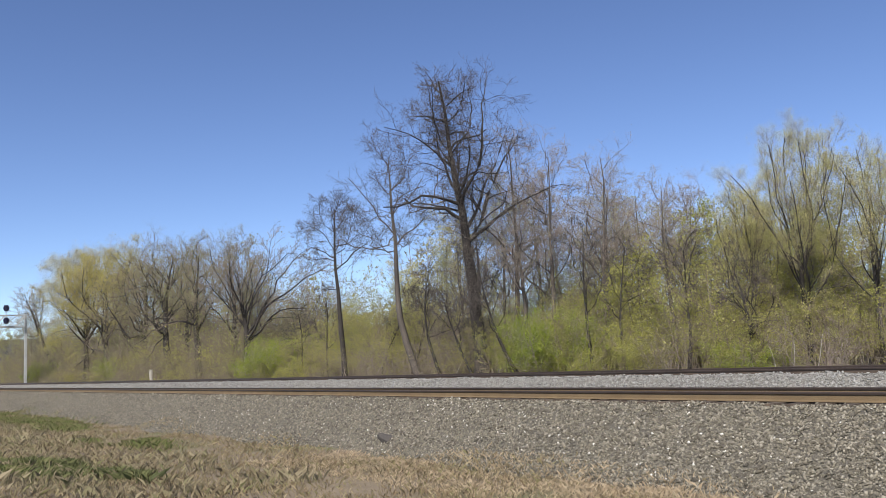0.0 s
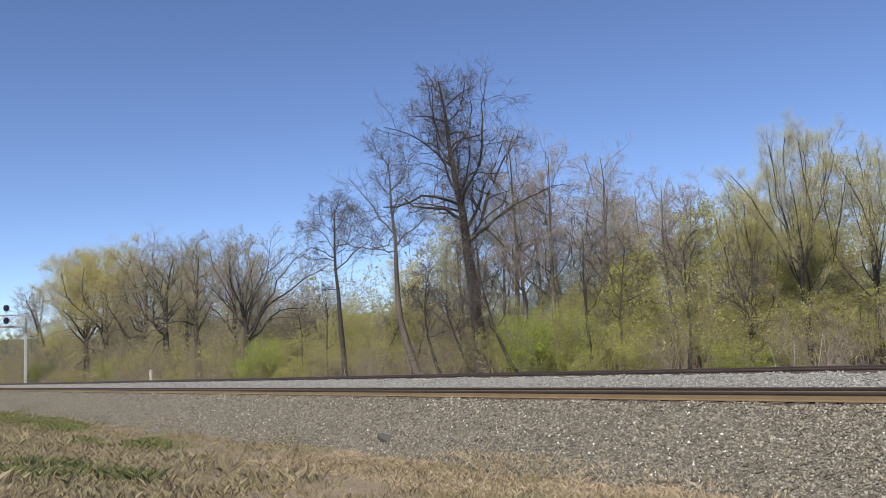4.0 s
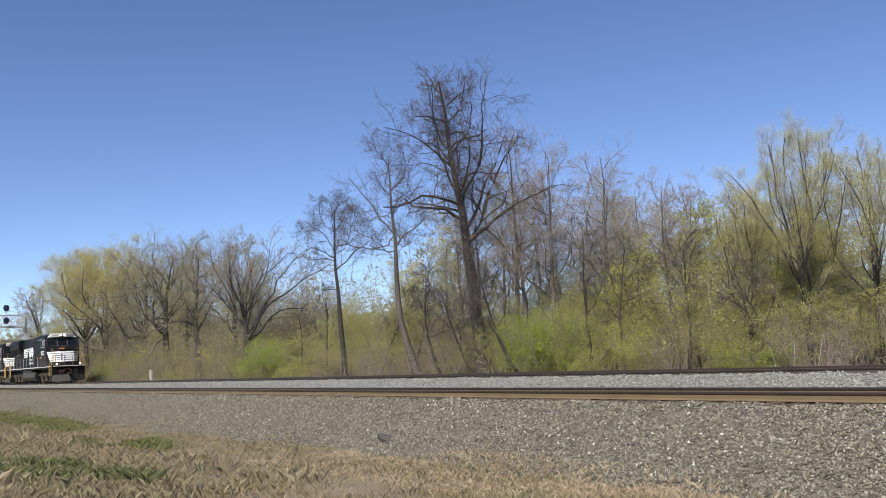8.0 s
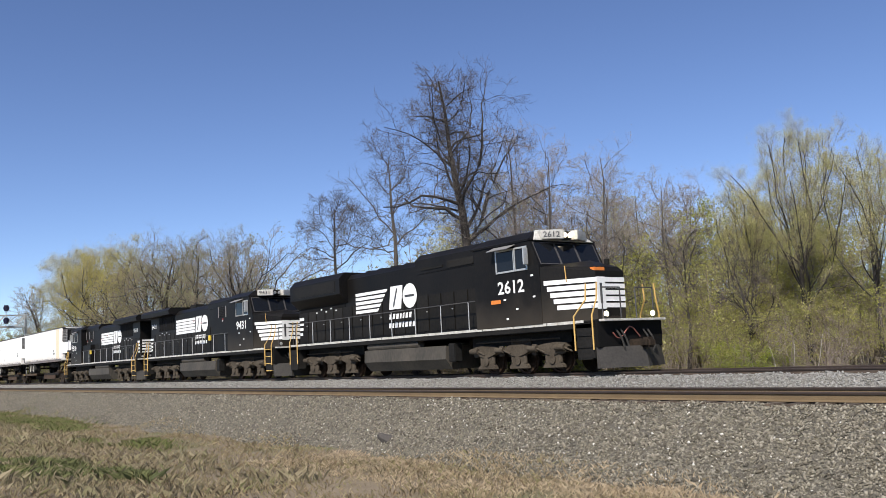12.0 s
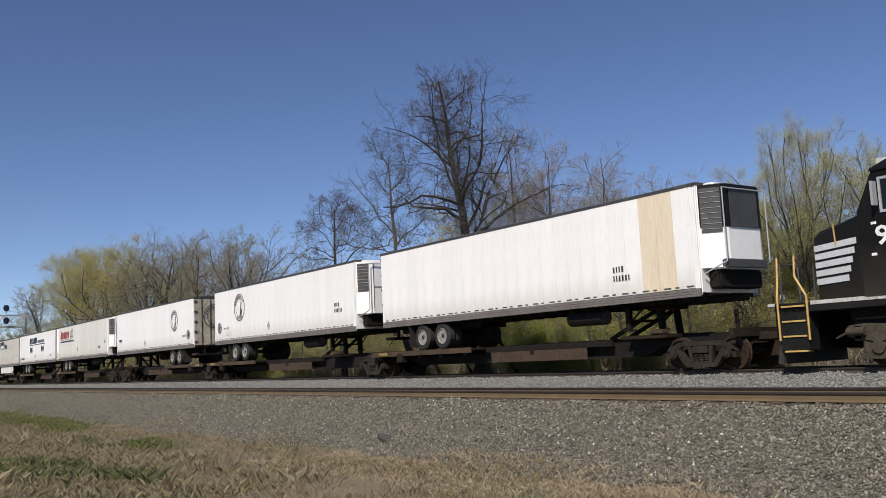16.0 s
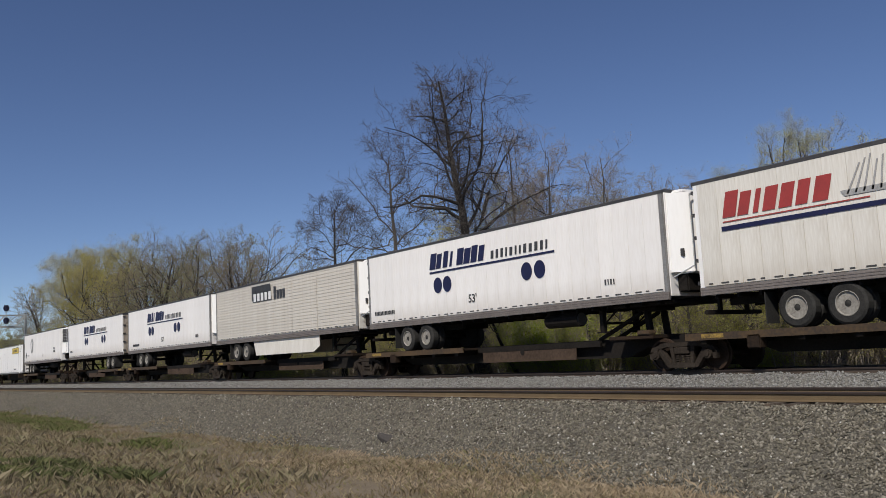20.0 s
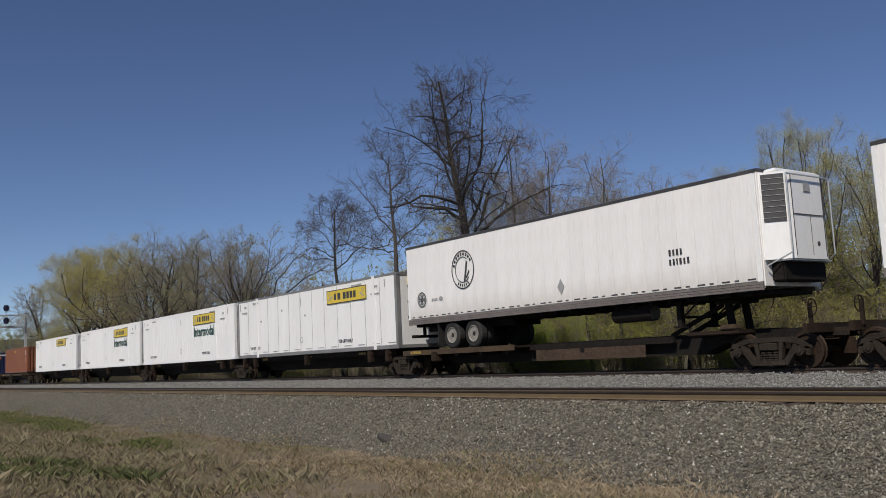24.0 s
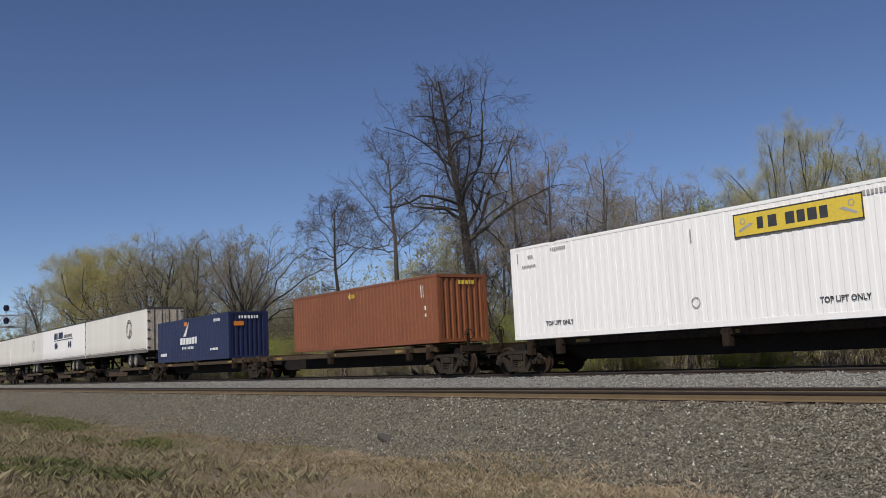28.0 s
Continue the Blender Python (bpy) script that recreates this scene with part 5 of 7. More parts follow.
        part("stripe", ring(z, z + 0.145, 0.014, 0.28 - i * 0.055), M["white_paint"], nose, "white painted nose stripe")
    part("emblem", box(20.3, 20.322, -0.62, -0.25, 1.98, 3.0), M["white_paint"], nose, "white emblem shape on the nose")
    part("emblem_shadow", box(20.32, 20.328, -0.5, -0.4, 2.15, 2.8), M["mark_black"], nose)
    if emd:
        part("notice_plate", box(20.1, 20.3, -0.66, -0.2, 3.2, 3.31, 0.01), M["orange_label"], nose, "orange plate on the nose")
        part("bell_bracket", rod((19.9, 0.35, 3.4), (19.9, 0.35, 3.62), 0.09, n=10), M["soot_black"], nose)
    for s in (-1, 1):
        part("hand_rail", rod((19.5, s * 1.12, 2.9), (19.5, s * 1.16, 3.42), 0.018, n=6), M["handrail_yellow"], nose, "yellow grab rail")
    part("nose_door", box(20.29, 20.305, -0.18, 0.45, 1.75, 3.0, 0.004), bk, nose)
    # windscreen, windows
    sl = math.degrees(math.atan2(0.9, 0.42))
    for y0, y1 in ((-1.38, -0.5), (-0.42, 0.42), (0.5, 1.38)):
        w = part("windscreen", box(-0.012, 0.012, y0, y1, 0.05, 0.85, 0.01), M["cab_glass"], c, "dark windscreen pane")
        w.matrix_basis = pose(18.7, 0, 3.55, 0, sl - 90, 0)
        fr = bmesh.new()
        for a in ((y0 - 0.04, y0, 0.02, 0.88), (y1, y1 + 0.04, 0.02, 0.88), (y0, y1, 0.02, 0.05), (y0, y1, 0.85, 0.88)):
            box(-0.014, 0.016, *a, bm=fr)
        q = part("window_frame", fr, M["dark_trim"], c)
        q.matrix_basis = w.matrix_basis
    for s in (-1, 1):
        for x0, x1 in ((16.65, 17.5), (17.6, 18.12)):
            part("side_window", box(x0, x1, s * 1.522 - 0.01, s * 1.522 + 0.01, 3.5, 4.18, 0.008), M["cab_glass"], c, "dark cab side window")
            fr = bmesh.new()
            for a in ((x0 - 0.06, x0, 3.44, 4.24), (x1, x1 + 0.06, 3.44, 4.24), (x0, x1, 3.44, 3.5), (x0, x1, 4.18, 4.24)):
                box(a[0], a[1], s * 1.53 - 0.02, s * 1.53 + 0.02, a[2], a[3], bm=fr)
            part("window_frame", fr, M["pale_metal"] if x0 > 17 or emd else M["grey_metal"], c, "grey aluminium window frame")
        part("sun_visor", section([(s * 1.52, 4.36), (s * 1.86, 4.22), (s * 1.86, 4.2), (s * 1.52, 4.33)], 16.5, 17.6), M["grey_metal"], c, "grey sun visor over the cab window")
        part("mirror", box(18.2, 18.26, min(s * 1.55, s * 1.75), max(s * 1.55, s * 1.75), 3.6, 4.15, 0.01), M["pale_metal"], c)
        writing(number, 0.6, M["white_paint"], c, pose(16.62 if s < 0 else 18.36, s * 1.524, 2.74, rz=0 if s < 0 else 180), "road_number", "white painted road number", 1.12)
        if emd:
            part("label_plate", box(16.25, 16.75, s * 1.53 - 0.008, s * 1.53 + 0.008, 2.42, 2.55), M["orange_label"], c, "orange warning label")
        part("cab_door", box(15.5, 15.56, min(s * 1.1, s * 1.45), max(s * 1.1, s * 1.45), 1.7, 3.6), bk, c)
        for x0, z0 in ((16.9, 2.5), (17.5, 2.15), (18.3, 3.2), (18.35, 2.5), (17.0, 1.85)):
            piece("stencil", "stencil_mark", lambda: box(0, 0.12, -0.004, 0.004, 0, 0.06), M["white_paint"], c, pose(x0, s * 1.526, z0))
        # number board
        nbd = part("number_board", box(-0.42, 0.42, -0.05, 0.34, -0.16, 0.16, 0.02), M["sill_white"], c, "lit number board over the windscreen")
        nbd.matrix_basis = pose(18.52, s * 0.66, 4.6, 0, 0, 66 if s < 0 else 114)
        if s < 0:
            writing(number, 0.27, M["mark_black"], nbd, pose(-0.33, -0.054, -0.09), "number", "", 1.1)
    if emd:
        pn = bmesh.new()
        for x, y, z in ((18.02, 1.0, 4.77), (18.36, 1.38, 4.4), (18.4, 1.36, 4.42), (18.07, 0.98, 4.8)):
            for q in (-1, 1):
                pn.verts.new((x, q * y, z))
        bmesh.ops.convex_hull(pn, input=pn.verts[:])
        part("roof_panel", pn, M["sill_white"], c, "white panel over the windscreen")
    part("headlight_casing", box(18.1, 18.54, -0.26, 0.26, 4.46, 4.74, 0.03), bk, c)
    for y in (-0.12, 0.12):
        part("headlight", lathe([(0, 0.075), (0.05, 0.08), (0.06, 0.02)], 12, m=Matrix.Translation((18.54, y, 4.6)) @ Matrix.Rotation(-math.pi / 2, 4, "Z")), M["lamp_lit"] if emd else M["pale_metal"], c, "lit headlight" if emd else "unlit headlight")
    # ends: pilot, plough, coupler, steps, rails
    for e, x0, sg in (("front", 20.9, 1), ("rear", 1.0, -1)):
        X = lambda d: x0 + sg * d
        pl = part("pilot", box(min(X(0), X(0.12)), max(X(0), X(0.12)), -1.45, 1.45, 0.75, 1.62, 0.02), M["vent_black"], L)
        part("edge_stripe", box(min(X(0.12), X(0.34)), max(X(0.12), X(0.34)), -1.4, 1.4, 1.55, 1.622, 0.01), M["sill_white"], pl, "white anticlimber edge")
        wd = bmesh.new()
        for y, dx in ((-1.45, 0.15), (0, 0.75), (1.45, 0.15)):
            wd.verts.new((X(dx), y, 0.14))
            wd.verts.new((X(dx - 0.12), y, 0.78))
            wd.verts.new((X(0), y, 0.78))
            wd.verts.new((X(0), y, 0.14))
        bmesh.ops.convex_hull(wd, input=wd.verts[:])
        part("snow_plough", wd, M["plough_grey"], pl, "dark steel plough")
        cp = part("coupler", box(min(X(0.1), X(0.65)), max(X(0.1), X(0.65)), -0.14, 0.14, 0.72, 0.98, 0.04), M["truck_steel"], L, "steel knuckle coupler")
        part("knuckle", box(min(X(0.6), X(0.95)), max(X(0.6), X(0.95)), -0.2, 0.16, 0.7, 1.02, 0.07), M["truck_steel"], cp)
        hs = bmesh.new()
        pts = [(X(0.2), -0.9 + 0.15 * k, 1.2 - 0.18 * math.sin(k * 0.9)) for k in range(9)]
        for a, b in zip(pts, pts[1:]):
            rod(a, b, 0.02, hs, 6)
        part("hose", hs, M["red_hose"] if emd else M["rubber"], pl, "red air hose" if emd else "black air hose")
        for y in (-0.7, -0.5, 0.5, 0.7):
            hb = bmesh.new()
            way = [(X(0.15), y, 1.3), (X(0.34), y, 1.05), (X(0.4), y + 0.05, 0.75), (X(0.36), y * 0.8, 0.48)]
            for a, b in zip(way, way[1:]):
                rod(a, b, 0.032, hb, 6)
            part("brake_hose", hb, M["rubber"], pl)
        for s in (-1, 1):
            st = part("step_well", box(min(X(-0.75), X(0)), max(X(-0.75), X(0)), min(s * 1.05, s * 1.5), max(s * 1.05, s * 1.5), 0.45, 1.58, 0.02), M["soot_black"], L)
            for k in range(4):
                zz = 0.42 + k * 0.36
                part("step", box(min(X(-0.7), X(-0.1)), max(X(-0.7), X(-0.1)), min(s * 1.3, s * 1.53), max(s * 1.3, s * 1.53), zz, zz + 0.04), M["handrail_yellow"] if not emd else M["soot_black"], st, "yellow edged step")
            for d in (-0.78, -0.02):
                hr = bmesh.new()
                pp = [(X(d), s * 1.53, 0.7), (X(d), s * 1.53, 1.75), (X(d * 0.6 + 0.05), s * 1.35, 2.25), (X(d * 0.6 + 0.05), s * 1.3, 2.75)]
                for a, b in zip(pp, pp[1:]):
                    rod(a, b, 0.026, hr, 6)
                part("grab_rail", hr, M["handrail_yellow"], L, "yellow grab rail")
            part("ditch_light", lathe([(0, 0.07), (0.05, 0.075), (0.06, 0.02)], 12, m=Matrix.Translation((X(0.1), s * 1.05, 1.78)) @ Matrix.Rotation(-sg * math.pi / 2, 4, "Z")), M["lamp_lit"] if emd and sg > 0 else M["pale_metal"], L, "lit ditch light" if emd and sg > 0 else "unlit ditch light")
            er = bmesh.new()
            for a, b in (((X(0.08), s * 0.35, 1.6), (X(0.08), s * 0.35, 2.6)), ((X(0.08), s * 1.15, 1.6), (X(0.08), s * 1.15, 2.6)), ((X(0.08), s * 0.35, 2.6), (X(0.08), s * 1.15, 2.6))):
                rod(a, b, 0.022, er, 6)
            part("end_rail", er, M["dark_trim"], L)
    # walkway rails
    for s in (-1, 1):
        xs = np.linspace(1.6, 14.9, 9)
        for x0 in xs:
            piece("stanchion", "stanchion", lambda: rod((0, 0, 0), (0, 0, 1.02), 0.02, n=6), M["pale_metal"], L, pose(float(x0), s * 1.47, 1.6))
        part("handrail", rod((1.0, s * 1.47, 2.62), (15.3, s * 1.47, 2.62), 0.02, n=6), M["dark_trim"], L)
    # painted marks of the railway: bars and a block, no letters
    sd = hood_y + 0.026
    for s in (-1, 1):
        lx, up = (6.6, 2.75) if emd else (6.9, 2.95)
        q = -1 if s < 0 else 1
        for i in range(5):
            z = up + i * 0.19
            outline = [(lx, z), (lx + 1.75 + i * 0.17, z), (lx + 1.88 + i * 0.17, z + 0.13), (lx, z + 0.13)] if emd else rect(lx - 0.7, lx + 2.5 + i * 0.03, z, z + 0.155, 0.02)
            ob = part("stripe_mark", flat(outline, 0), M["white_paint"], L, "white slanted stripe of the railway mark" if emd else "white stripe of the railway mark")
            ob.matrix_basis = pose(0, -sd, 0) if s < 0 else pose(lx + 10.2, sd, 0, rz=180)
        # a slanted block and a rounded one
        blk = bmesh.new()
        flat(rect(lx + 2.62, lx + 3.5, up, up + 0.95, 0.16), 0, blk)
        flat(ellipse(lx + 4.14, up + 0.475, 0.5, 0.5, 16), 0, blk)
        slit = bmesh.new()
        flat([(lx + 2.9, up + 0.1), (lx + 3.0, up + 0.1), (lx + 3.3, up + 0.85), (lx + 3.2, up + 0.85)], -0.005, slit)
        flat(rect(lx + 3.8, lx + 4.45, up + 0.43, up + 0.52), -0.005, slit)
        ob = part("logo_slit", slit, M["mark_black"], L)
        ob.matrix_basis = pose(0, -sd, 0) if s < 0 else pose(lx + 10.2, sd, 0, rz=180)
        ob = part("logo_mark", blk, M["white_paint"], L, "white block mark of the railway")
        ob.matrix_basis = pose(0, -sd, 0) if s < 0 else pose(lx + 10.2, sd, 0, rz=180)
        tx = bmesh.new()
        bars(7, lx + 2.6, up - 0.4, 0.16, 0.22, 0.09, 0, 0.05, 3, tx)
        bars(8, lx + 2.55, up - 0.76, 0.16, 0.22, 0.09, 0, 0.05, 4, tx)
        ob = tagged(part("painted_name", tx, M["white_paint"], L), "white bars in place of the railway's name", kind="stuff")
        ob.matrix_basis = pose(0, -sd, 0) if s < 0 else pose(lx + 10.2, sd, 0, rz=180)
        for i in range(4):
            z = 2.05 + i * 0.24
            part("rear_stripe", box(1.3, 1.62 + 0.05 * i, s * sd - 0.004, s * sd + 0.004, z, z + 0.14), M["white_paint"], L, "white stripe at the hood's rear")
        for i in range(5):
            piece("stencil", "stencil_mark", lambda: None, M["white_paint"], L, pose(3.0 + i * 0.45, s * sd, 3.02 + 0.12 * (i % 2)))
    for i in range(5):
        z = 2.05 + i * 0.2
        part("end_stripe", box(1.22, 1.245, -0.95, 0.95, z, z + 0.12), M["white_paint"], L, "white stripe on the hood's end")
    if not emd:
        for s in (-1, 1):
            writing(number, 0.42, M["white_paint"], L, pose(1.45 if s < 0 else 2.7, s * (hood_y + 0.022), 3.55, rz=0 if s < 0 else 180), "end_number", "white road number under the radiator", 1.15)
    for x0 in (1.9, 14.4):
        part("underbelly", box(x0, x0 + 5.0, -0.95, 0.95, 0.98, 1.37), M["soot_black"], L)
    loco_truck(L, 4.35)
    loco_truck(L, 17.05)
    return L


locomotive(67.5, "2612", "wide_flared")
locomotive(44.94, "9431", "overhang")
locomotive(45.02, "9510", "overhang", 180)
# ---- trailers and containers ----
SIDE = -1.33


def tyre_pair(parent, x, y, z):
    """One wheel of a trailer: tyre, rim, hub."""
    s = -1 if y < 0 else 1
    t = piece(("trailer_tyre", s), "tyre", lambda: lathe([(s * -0.14, 0.3), (s * -0.15, 0.44), (s * -0.11, 0.5), (s * 0.11, 0.5), (s * 0.15, 0.44), (s * 0.14, 0.305), (s * -0.12, 0.29)], 22), M["rubber"], parent, pose(x, y, z))
    piece(("rim", s), "rim", lambda: lathe([(s * 0.1, 0.3), (s * 0.142, 0.3), (s * 0.148, 0.285), (s * 0.128, 0.272), (s * 0.0, 0.255), (s * -0.05, 0.21), (s * -0.06, 0.12)], 20), M["rim_white"], t, None, "deep-dished pale steel wheel rim")
    piece(("hub", s), "hub", lambda: lathe([(s * -0.08, 0.125), (s * 0.02, 0.12), (s * 0.1, 0.085), (s * 0.12, 0.03)], 12), M["rubber"], t, None, "dark greasy hub")



def cooling_unit(parent, x, style):
    """A refrigerating unit on the front wall; its grille is on both sides."""
    z0, z1 = 2.75, 5.0
    body = [(x, -1.2), (x + 0.08, -1.2), (x + 0.56, -0.84), (x + 0.62, -0.7), (x + 0.62, 0.7), (x + 0.56, 0.84), (x + 0.08, 1.2), (x, 1.2)]
    bm = bmesh.new()
    a = [bm.verts.new((p, q, z0)) for p, q in body]
    b = [bm.verts.new((p - 0.02, q * 0.98, z1)) for p, q in body]
    bm.faces.new(a[::-1])
    bm.faces.new(b)
    for i in range(len(a)):
        j = (i + 1) % len(a)
        bm.faces.new((a[i], a[j], b[j], b[i]))
    u = part("cooling_unit", bm, M["white_steel"], parent, "white refrigeration unit with a black side grille")
    for s in (-1, 1):
        if style == "smooth":
            part("port", box(x + 0.3, x + 0.4, min(s * 1.0, s * 1.06), max(s * 1.0, s * 1.06), 3.2, 3.4), M["dark_trim"], u)
            continue
        gb = bmesh.new()
        for zz in (3.72, 4.93):
            for a, b in ((0.1, 1.185), (0.54, 0.855), (0.55, 0.88), (0.115, 1.2)):
                gb.verts.new((x + a, s * b, zz))
        bmesh.ops.convex_hull(gb, input=gb.verts[:])
        gr = part("grille", gb, M["dark_trim"], u, "black air grille")
        for k in range(8):
            part("slat", rod((x + 0.125, s * 1.205, 3.8 + k * 0.145), (x + 0.545, s * 0.89, 3.8 + k * 0.145), 0.01, n=4), M["mark_grey"], gr)
    if style == "black_top":
        shell = bmesh.new()
        for zz, k in ((3.86, 1.0), (z1 + 0.03, 0.985)):
            for p, q in ((0.07, 1.215), (0.57, 0.855), (0.635, 0.71)):
                for y in (-1, 1):
                    shell.verts.new((x + p * k, y * q * k, zz))
        bmesh.ops.convex_hull(shell, input=shell.verts[:])
        part("upper_shell", shell, M["black_paint"], u, "black upper half of the refrigeration unit")
        part("lower_band", box(x + 0.05, x + 0.64, -0.9, 0.9, z0 - 0.02, z0 + 0.22, 0.02), M["dark_trim"], u, "dark lower band")
        part("upper_grille", box(x + 0.625, x + 0.65, -0.62, 0.62, 3.85, 4.9, 0.01), M["dark_trim"], u, "black upper front grille")
    else:
        part("door_seam", box(x + 0.62, x + 0.628, -0.65, 0.65, 3.88, 3.905), M["dark_trim"], u)
        for y in (-0.69, 0.67):
            part("door_seam", box(x + 0.616, x + 0.626, y, y + 0.022, 2.82, 4.92), M["dark_trim"], u)
        part("port", lathe([(0.0, 0.07), (0.012, 0.06)], 12, m=Matrix.Translation((x + 0.62, 0.35, 3.15)) @ Matrix.Rotation(math.pi / 2, 4, "Z")), M["dark_trim"], u)
        part("door_seam", box(x + 0.62, x + 0.628, 0.05, 0.07, 2.85, 3.88), M["grey_metal"], u)
        part("badge", box(x + 0.62, x + 0.63, -0.15, 0.15, 4.5, 4.72), M["mark_grey"], u)
    part("fan_cowl", box(x + 0.02, x + 0.42, -0.95, 0.95, z1 - 0.02, z1 + 0.1, 0.04), M["white_steel"], u)
    part("drip_tray", box(x, x + 0.58, -0.95, 0.95, z0 - 0.05, z0, 0.01), M["pale_metal"], u)
    gd = bmesh.new()
    for y in (-1.2, 1.2):
        rod((x + 0.1, y, 2.6), (x + 0.68, y * 0.8, 2.9), 0.02, gd, 6)
        rod((x + 0.68, y * 0.8, 2.9), (x + 0.68, y * 0.8, 4.9), 0.02, gd, 6)
    rod((x + 0.68, -0.96, 4.9), (x + 0.68, 0.96, 4.9), 0.02, gd, 6)
    part("guard_rail", gd, M["pale_metal"], parent, "pale tubular guard")
    part("engine_box", box(x + 0.02, x + 0.4, -0.95, 0.95, 2.2, 2.7, 0.04), M["underframe"], parent)


def cross_badge(parent, x, z, r, m=None):
    """A round badge: an outer ring, a ring of ticks, a broad cross inside."""
    obs = [part("round_badge", band(x, z, r * 0.86, r, SIDE), M["mark_black"], parent, "round black badge with a cross")]
    tick = bmesh.new()
    for k in range(18):
        band(x, z, r * 0.7, r * 0.86, SIDE, tick, 2, 1.0, k * 0.349, k * 0.349 + 0.2)
    obs.append(part("badge_ticks", tick, M["mark_grey"], obs[0]))
    cr = bmesh.new()
    band(x, z, r * 0.6, r * 0.68, SIDE, cr)
    for q in (-1, 1):
        flat(rect(x - r * 0.55, x + r * 0.55, z + q * r * 0.12 - r * 0.07, z + q * r * 0.12 + r * 0.07), SIDE, cr)
        flat(rect(x + q * r * 0.13 - r * 0.07, x + q * r * 0.13 + r * 0.07, z - r * 0.55, z + r * 0.55), SIDE - 0.0015, cr)
    part("badge_cross", cr, M["mark_black"], obs[0])
    word = bars(4, x - r * (3.9 if parent is not None else 0), z - r * 0.35, r * 0.24, r * 0.36, r * 0.1, SIDE, 0, 4) if m is not None else bars(4, x + r * 2.2, z - r * 0.35, r * 0.24, r * 0.36, r * 0.1, SIDE, 0, 4)
    obs.append(part("series_bars", word, M["mark_grey"], parent, "small grey bars of lettering"))
    blob = flat(ellipse(x - r * 2.0 if m is not None else x + r * 4.2, z - r * 0.15, r * 0.42, r * 0.3), SIDE)
    obs.append(part("series_mark", blob, M["mark_grey"], parent, "small grey oval mark"))
    if m is not None:
        for o in (obs[0], obs[2], obs[3]):
            o.matrix_basis = m


def bear_mark(parent, x, z, r, y, m=None, mat="mark_black"):
    """A round mark: two rings, a bow of bars between them and a slanted block."""
    bm = band(x, z, r * 0.93, r, y, sq=0.95)
    band(x, z, r * 0.62, r * 0.67, y, bm, sq=0.95, a0=0.9, a1=5.6)
    for k in range(9):
        a = 0.5 + k * 0.28
        band(x, z, r * 0.73, r * 0.87, y, bm, 2, 0.95, a, a + 0.17)
    for k in range(6):
        a = 4.1 + k * 0.22
        band(x, z, r * 0.73, r * 0.87, y, bm, 2, 0.95, a, a + 0.13)
    flat([(x + r * 0.05, z - r * 0.6), (x + r * 0.2, z - r * 0.55), (x + r * 0.42, z + r * 0.35), (x + r * 0.3, z + r * 0.45)], y, bm)
    flat([(x + r * 0.3, z - r * 0.5), (x + r * 0.55, z - r * 0.15), (x + r * 0.5, z - r * 0.05), (x + r * 0.25, z - r * 0.4)], y, bm)
    ob = part("round_mark", bm, M[mat], parent, "round black mark")
    if m is not None:
        ob.matrix_basis = m


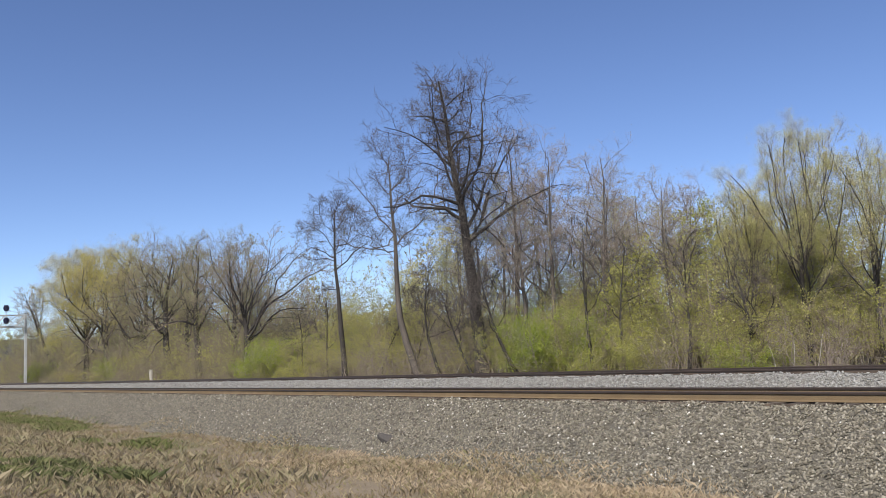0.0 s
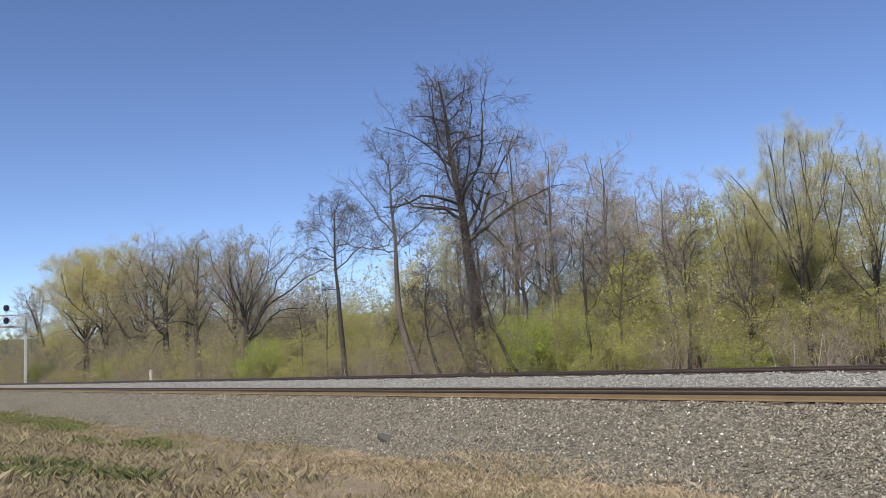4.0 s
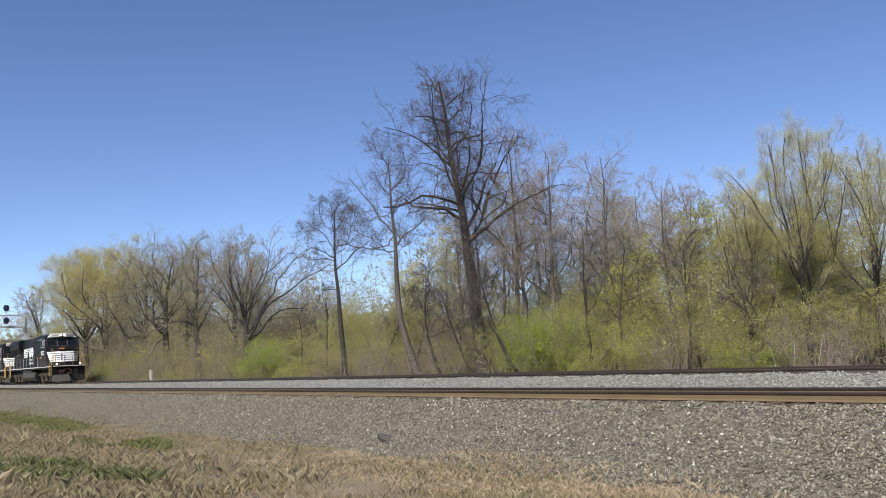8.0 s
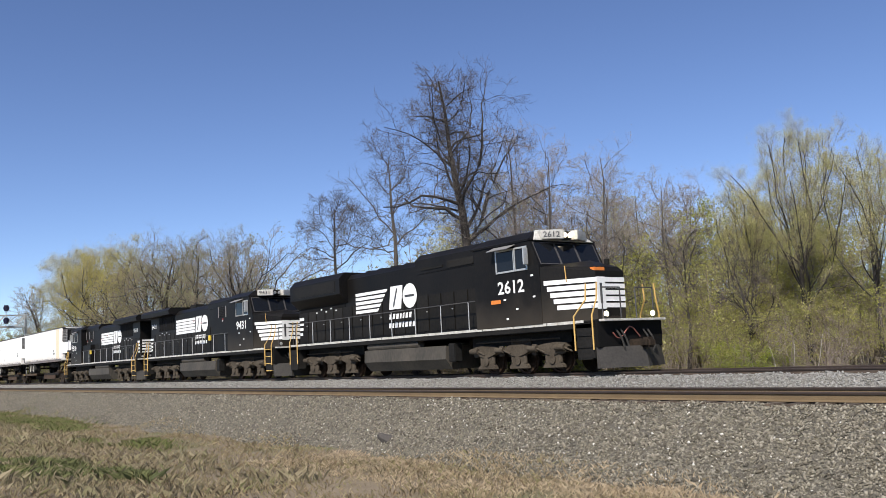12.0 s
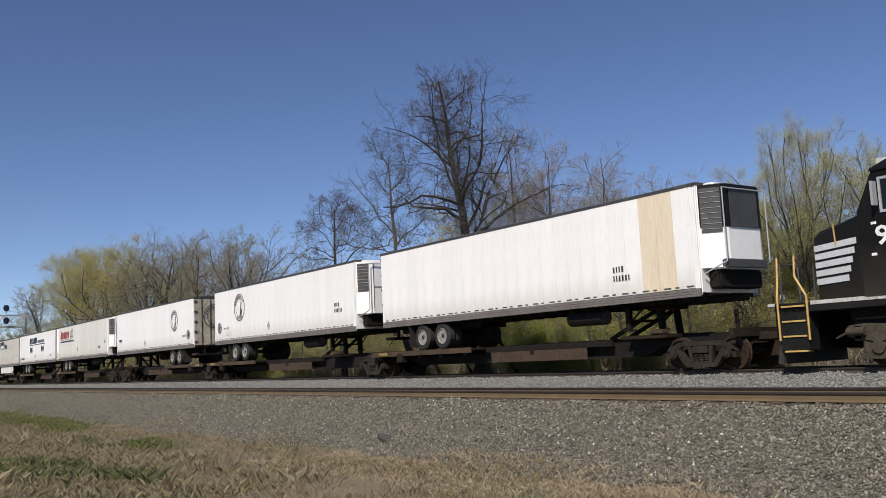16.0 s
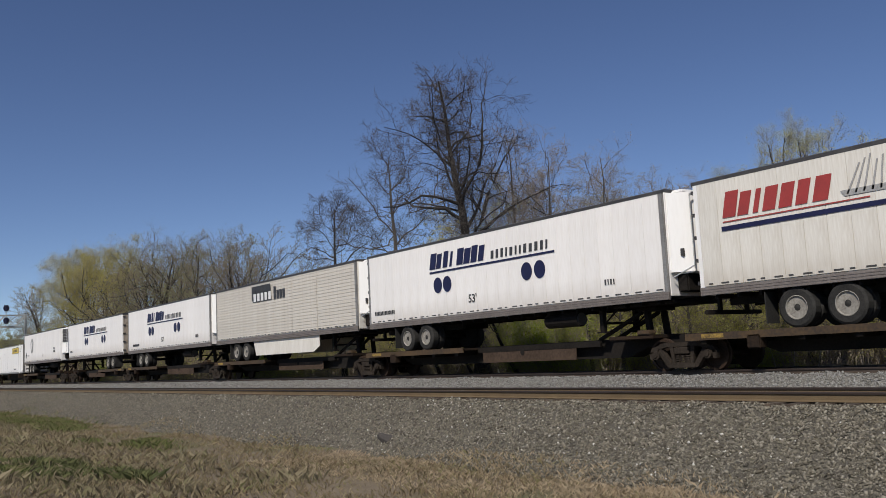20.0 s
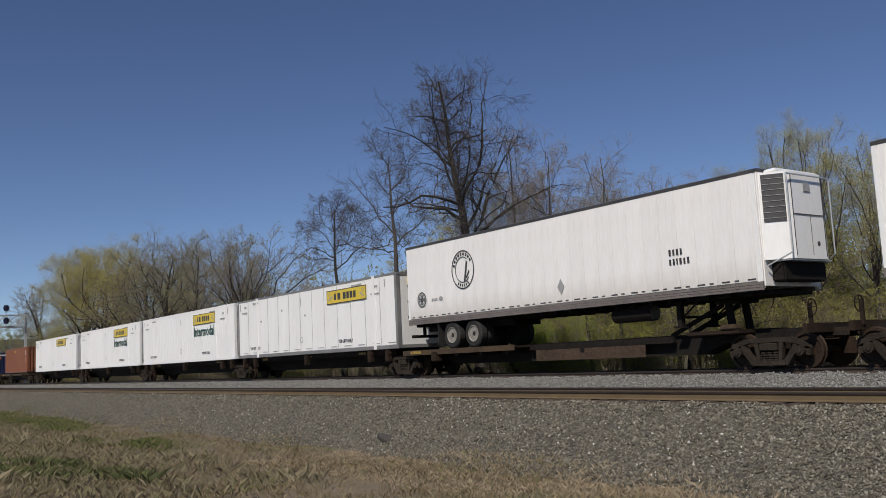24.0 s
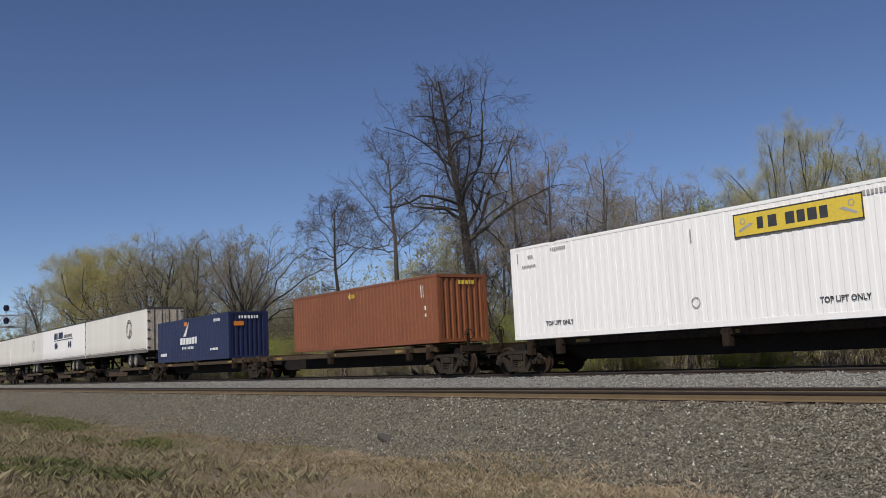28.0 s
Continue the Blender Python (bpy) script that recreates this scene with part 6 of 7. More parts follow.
def trailer(x, turn, style, label, skin="white_panel", panels=26, top="dark_trim", rail="bottom_rail"):
    """A 53-foot van trailer, 16.1 m long; local x runs from its doors to its front wall; turned 180 its doors lead."""
    T = stock("semi_trailer", label, "trailer", x, turn, "trailers on the train")
    z0, z1, W, Lg = 2.2, 5.12, 1.3, 16.1
    part("box", box(0.04, Lg - 0.03, -W + 0.04, W - 0.04, z0 - 0.05, z1 - 0.03, 0.02), M["white_steel"], T)
    seen = -1 if turn == 0 else 1
    if style == "ribbed":
        for a, b, out in ((0.1, 9.8, 0.0), (9.82, 12.4, 0.006), (12.42, 15.98, 0.002)):
            for k in range(19):
                piece(("rib", a), "siding_rib", lambda: box(0, b - a, -0.02, 0.02, 0, 0.14, 0.006), M["cream_panel"], T, pose(a, -W + 0.015 - out, z0 + 0.05 + k * 0.149), "cream ribbed siding strip" if k == 0 else "")
    else:
        w = (Lg - 0.3) / panels
        for i in range(panels):
            mat = M["stained"] if style == "stained" and i in (panels - 2, panels - 3) else M[skin]
            piece(("panel", panels, mat.name), "side_panel", lambda: box(0, w - 0.007, -0.02, 0.02, 0, z1 - z0 - 0.14, 0.003), mat, T, pose(0.15 + i * w, seen * (W - 0.005), z0 + 0.04))
    part("far_side", box(0.1, Lg - 0.1, -seen * W - 0.015, -seen * W + 0.015, z0, z1 - 0.1), M[skin], T)
    part("roof", section([(-W - 0.02, z1 - 0.11), (-W - 0.02, z1 - 0.02), (-W + 0.1, z1 + 0.02), (0, z1 + 0.05), (W - 0.1, z1 + 0.02), (W + 0.02, z1 - 0.02), (W + 0.02, z1 - 0.11)], 0, Lg), M[top], T, "dark roof with a trim rail")
    for s in (-1, 1):
        br = part("bottom_rail", section([(s * (W - 0.03), z0 - 0.2), (s * (W + 0.02), z0 - 0.2), (s * (W + 0.02), z0 + 0.02), (s * (W - 0.03), z0 + 0.02)], 0.0, Lg), M[rail], T, "grey bottom rail")
        if s == seen:
            for k in range(40):
                wide = 0.24 if k % 2 else 0.13
                piece(("reflector", wide), "reflector", lambda: box(0, wide, -0.004, 0.004, 0, 0.035), M["dark_trim"], br, pose(0.3 + k * 0.394, s * (W + 0.024), z0 + 0.08))
            for k, zz in enumerate((-0.19, -0.12, -0.05)):
                piece("rail_rib", "rail_rib", lambda: box(0.02, Lg - 0.02, -0.006, 0.006, 0, 0.025), M[rail], br, pose(0, s * (W + 0.024), z0 + zz))
        for xx in (0.0, Lg - 0.16):
            part("corner_post", box(xx, xx + 0.16, min(s * (W - 0.08), s * (W + 0.015)), max(s * (W - 0.08), s * (W + 0.015)), z0 - 0.18, z1 - 0.05, 0.02), M["grey_metal" if style in ("plain_dark", "ribbed") else "white_steel"], T, "corner post")
    part("front_wall", box(Lg - 0.03, Lg + 0.02, -W + 0.06, W - 0.06, z0 - 0.1, z1 - 0.08, 0.01), M[skin], T)
    # doors with bars and hinges
    for s in (-1, 1):
        d = part("door", box(-0.05, 0.0, min(s * 0.01, s * 1.22), max(s * 0.01, s * 1.22), z0 - 0.05, z1 - 0.12, 0.01), M["door_dirty"], T, "dirty rear door")
        for y in (0.25, 0.8):
            part("lock_bar", rod((-0.08, s * y, z0 - 0.1), (-0.08, s * y, z1 - 0.15), 0.022, n=6), M["dark_trim"], d)
        for k in range(5):
            part("hinge", box(-0.09, -0.04, min(s * 1.1, s * 1.28), max(s * 1.1, s * 1.28), z0 + 0.1 + k * 0.62, z0 + 0.2 + k * 0.62), M["dark_trim"], d)
    part("door_frame", box(-0.06, 0.02, -W, W, z1 - 0.14, z1 + 0.0, 0.01), M["dark_trim"], T)
    part("bumper", box(-0.02, 0.12, -1.2, 1.2, 1.5, 1.62, 0.02), M["underframe"], T)
    for y in (-0.6, 0.6):
        part("bumper_strut", box(0.0, 0.1, y - 0.05, y + 0.05, 1.6, 2.05), M["underframe"], T)
    # running gear
    fr = bmesh.new()
    for y in (-0.55, 0.55):
        box(0.4, 5.6, y - 0.07, y + 0.07, 1.72, 2.0, bm=fr)
    part("slider_frame", fr, M["underframe"], T)
    for k in range(24):
        piece("floor_beam", "floor_beam", lambda: box(0, 0.08, -1.22, 1.22, 1.9, 2.02), M["underframe"], T, pose(0.4 + k * 0.66, 0, 0))
    for xx in (2.75, 4.05):
        part("axle", rod((xx, -1.1, 1.5), (xx, 1.1, 1.5), 0.08), M["underframe"], T)
        for s in (-1, 1):
            tyre_pair(T, xx, s * 1.12, 1.5)
            part("inner_tyre", lathe([(s * 0.66, 0.3), (s * 0.65, 0.46), (s * 0.68, 0.5), (s * 0.9, 0.5), (s * 0.93, 0.46), (s * 0.92, 0.3)], 18, m=Matrix.Translation((xx, 0, 1.5))), M["rubber"], T)
    for s in (-1, 1):
        part("mud_flap", box(1.9, 1.93, min(s * 0.75, s * 1.28), max(s * 0.75, s * 1.28), 1.15, 1.95), M["rubber"], T)
        lg = part("landing_leg", box(12.9, 13.06, s * 0.75 - 0.08, s * 0.75 + 0.08, 1.25, 2.0, 0.01), M["underframe"], T)
        part("foot", box(12.82, 13.14, s * 0.75 - 0.13, s * 0.75 + 0.13, 1.2, 1.25), M["underframe"], lg)
        part("brace", rod((13.0, s * 0.75, 1.45), (13.7, s * 0.75, 1.95), 0.03, n=6), M["underframe"], T)
    part("leg_brace", rod((12.98, -0.75, 1.5), (12.98, 0.75, 1.5), 0.04, n=6), M["underframe"], T)
    part("kingpin_plate", box(13.6, 16.0, -1.0, 1.0, 1.9, 1.99, 0.01), M["underframe"], T)
    if style in ("reefer", "stained", "plain_dark"):
        part("fuel_cylinder", rod((10.6, -0.8, 1.7), (12.1, -0.8, 1.7), 0.24, n=16), M["underframe"], T, "dark fuel cylinder")
        part("cylinder_end", rod((12.1, -0.8, 1.7), (12.13, -0.8, 1.7), 0.2, n=16), M["dark_trim"], T)
    if style == "ribbed":
        for s in (-1, 1):
            part("side_skirt", prism([(5.0, 2.0), (12.4, 2.0), (12.4, 1.5), (11.8, 1.25), (5.3, 1.25)], s * 1.22 - 0.015, s * 1.22 + 0.015), M["cream_panel"], T, "pale cream side skirt")
    return T


def reporting_mark(parent, x, z, y, seed, mat="mark_black", rows=2):
    bm = bmesh.new()
    for k in range(rows):
        bars(4 if k == 0 else 6, x, z - k * 0.26, 0.065, 0.17, 0.06, y, 0, seed + k, bm)
    tagged(part("mark_lettering", bm, M[mat], parent), "small dark bars of lettering", kind="stuff")


def diamond(parent, x, z, y, r=0.26):
    part("hazard_diamond", flat([(x, z - r), (x + r * 0.62, z), (x, z + r), (x - r * 0.62, z)], y), M["mark_grey"], parent, "grey diamond placard")




def shipper_marks(T, x, m=None, www=True):
    """A slanted dark-blue name in block bars over a line, and two pairs of dots."""
    bm = bmesh.new()
    z = 4.05
    for k, w in enumerate((0.4, 0.3, 0.3, 0.14, 0.4, 0.38, 0.36, 0.32)):
        x0 = x + k * 0.43
        flat(rect(x0, x0 + w * 0.97, z, z + 0.6 - 0.05 * (k % 2), 0.14), SIDE, bm)
    flat(rect(x, x + 7.0, z - 0.16, z - 0.09), SIDE, bm)
    ob = part("name_shape", bm, M["mark_blue"], T, "dark blue block shapes over a line")
    b2 = bars(12, x + 3.75, z, 0.13, 0.3, 0.13, SIDE, 0.03, 9)
    o2 = part("name_bars", b2, M["mark_black"], T, "thin dark bars")
    obs = [ob, o2]
    for cx in (x + 0.5, x + 1.1, x + 5.6, x + 6.25):
        obs.append(part("dot", flat(ellipse(cx, 3.42, 0.27, 0.3), SIDE), M["mark_blue"], T, "dark blue dot"))
    if m is not None:
        for o in obs:
            o.matrix_basis = m


# first car: three refrigerated vans
ICE = "white refrigerated trailer with a round black mark on its side"
t1 = trailer(5.0, 0, "stained", "white refrigerated trailer with a stained front panel", panels=26)
cooling_unit(t1, 16.1, "black_top")
reporting_mark(t1, 13.0, 2.95, SIDE, 1)
t2 = trailer(-13.36, 0, "reefer", ICE)
cooling_unit(t2, 16.1, "white")
bear_mark(t2, 3.6, 3.95, 0.75, SIDE)
diamond(t2, 7.3, 2.75, SIDE)
cross_badge(t2, 0.75, 2.95, 0.3)
reporting_mark(t2, 14.3, 3.2, SIDE, 2)
part("small_plate", box(1.6, 2.4, SIDE - 0.003, SIDE, 2.5, 2.74), M["cream_panel"], t2)
t3 = trailer(-16.83, 180, "reefer", "white refrigerated trailer with dirty doors leading and a round black mark")
FLIP = pose(0, 0, 0, rz=180)
bear_mark(t3, -3.4, 3.85, 0.68, SIDE, FLIP)
cross_badge(t3, -0.9, 2.85, 0.28, FLIP)
diamond_t3 = part("hazard_diamond", flat([(-9.4, 2.4), (-9.25, 2.65), (-9.4, 2.9), (-9.55, 2.65)], SIDE), M["mark_grey"], t3, "grey diamond placard")
diamond_t3.matrix_basis = FLIP
bear_mark(t3, 0.0, 3.9, 0.75, -0.09, pose(0, 0, 0, rz=-90), "mark_black")
t3b = bmesh.new()
bars(5, -15.5, 2.95, 0.11, 0.19, 0.035, SIDE, 0, 5, t3b)
part("mark_bars", t3b, M["mark_black"], t3, "small dark bars of lettering").matrix_basis = FLIP
cooling_unit(t3, 16.1, "white")

# second car
t4 = trailer(-51.70, 0, "reefer", "cream-white refrigerated trailer with red name shapes and a ship drawing", skin="cream_panel", panels=26)
cooling_unit(t4, 16.1, "white")
cl = bmesh.new()
for k, w in enumerate((0.42, 0.34, 0.16, 0.38, 0.38, 0.34, 0.42)):
    x0 = 0.9 + k * 0.46 - (0.18 if k > 2 else 0)
    flat(rect(x0, x0 + w * 0.95, 3.98, 4.58 + (0.08 if k == 0 else 0), 0.16), SIDE, cl)
part("name_shape", cl, M["mark_red"], t4, "dark red slanted block shapes")
part("blue_bar", flat(rect(0.85, 5.7, 3.64, 3.76), SIDE), M["mark_blue"], t4, "dark blue line under the name")
part("red_line", flat(rect(0.9, 4.9, 3.86, 3.89), SIDE), M["mark_red"], t4)
sh = bmesh.new()
for k in range(5):
    flat([(4.35 + k * 0.2, 4.02), (4.4 + k * 0.2, 4.02), (4.75 + k * 0.14, 4.7 + 0.08 * (k % 3)), (4.71 + k * 0.14, 4.7 + 0.08 * (k % 3))], SIDE, sh)
flat([(4.3, 3.98), (5.4, 3.98), (5.55, 4.12), (4.2, 4.12)], SIDE, sh)
tagged(part("ship_drawing", sh, M["mark_grey"], t4), "grey line drawing of a sailing ship", kind="stuff")
diamond(t4, 6.9, 2.9, SIDE)
reporting_mark(t4, 13.6, 2.75, SIDE, 12, rows=1)
writing("53", 0.32, M["mark_black"], t4, pose(15.3, SIDE, 3.1), "length_mark")
DOTS = "white refrigerated trailer with dark blue name shapes and dots"
t5 = trailer(-68.87, 0, "plain_dark", DOTS)
cooling_unit(t5, 16.1, "smooth")
shipper_marks(t5, 4.6)
writing("53'", 0.42, M["mark_black"], t5, pose(6.95, SIDE, 2.62), "length_mark")
reporting_mark(t5, 13.7, 2.62, SIDE, 15, rows=1)
part("web_bars", bars(14, 0.5, 2.55, 0.075, 0.16, 0.035, SIDE, 0, 21), M["mark_black"], t5, "small dark bars of lettering")
t6 = trailer(-85.96, 0, "ribbed", "cream ribbed trailer with black raised name shapes", skin="cream_panel")
cooling_unit(t6, 16.1, "smooth")
pm = bmesh.new()
for k in range(5):
    x0 = 5.3 + k * 0.46
    flat([(x0, 4.05), (x0 + 0.4, 4.05), (x0 + 0.28, 4.9), (x0 - 0.2, 4.9), (x0 - 0.2, 4.2)], SIDE, pm)
for k in range(4):
    x0 = 7.8 + k * 0.34
    flat(rect(x0, x0 + 0.26, 4.05, 4.5 + (0.2 if k == 0 else 0)), SIDE, pm)
part("name_shape", pm, M["mark_black"], t6, "black block shapes with a shadow edge")
pw = bmesh.new()
for k in range(5):
    x0 = 5.34 + k * 0.46
    flat(rect(x0, x0 + 0.3, 4.09, 4.5), SIDE - 0.004, pw)
part("name_face", pw, M["white_paint"], t6, "white face of the name shapes")
t7 = trailer(-102.97, 0, "plain_dark", DOTS)
cooling_unit(t7, 16.1, "smooth")
shipper_marks(t7, 4.5)
writing("53'", 0.42, M["mark_black"], t7, pose(7.4, SIDE, 2.62), "length_mark")
reporting_mark(t7, 13.7, 2.62, SIDE, 18, rows=1)
part("web_bars", bars(14, 1.2, 2.5, 0.075, 0.16, 0.035, SIDE, 0, 22), M["mark_black"], t7, "small dark bars of lettering")
t8 = trailer(-104.38, 180, "dots_van", "white van trailer with doors leading, dark blue name shapes and dots")
shipper_marks(t8, -11.0, FLIP)
b8 = bmesh.new()
bars(6, -15.6, 2.62, 0.11, 0.17, 0.035, SIDE, 0, 31, b8)
part("mark_bars", b8, M["mark_black"], t8, "small dark bars of lettering").matrix_basis = FLIP

# third car: one trailer
t9 = trailer(-139.66, 0, "reefer", ICE)
cooling_unit(t9, 16.1, "white")
bear_mark(t9, 3.7, 3.85, 0.72, SIDE)
diamond(t9, 8.8, 2.75, SIDE)
cross_badge(t9, 1.0, 2.95, 0.3)
reporting_mark(t9, 13.2, 3.2, SIDE, 25)


def wall_mesh(length, height, pitch, depth):
    """A corrugated sheet in the x-z plane, its outer ribs at y = 0, the grooves behind them."""
    bm = bmesh.new()
    xs = []
    x = 0.0
    while x < length - 1e-6:
        for dx, d in ((0, 0), (0.42 * pitch, 0), (0.5 * pitch, depth), (0.92 * pitch, depth)):
            if x + dx <= length:
                xs.append((x + dx, d))
        x += pitch
    xs.append((length, 0))
    lo = [bm.verts.new((a, d, 0)) for a, d in xs]
    hi = [bm.verts.new((a, d, height)) for a, d in xs]
    for i in range(len(xs) - 1):
        bm.faces.new((lo[i], lo[i + 1], hi[i + 1], hi[i]))
    return bm


def container(x, length, z0, z1, half, label, mat, pitch, depth, end, rail=None):
    C = stock("container", label, "container", x, 0, "containers on the train")
    rail = rail or mat
    h = z1 - z0
    part("core", box(0.06, length - 0.14, -half + 0.06, half - 0.06, z0 + 0.05, z1 - 0.05), mat, C)
    part("side_wall", wall_mesh(length - 0.3, h - 0.26, pitch, depth), mat, C, "corrugated side wall").matrix_basis = pose(0.15, -half + 0.005, z0 + 0.16)
    part("side_wall", wall_mesh(length - 0.3, h - 0.26, pitch, depth), mat, C).matrix_basis = pose(length - 0.15, half - 0.005, z0 + 0.16, rz=180)
    for s in (-1, 1):
        part("top_rail", box(0.1, length - 0.1, min(s * half, s * (half - 0.08)), max(s * half, s * (half - 0.08)), z1 - 0.1, z1, 0.01), rail, C)
        part("bottom_rail", box(0.1, length - 0.1, min(s * half, s * (half - 0.1)), max(s * half, s * (half - 0.1)), z0, z0 + 0.17, 0.01), rail, C)
        for xx in (0.0, length - 0.17):
            p = part("corner_post", box(xx, xx + 0.17, min(s * half, s * (half - 0.17)), max(s * half, s * (half - 0.17)), z0 + 0.12, z1 - 0.12, 0.01), rail, C)
            for zz in (z0, z1 - 0.12):
                part("corner_casting", box(xx - 0.004, xx + 0.182, min(s * (half + 0.006), s * (half - 0.17)), max(s * (half + 0.006), s * (half - 0.17)), zz, zz + 0.12, 0.015), rail, p)
    part("roof", box(0.05, length - 0.05, -half + 0.02, half - 0.02, z1 - 0.03, z1 - 0.002, 0.01), rail, C)
    w = 2 * half - 0.34
    if end == "ribs":
        e = part("end_wall", wall_mesh(w, h - 0.3, w / 7.5, 0.06), mat, C, "corrugated end wall")
        e.matrix_basis = pose(length - 0.03, -half + 0.17, z0 + 0.15, rz=90)
    else:
        deep = 0.1 if end == "flat" else 0.03
        part("end_wall", box(length - 0.14, length - deep, -w / 2, w / 2, z0 + 0.1, z1 - 0.1), mat, C)
        for k in range(7 if end == "flat" else 0):
            zz = z0 + 0.45 + k * 0.28
            part("end_rib", box(length - 0.12, length - 0.02, -w / 2, w / 2, zz, zz + 0.15, 0.03), mat, C, "horizontal stiffening rib")
    part("end_sill", box(length - 0.15, length - 0.01, -w / 2, w / 2, z0 + 0.01, z0 + 0.15, 0.01), rail, C)
    part("end_header", box(length - 0.15, length - 0.01, -w / 2, w / 2, z1 - 0.14, z1 - 0.005, 0.01), rail, C)
    part("back_end", box(0.04, 0.08, -w / 2, w / 2, z0 + 0.1, z1 - 0.1), mat, C)
    return C


def yellow_sign(C, x, z, w, h, y=-1.312):
    s = part("yellow_panel", box(x, x + w, y - 0.012, y, z, z + h), M["yellow_paint"], C, "yellow name panel with a black border")
    fr = bmesh.new()
    for a in ((x, x + w, z, z + 0.035), (x, x + w, z + h - 0.035, z + h), (x, x + 0.035, z, z + h), (x + w - 0.035, x + w, z, z + h)):
        box(a[0], a[1], y - 0.016, y - 0.012, a[2], a[3], bm=fr)
    part("border", fr, M["mark_black"], s)
    for a, b in ((0.2, 0.25), (0.29, 0.36), (0.43, 0.5), (0.52, 0.58), (0.6, 0.67), (0.69, 0.75)):
        part("name_block", flat(rect(x + a * w, x + b * w, z + 0.26 * h, z + 0.74 * h), y - 0.012), M["mark_black"], s)
    for q, d in ((0.04, 1), (0.96, -1)):
        sc = bmesh.new()
        flat([(x + q * w, z + 0.3 * h), (x + (q + 0.012 * d) * w, z + 0.22 * h), (x + (q + 0.13 * d) * w, z + 0.5 * h), (x + (q + 0.1 * d) * w, z + 0.56 * h)], y - 0.012, sc)
        band(x + (q + 0.04 * d) * w, z + 0.66 * h, 0.06, 0.085, y - 0.012, sc, 12)
        part("scroll_mark", sc, M["mark_grey"], s)


def stencils(C, length, y, z0, z1):
    rows = [(9, length - 3.6, 0.32, 0.07, 0.11, 0.03), (3, length - 1.7, 0.5, 0.06, 0.1, 0.03), (9, length - 2.0, 0.8, 0.05, 0.08, 0.025), (3, 0.9, 0.42, 0.06, 0.1, 0.03), (9, 0.6, 0.72, 0.05, 0.08, 0.025), (8, 2.0, 0.3, 0.06, 0.09, 0.03)]
    for k, (n, x, down, w, h, gap) in enumerate(rows):
        for i in range(n):
            piece(("stencil", w), "stencil_bar", lambda: flat(rect(0, w, 0, h), 0), M["mark_grey"], C, pose(x + i * (w + gap), y, z1 - down), "small grey stencilled bar" if i + k == 0 else "")
    for x, hi, lo in ((length - 0.9, 0.2, 0.55), (0.35, 0.2, 0.55), (length * 0.47, 0.4, 0.75)):
        part("stencil_bar", flat(rect(x, x + 0.045, z1 - lo, z1 - hi), y), M["mark_grey"], C)
    writing("TOP LIFT ONLY", 0.2, M["mark_black"], C, pose(length - 4.9, y - 0.001, z0 + 0.42), "lettering", "black stencilled words", 0.9)
    writing("TOP LIFT ONLY", 0.2, M["mark_black"], C, pose(1.6, y - 0.001, z0 + 0.42), "lettering", "", 0.9)


ZC0, ZC1 = 1.14, 4.25
for i, (x, pitch, sign) in enumerate(((-156.60, 1.22, 0.0), (-173.26, 0.3, 1), (-190.22, 0.3, 1), (-208.06, 0.3, 0.0))):
    smoothed = i == 0
    C = container(x, 16.1, ZC0, ZC1, 1.3, ("white smooth-sided container with a yellow name panel" if smoothed else "white corrugated container with a yellow name panel"),
                  M["white_steel"], pitch, 0.01 if smoothed else 0.009, "plain" if smoothed else "flat", M["grey_metal"] if smoothed else None)
    if smoothed:
        for k in range(1, 13):
            piece("seam", "seam", lambda: box(0, 0.022, -0.005, 0.0, 0, ZC1 - ZC0 - 0.3), M["mark_grey"], C, pose(0.15 + k * 1.22, -1.297, ZC0 + 0.18))
        for k in range(26):
            piece("slot", "vent_slot", lambda: box(0, 0.55, -0.006, 0.0, 0, 0.025), M["mark_grey"], C, pose(0.7 + k * 1.22, -1.3, ZC0 + 0.25)) if k < 13 else None
        for k in range(4):
            piece("rivet_plate", "lift_plate", lambda: lathe([(-0.01, 0.06), (0, 0.06)], 10), M["grey_metal"], C, pose(3.0 + k * 2.5, -1.3, 3.4 if k % 2 else 3.0))
        for x0 in (2.4, 14.2):
            part("frame_post", box(x0, x0 + 0.22, -1.325, -1.28, ZC0, ZC1, 0.01), M["white_steel"], C, "raised lifting post")
    else:
        for x0 in (2.0, 13.3):
            part("frame_post", box(x0, x0 + 0.12, -1.312, -1.285, ZC0 + 0.1, ZC1 - 0.05, 0.005), M["white_steel"], C)
            part("lift_pocket", box(x0, x0 + 0.25, -1.31, -1.2, ZC1 - 0.02, ZC1 + 0.05, 0.01), M["dark_trim"], C)
    yellow_sign(C, *((10.25, 3.33) if smoothed else (9.8, 3.35) if sign else (9.0, 3.4)), 3.5, 0.62)
    part("end_panel", box(16.0, 16.09, -0.75, 0.85, ZC1 - 0.55, ZC1 - 0.16), M["yellow_paint"], C, "yellow panel on the end wall")
    if sign:
        writing("Intermodal", 0.82, M["mark_green"], C, pose(9.85, -1.314, 2.66), "lettering", "dark green painted word", 0.92)
    stencils(C, 16.1, -1.314, ZC0, ZC1)
    part("ring_mark", band(7.6, 1.85, 0.12, 0.15, -1.314), M["mark_grey"], C)

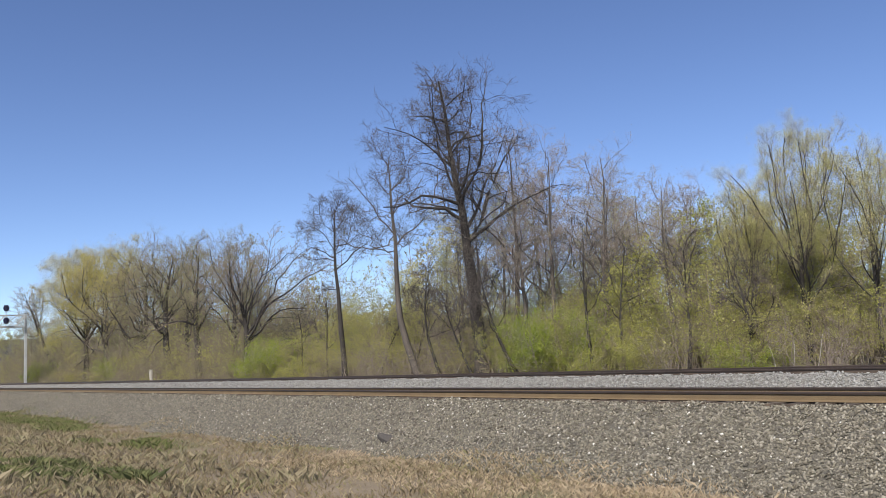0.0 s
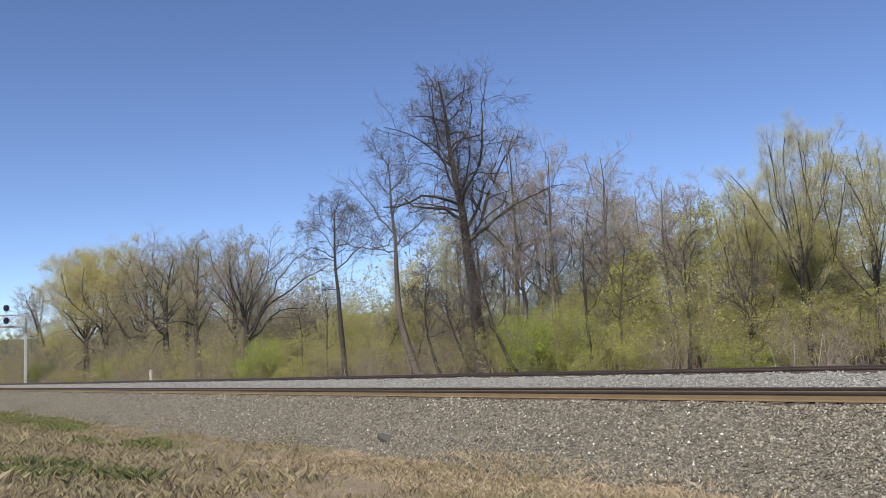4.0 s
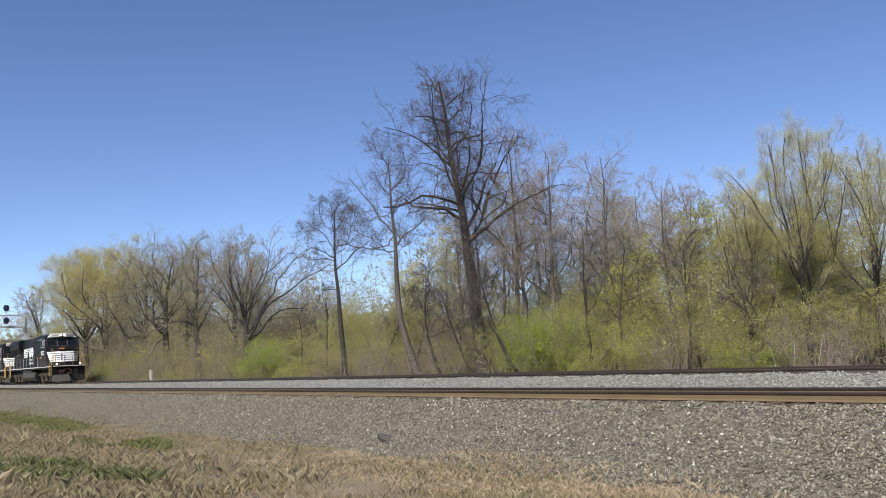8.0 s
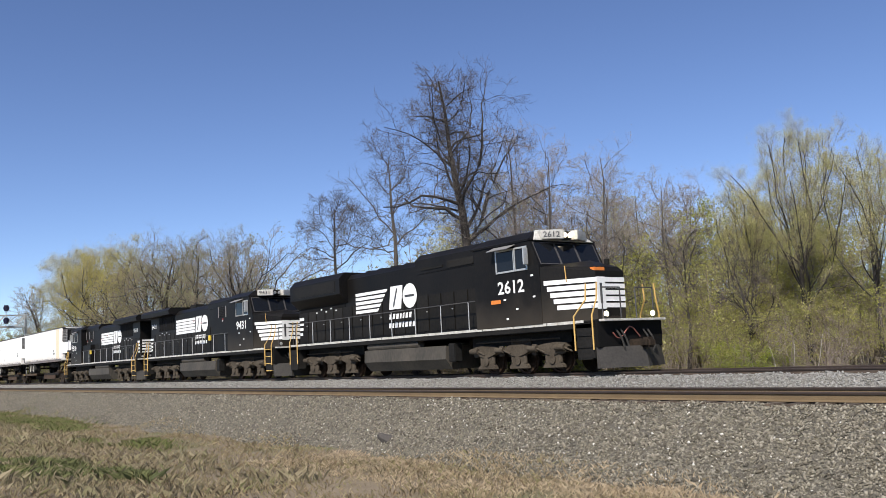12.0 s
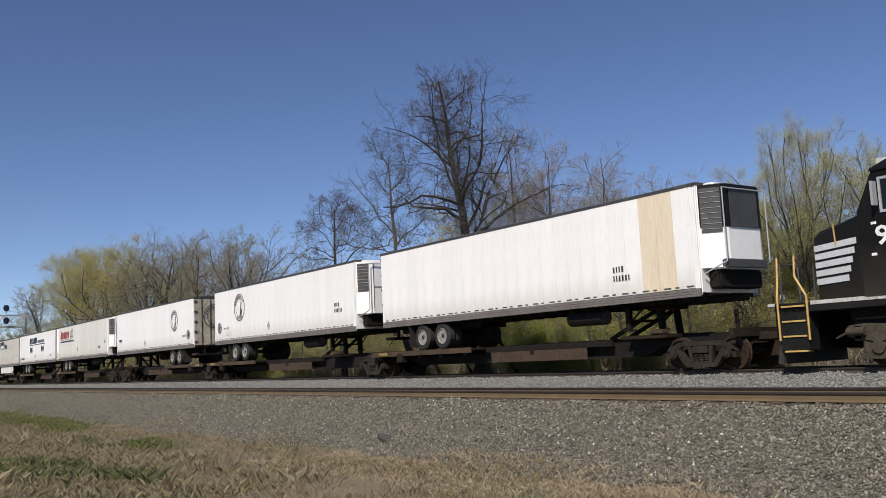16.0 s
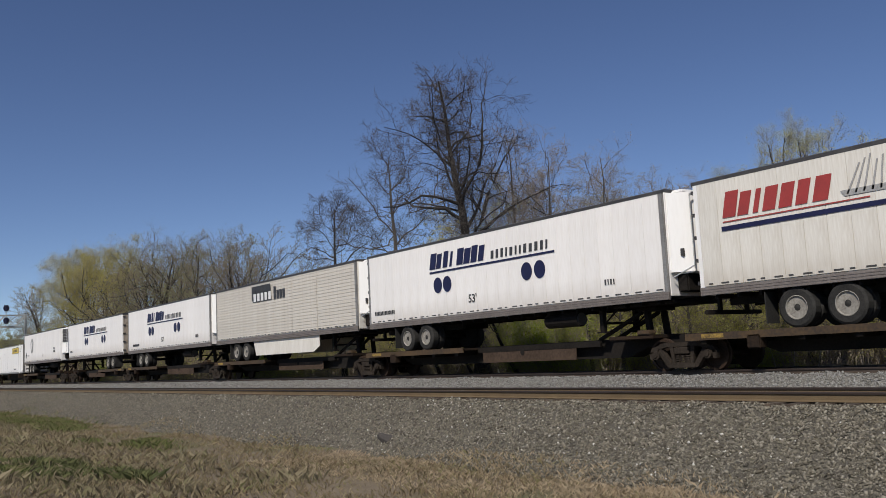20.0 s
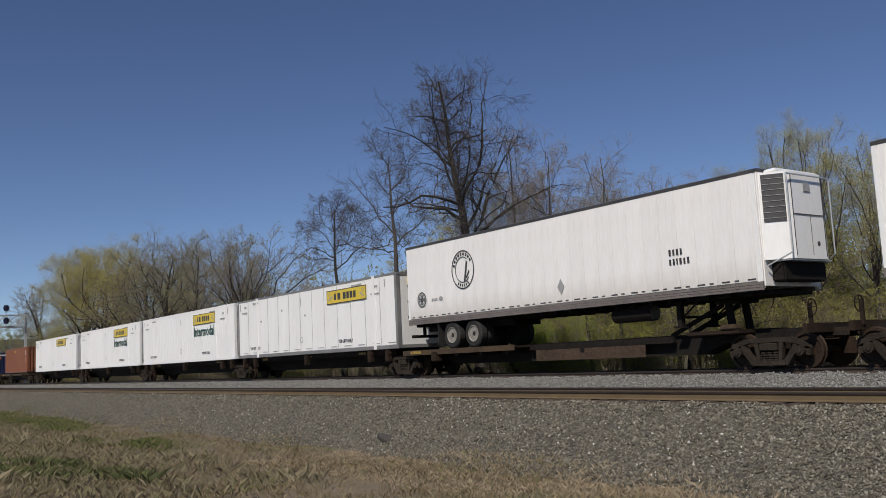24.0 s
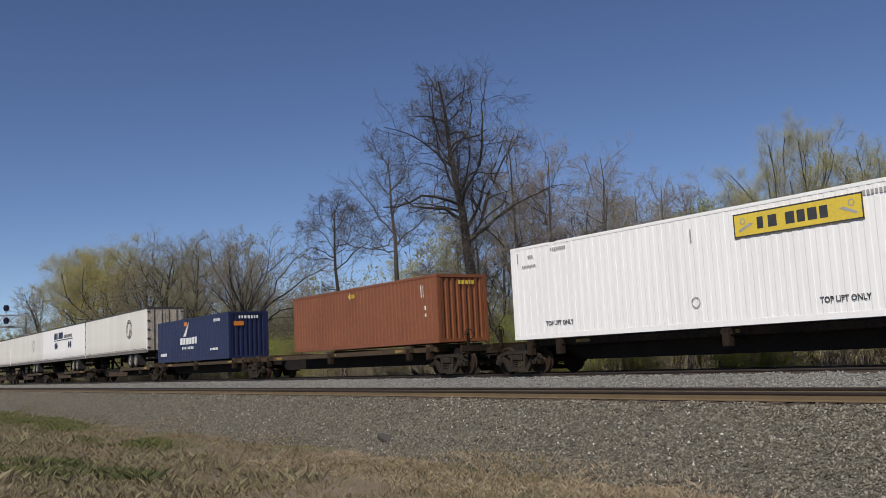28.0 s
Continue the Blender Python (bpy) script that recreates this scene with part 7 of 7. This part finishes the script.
bc = container(-224.76, 12.2, 1.25, 3.9, 1.22, "rust-brown steel container with a corrugated end", M["brown_box"], 0.28, 0.03, "ribs")
bm = bmesh.new()
flat([(5.4, 3.55), (5.6, 3.38), (5.6, 3.72)], -1.225, bm)
bars(4, 5.65, 3.45, 0.06, 0.18, 0.03, -1.225, 0, 3, bm)
part("yellow_mark", bm, M["yellow_paint"], bc, "small yellow mark")
bm = bmesh.new()
bars(2, 11.1, 3.05, 0.05, 0.5, 0.1, -1.225, 0, 4, bm)
flat(rect(11.32, 11.42, 2.55, 2.72), -1.225, bm)
flat(rect(11.32, 11.42, 2.3, 2.42), -1.225, bm)
part("stencil_bars", bm, M["white_paint"], bc, "small white stencilled bars")
ey = part("yellow_mark", bars(5, -0.2, 3.5, 0.12, 0.16, 0.05, 0, 0, 8), M["yellow_paint"], bc, "small yellow mark")
ey.matrix_basis = pose(12.2, 0, 0, rz=90)
uc = container(-245.16, 12.2, 1.2, 3.85, 1.22, "dark blue steel container with white shapes", M["blue_box"], 0.28, 0.03, "ribs")
bm = bmesh.new()
for k in range(4):
    flat([(4.9 + 0.12 * k, 2.75), (5.0 + 0.12 * k, 2.75), (5.9 + 0.02 * k, 3.6), (5.85 + 0.02 * k, 3.62)], -1.225, bm)
bars(6, 4.3, 2.25, 0.4, 0.42, 0.1, -1.225, 0.05, 41, bm)
bars(8, 4.7, 1.95, 0.16, 0.16, 0.12, -1.225, 0, 42, bm)
bars(6, 10.0, 3.4, 0.13, 0.18, 0.05, -1.225, 0, 43, bm)
bars(6, 9.4, 1.75, 0.16, 0.14, 0.05, -1.225, 0, 44, bm)
bars(4, 0.6, 1.6, 0.25, 0.2, 0.06, -1.225, 0, 45, bm)
part("white_marks", bm, M["white_paint"], uc, "white name shapes")
part("orange_mark", flat(rect(5.1, 5.6, 3.4, 3.65), -1.226), M["orange_label"], uc)
bm = bars(7, -0.6, 3.45, 0.14, 0.18, 0.07, 0, 0, 46)
part("end_bars", bm, M["white_paint"], uc).matrix_basis = pose(12.2, 0, 0, rz=90)
oe = part("orange_mark", flat(rect(-0.9, -0.3, 3.05, 3.3), 0), M["orange_label"], uc)
oe.matrix_basis = pose(12.2, 0, 0, rz=90)

# the trailers that follow, far behind
u1 = trailer(-247.26, 180, "reefer", "white refrigerated trailer with doors leading and a round mark", skin="cream_panel")
bear_mark(u1, -4.0, 3.8, 0.7, SIDE, FLIP)
u2 = trailer(-263.76, 180, "dots_van", "white van trailer with blue name shapes, doors leading")
shipper_marks(u2, -11.0, FLIP)
u3 = trailer(-279.76, 180, "reefer", "cream refrigerated trailer with doors leading and a faint mark", skin="cream_panel")
bear_mark(u3, -4.0, 3.8, 0.6, SIDE, FLIP, "mark_grey")
u4 = trailer(-312.36, 0, "reefer", "cream refrigerated trailer following in the line", skin="cream_panel")
cooling_unit(u4, 16.1, "white")


# ---- spine cars ----
def spine_car(trucks, loads, label):
    """An articulated car of low spine units; trucks are shared by the units except at the ends."""
    base = trucks[0]
    C = stock("spine_car", label, "freight car", base, 0, "articulated cars of the train")
    ends = (1.55, -1.55)
    for i, (a, b) in enumerate(zip(trucks, trucks[1:])):
        x1, x0 = a - base, b - base
        kind = loads[i]
        sill = prism([(x0 + 0.25, 1.0), (x1 - 0.25, 1.0), (x1 - 0.25, 0.72), (x1 - 1.8, 0.72), (x1 - 2.6, 0.42), (x0 + 2.6, 0.42), (x0 + 1.8, 0.72), (x0 + 0.25, 0.72)], -0.36, 0.36)
        part("centre_sill", sill, M["underframe"], C, "dark deep centre sill")
        if kind in ("van", "van_reversed"):
            rear = x0 if kind == "van" else x1
            d = 1 if kind == "van" else -1
            P = lambda v: rear + d * v
            dk = part("wheel_deck", box(min(P(0.35), P(7.2)), max(P(0.35), P(7.2)), -1.3, 1.3, 0.9, 0.985, 0.01), M["rusty_frame"], C, "rusty wheel deck")
            for s in (-1, 1):
                part("deck_edge", box(min(P(0.35), P(7.2)), max(P(0.35), P(7.2)), min(s * 1.27, s * 1.32), max(s * 1.27, s * 1.32), 0.82, 1.01), M["yellow_deck"], dk, "worn yellow deck edge")
                part("yellow_mark", box(min(P(0.9), P(1.6)), max(P(0.9), P(1.6)), min(s * 1.322, s * 1.326), max(s * 1.322, s * 1.326), 0.87, 0.98), M["worn_yellow"], dk)
                part("grab_box", box(min(P(2.3), P(2.7)), max(P(2.3), P(2.7)), min(s * 1.05, s * 1.35), max(s * 1.05, s * 1.35), 0.55, 0.9, 0.03), M["rusty_frame"], dk)
                part("side_plate", box(min(P(7.6), P(12.4)), max(P(7.6), P(12.4)), min(s * 0.66, s * 0.7), max(s * 0.66, s * 0.7), 0.42, 0.78), M["brown_plate"], C, "rusty brown side plate")
                part("side_sill", box(min(P(7.2), P(13.4)), max(P(7.2), P(13.4)), min(s * 0.5, s * 0.62), max(s * 0.5, s * 0.62), 0.78, 0.98, 0.01), M["underframe"], C)
            # a dark disc laid on the plate stands in for a half-round cut
            part("boss", rod((P(9.8), -0.72, 0.74), (P(9.8), -0.69, 0.74), 0.1, n=14), M["underframe"], C, "dark disc added in place of a half-round cut in the side plate")
            for k in range(5):
                xx = P(0.9 + k * 1.45)
                part("cross_beam", box(xx - 0.09, xx + 0.09, -1.25, 1.25, 0.72, 0.9), M["underframe"], dk)
            hx = P(15.2) if abs(x1 - x0) > 15.6 else P(14.6)
            h = part("trailer_hitch", box(hx - 0.4, hx + 0.4, -0.45, 0.45, 1.78, 1.9, 0.02), M["underframe"], C, "dark trailer hitch")
            for s in (-0.38, 0.38):
                part("strut", rod((hx + 0.1 * d, s, 1.0), (hx, s, 1.8), 0.11, n=8), M["underframe"], h)
                part("brace", rod((hx - 2.0 * d, s, 1.0), (hx - 0.2 * d, s, 1.75), 0.07, n=8), M["underframe"], h)
            part("end_platform", box(min(hx - 0.9, hx + 0.8), max(hx - 0.9, hx + 0.8), -1.15, 1.15, 0.94, 1.06, 0.02), M["rusty_frame"], C, "rusty end platform")
            part("yellow_lamp_box", box(hx + 0.5 * d - 0.25, hx + 0.5 * d + 0.25, -1.2, -0.9, 1.06, 1.2, 0.03), M["yellow_deck"], C)
        else:
            for s in (-1, 1):
                part("side_rail", box(x0 + 0.6, x1 - 0.6, min(s * 0.95, s * 1.1), max(s * 0.95, s * 1.1), 0.9, 1.12, 0.02), M["yellow_deck"] if kind == "box_yellow" else M["rusty_frame"], C, "worn side rail")
                for k in range(3):
                    xx = x0 + 3.2 + k * (x1 - x0 - 6.4) / 2
                    part("yellow_mark", box(xx - 0.3, xx + 0.3, min(s * 1.1, s * 1.106), max(s * 1.1, s * 1.106), 0.97, 1.07), M["worn_yellow"], C)
            for xx in (x0 + 0.9, x0 + 2.3, (x0 + x1) / 2, x1 - 2.3, x1 - 0.9):
                part("bolster", box(xx - 0.16, xx + 0.16, -1.28, 1.28, 0.92, 1.2 if kind == "box_yellow" else 1.135, 0.02), M["yellow_deck"] if kind == "box_yellow" else M["rusty_frame"], C)
                for s in (-1, 1):
                    part("guide", box(xx - 0.12, xx + 0.12, min(s * 1.1, s * 1.32), max(s * 1.1, s * 1.32), 0.62, 1.1, 0.02), M["rusty_frame"], C)
    for i, x in enumerate(trucks):
        freight_truck(C, x - base)
        if i in (0, len(trucks) - 1):
            d = 1 if i == 0 else -1
            xx = x - base
            part("end_sill", box(xx - 1.2, xx + 1.2, -0.4, 0.4, 0.72, 1.02, 0.02), M["underframe"], C)
            cpl = part("coupler", box(min(xx + d * 1.1, xx + d * 1.9), max(xx + d * 1.1, xx + d * 1.9), -0.13, 0.13, 0.74, 0.98, 0.04), M["truck_steel"], C)
            part("end_plate", box(min(xx + d * 1.1, xx + d * 1.25), max(xx + d * 1.1, xx + d * 1.25), -1.25, 1.25, 0.85, 1.1, 0.02), M["rusty_frame"], C)
            bw = bmesh.new()
            for k in range(12):
                a0, a1 = k * math.pi / 6, (k + 1) * math.pi / 6
                rod((xx + d * 1.16, -0.84 + 0.2 * math.cos(a0), 1.5 + 0.2 * math.sin(a0)), (xx + d * 1.16, -0.84 + 0.2 * math.cos(a1), 1.5 + 0.2 * math.sin(a1)), 0.016, bw, 5)
                if k % 3 == 0:
                    rod((xx + d * 1.14, -0.84, 1.5), (xx + d * 1.16, -0.84 + 0.2 * math.cos(a0), 1.5 + 0.2 * math.sin(a0)), 0.013, bw, 5)
            part("brake_wheel", bw, M["rusty_frame"], C, "rusty spoked hand-brake wheel")
            part("brake_post", box(xx + d * 1.1 - 0.04, xx + d * 1.1 + 0.04, -0.88, -0.8, 1.0, 1.6), M["rusty_frame"], C)
        else:
            part("joint_housing", box(x - base - 0.5, x - base + 0.5, -0.55, 0.55, 0.74, 1.04, 0.04), M["underframe"], C)
    return C


spine_car([20.73, 3.65, -15.06, -31.97], ["van", "van", "van_reversed"], "rusty three-unit spine car carrying trailers")
spine_car([-35.38, -52.69, -69.63, -86.67, -103.83, -120.23], ["van", "van", "van", "van", "van_reversed"], "rusty five-unit spine car carrying trailers")
spine_car([-123.75, -140.53, -156.85, -173.75, -190.96, -208.26], ["van", "box", "box", "box", "box"], "rusty five-unit spine car carrying a trailer and containers")
spine_car([-212.36, -229.96, -246.36, -263.56, -279.56, -295.76], ["box_yellow", "box_yellow", "van_reversed", "van_reversed", "van_reversed"], "worn yellow spine car carrying containers and trailers")
spine_car([-297.66, -314.26], ["van"], "rusty spine car carrying a trailer")
# the cantilever signal by the far track
M["galvanised"] = material("galvanised", (0.5, 0.5, 0.49), (0.38, 0.38, 0.37), 0.5, 0.4, scale=2, fine=20, bump=0.05)
M["signal_black"] = material("signal_black", (0.012, 0.012, 0.03), (0.02, 0.02, 0.05), 0.5, scale=2, fine=20, bump=0.05)
sg = thing("signal_gantry", "grey steel cantilever signal over the tracks with two dark heads", "railway signal", m=pose(-125.4, 24.0, 0.9))
part("mast", box(-0.16, 0.16, -0.16, 0.16, -0.2, 9.7, 0.02), M["galvanised"], sg)
part("base", box(-0.5, 0.5, -0.5, 0.5, -0.3, 0.7, 0.05), M["gravel_fresh"], sg)
for z in (8.05, 9.55):
    for xx in (-0.5, 0.5):
        part("chord", box(xx - 0.06, xx + 0.06, -9.5, 0.1, z - 0.07, z + 0.07), M["galvanised"], sg)
for k in range(8):
    y = -0.1 - k * 1.2
    for xx in (-0.5, 0.5):
        part("brace", rod((xx, y, 8.05 if k % 2 else 9.55), (xx, y - 1.2, 9.55 if k % 2 else 8.05), 0.045, n=6), M["galvanised"], sg)
for z in (10.45, 8.85):
    hd = part("signal_head", lathe([(-0.06, 0.34), (0.0, 0.37), (0.05, 0.34)], 20, m=Matrix.Translation((0.75, -2.45, z)) @ Matrix.Rotation(math.pi / 2, 4, "Z")), M["signal_black"], sg, "round black signal target")
    part("signal_case", box(0.5, 0.75, -2.7, -2.2, z - 0.4, z + 0.4, 0.05), M["signal_black"], hd)
    for zz in (-0.22, 0.0, 0.22):
        part("visor", rod((0.8, -2.45, z + zz), (1.05, -2.45, z + zz), 0.1, n=10), M["signal_black"], hd)
part("head_post", rod((0.6, -2.45, 8.0), (0.6, -2.45, 10.6), 0.05, n=8), M["galvanised"], sg)
part("walkway", box(-0.45, 0.45, -9.4, -0.2, 8.12, 8.18), M["galvanised"], sg)
# ---- movement ----
def run(t):
    """How far the train has moved along the track, from its place at 18 s."""
    q = t - 18.0
    return 18.2 * q + 0.031 * q * q


def motions():
    times = [0, 2, 4, 6, 8, 10, 12, 14, 16, 18, 20, 22, 24, 26, 28]
    for t, turn in TRAIN:
        x, y, z = t.location
        walk(t, [(s, pose(x + run(s), y, z, rz=turn)) for s in times])
    # the wheels roll; alike wheels share their keys, those of the locomotive that faces back turn the other way
    for (x, r), wheels in WHEELSETS.items():
        for sign in (1, -1):
            alike = [w for w in wheels if (w.parent.parent.rotation_quaternion.w < 0.5) == (sign < 0)]
            if not alike:
                continue
            rows = [(f / FPS, pose(x, 0, r, 0, sign * math.degrees((run(f / FPS) - run(0)) / r) % 360, 0)) for f in range(0, 28 * FPS + 1)]
            walk(alike[0], rows)
            keys = alike[0].animation_data
            for w in alike[1:]:
                w.rotation_mode = "QUATERNION"
                w.animation_data_create().action = keys.action
                w.animation_data.action_slot = keys.action_slot


motions()
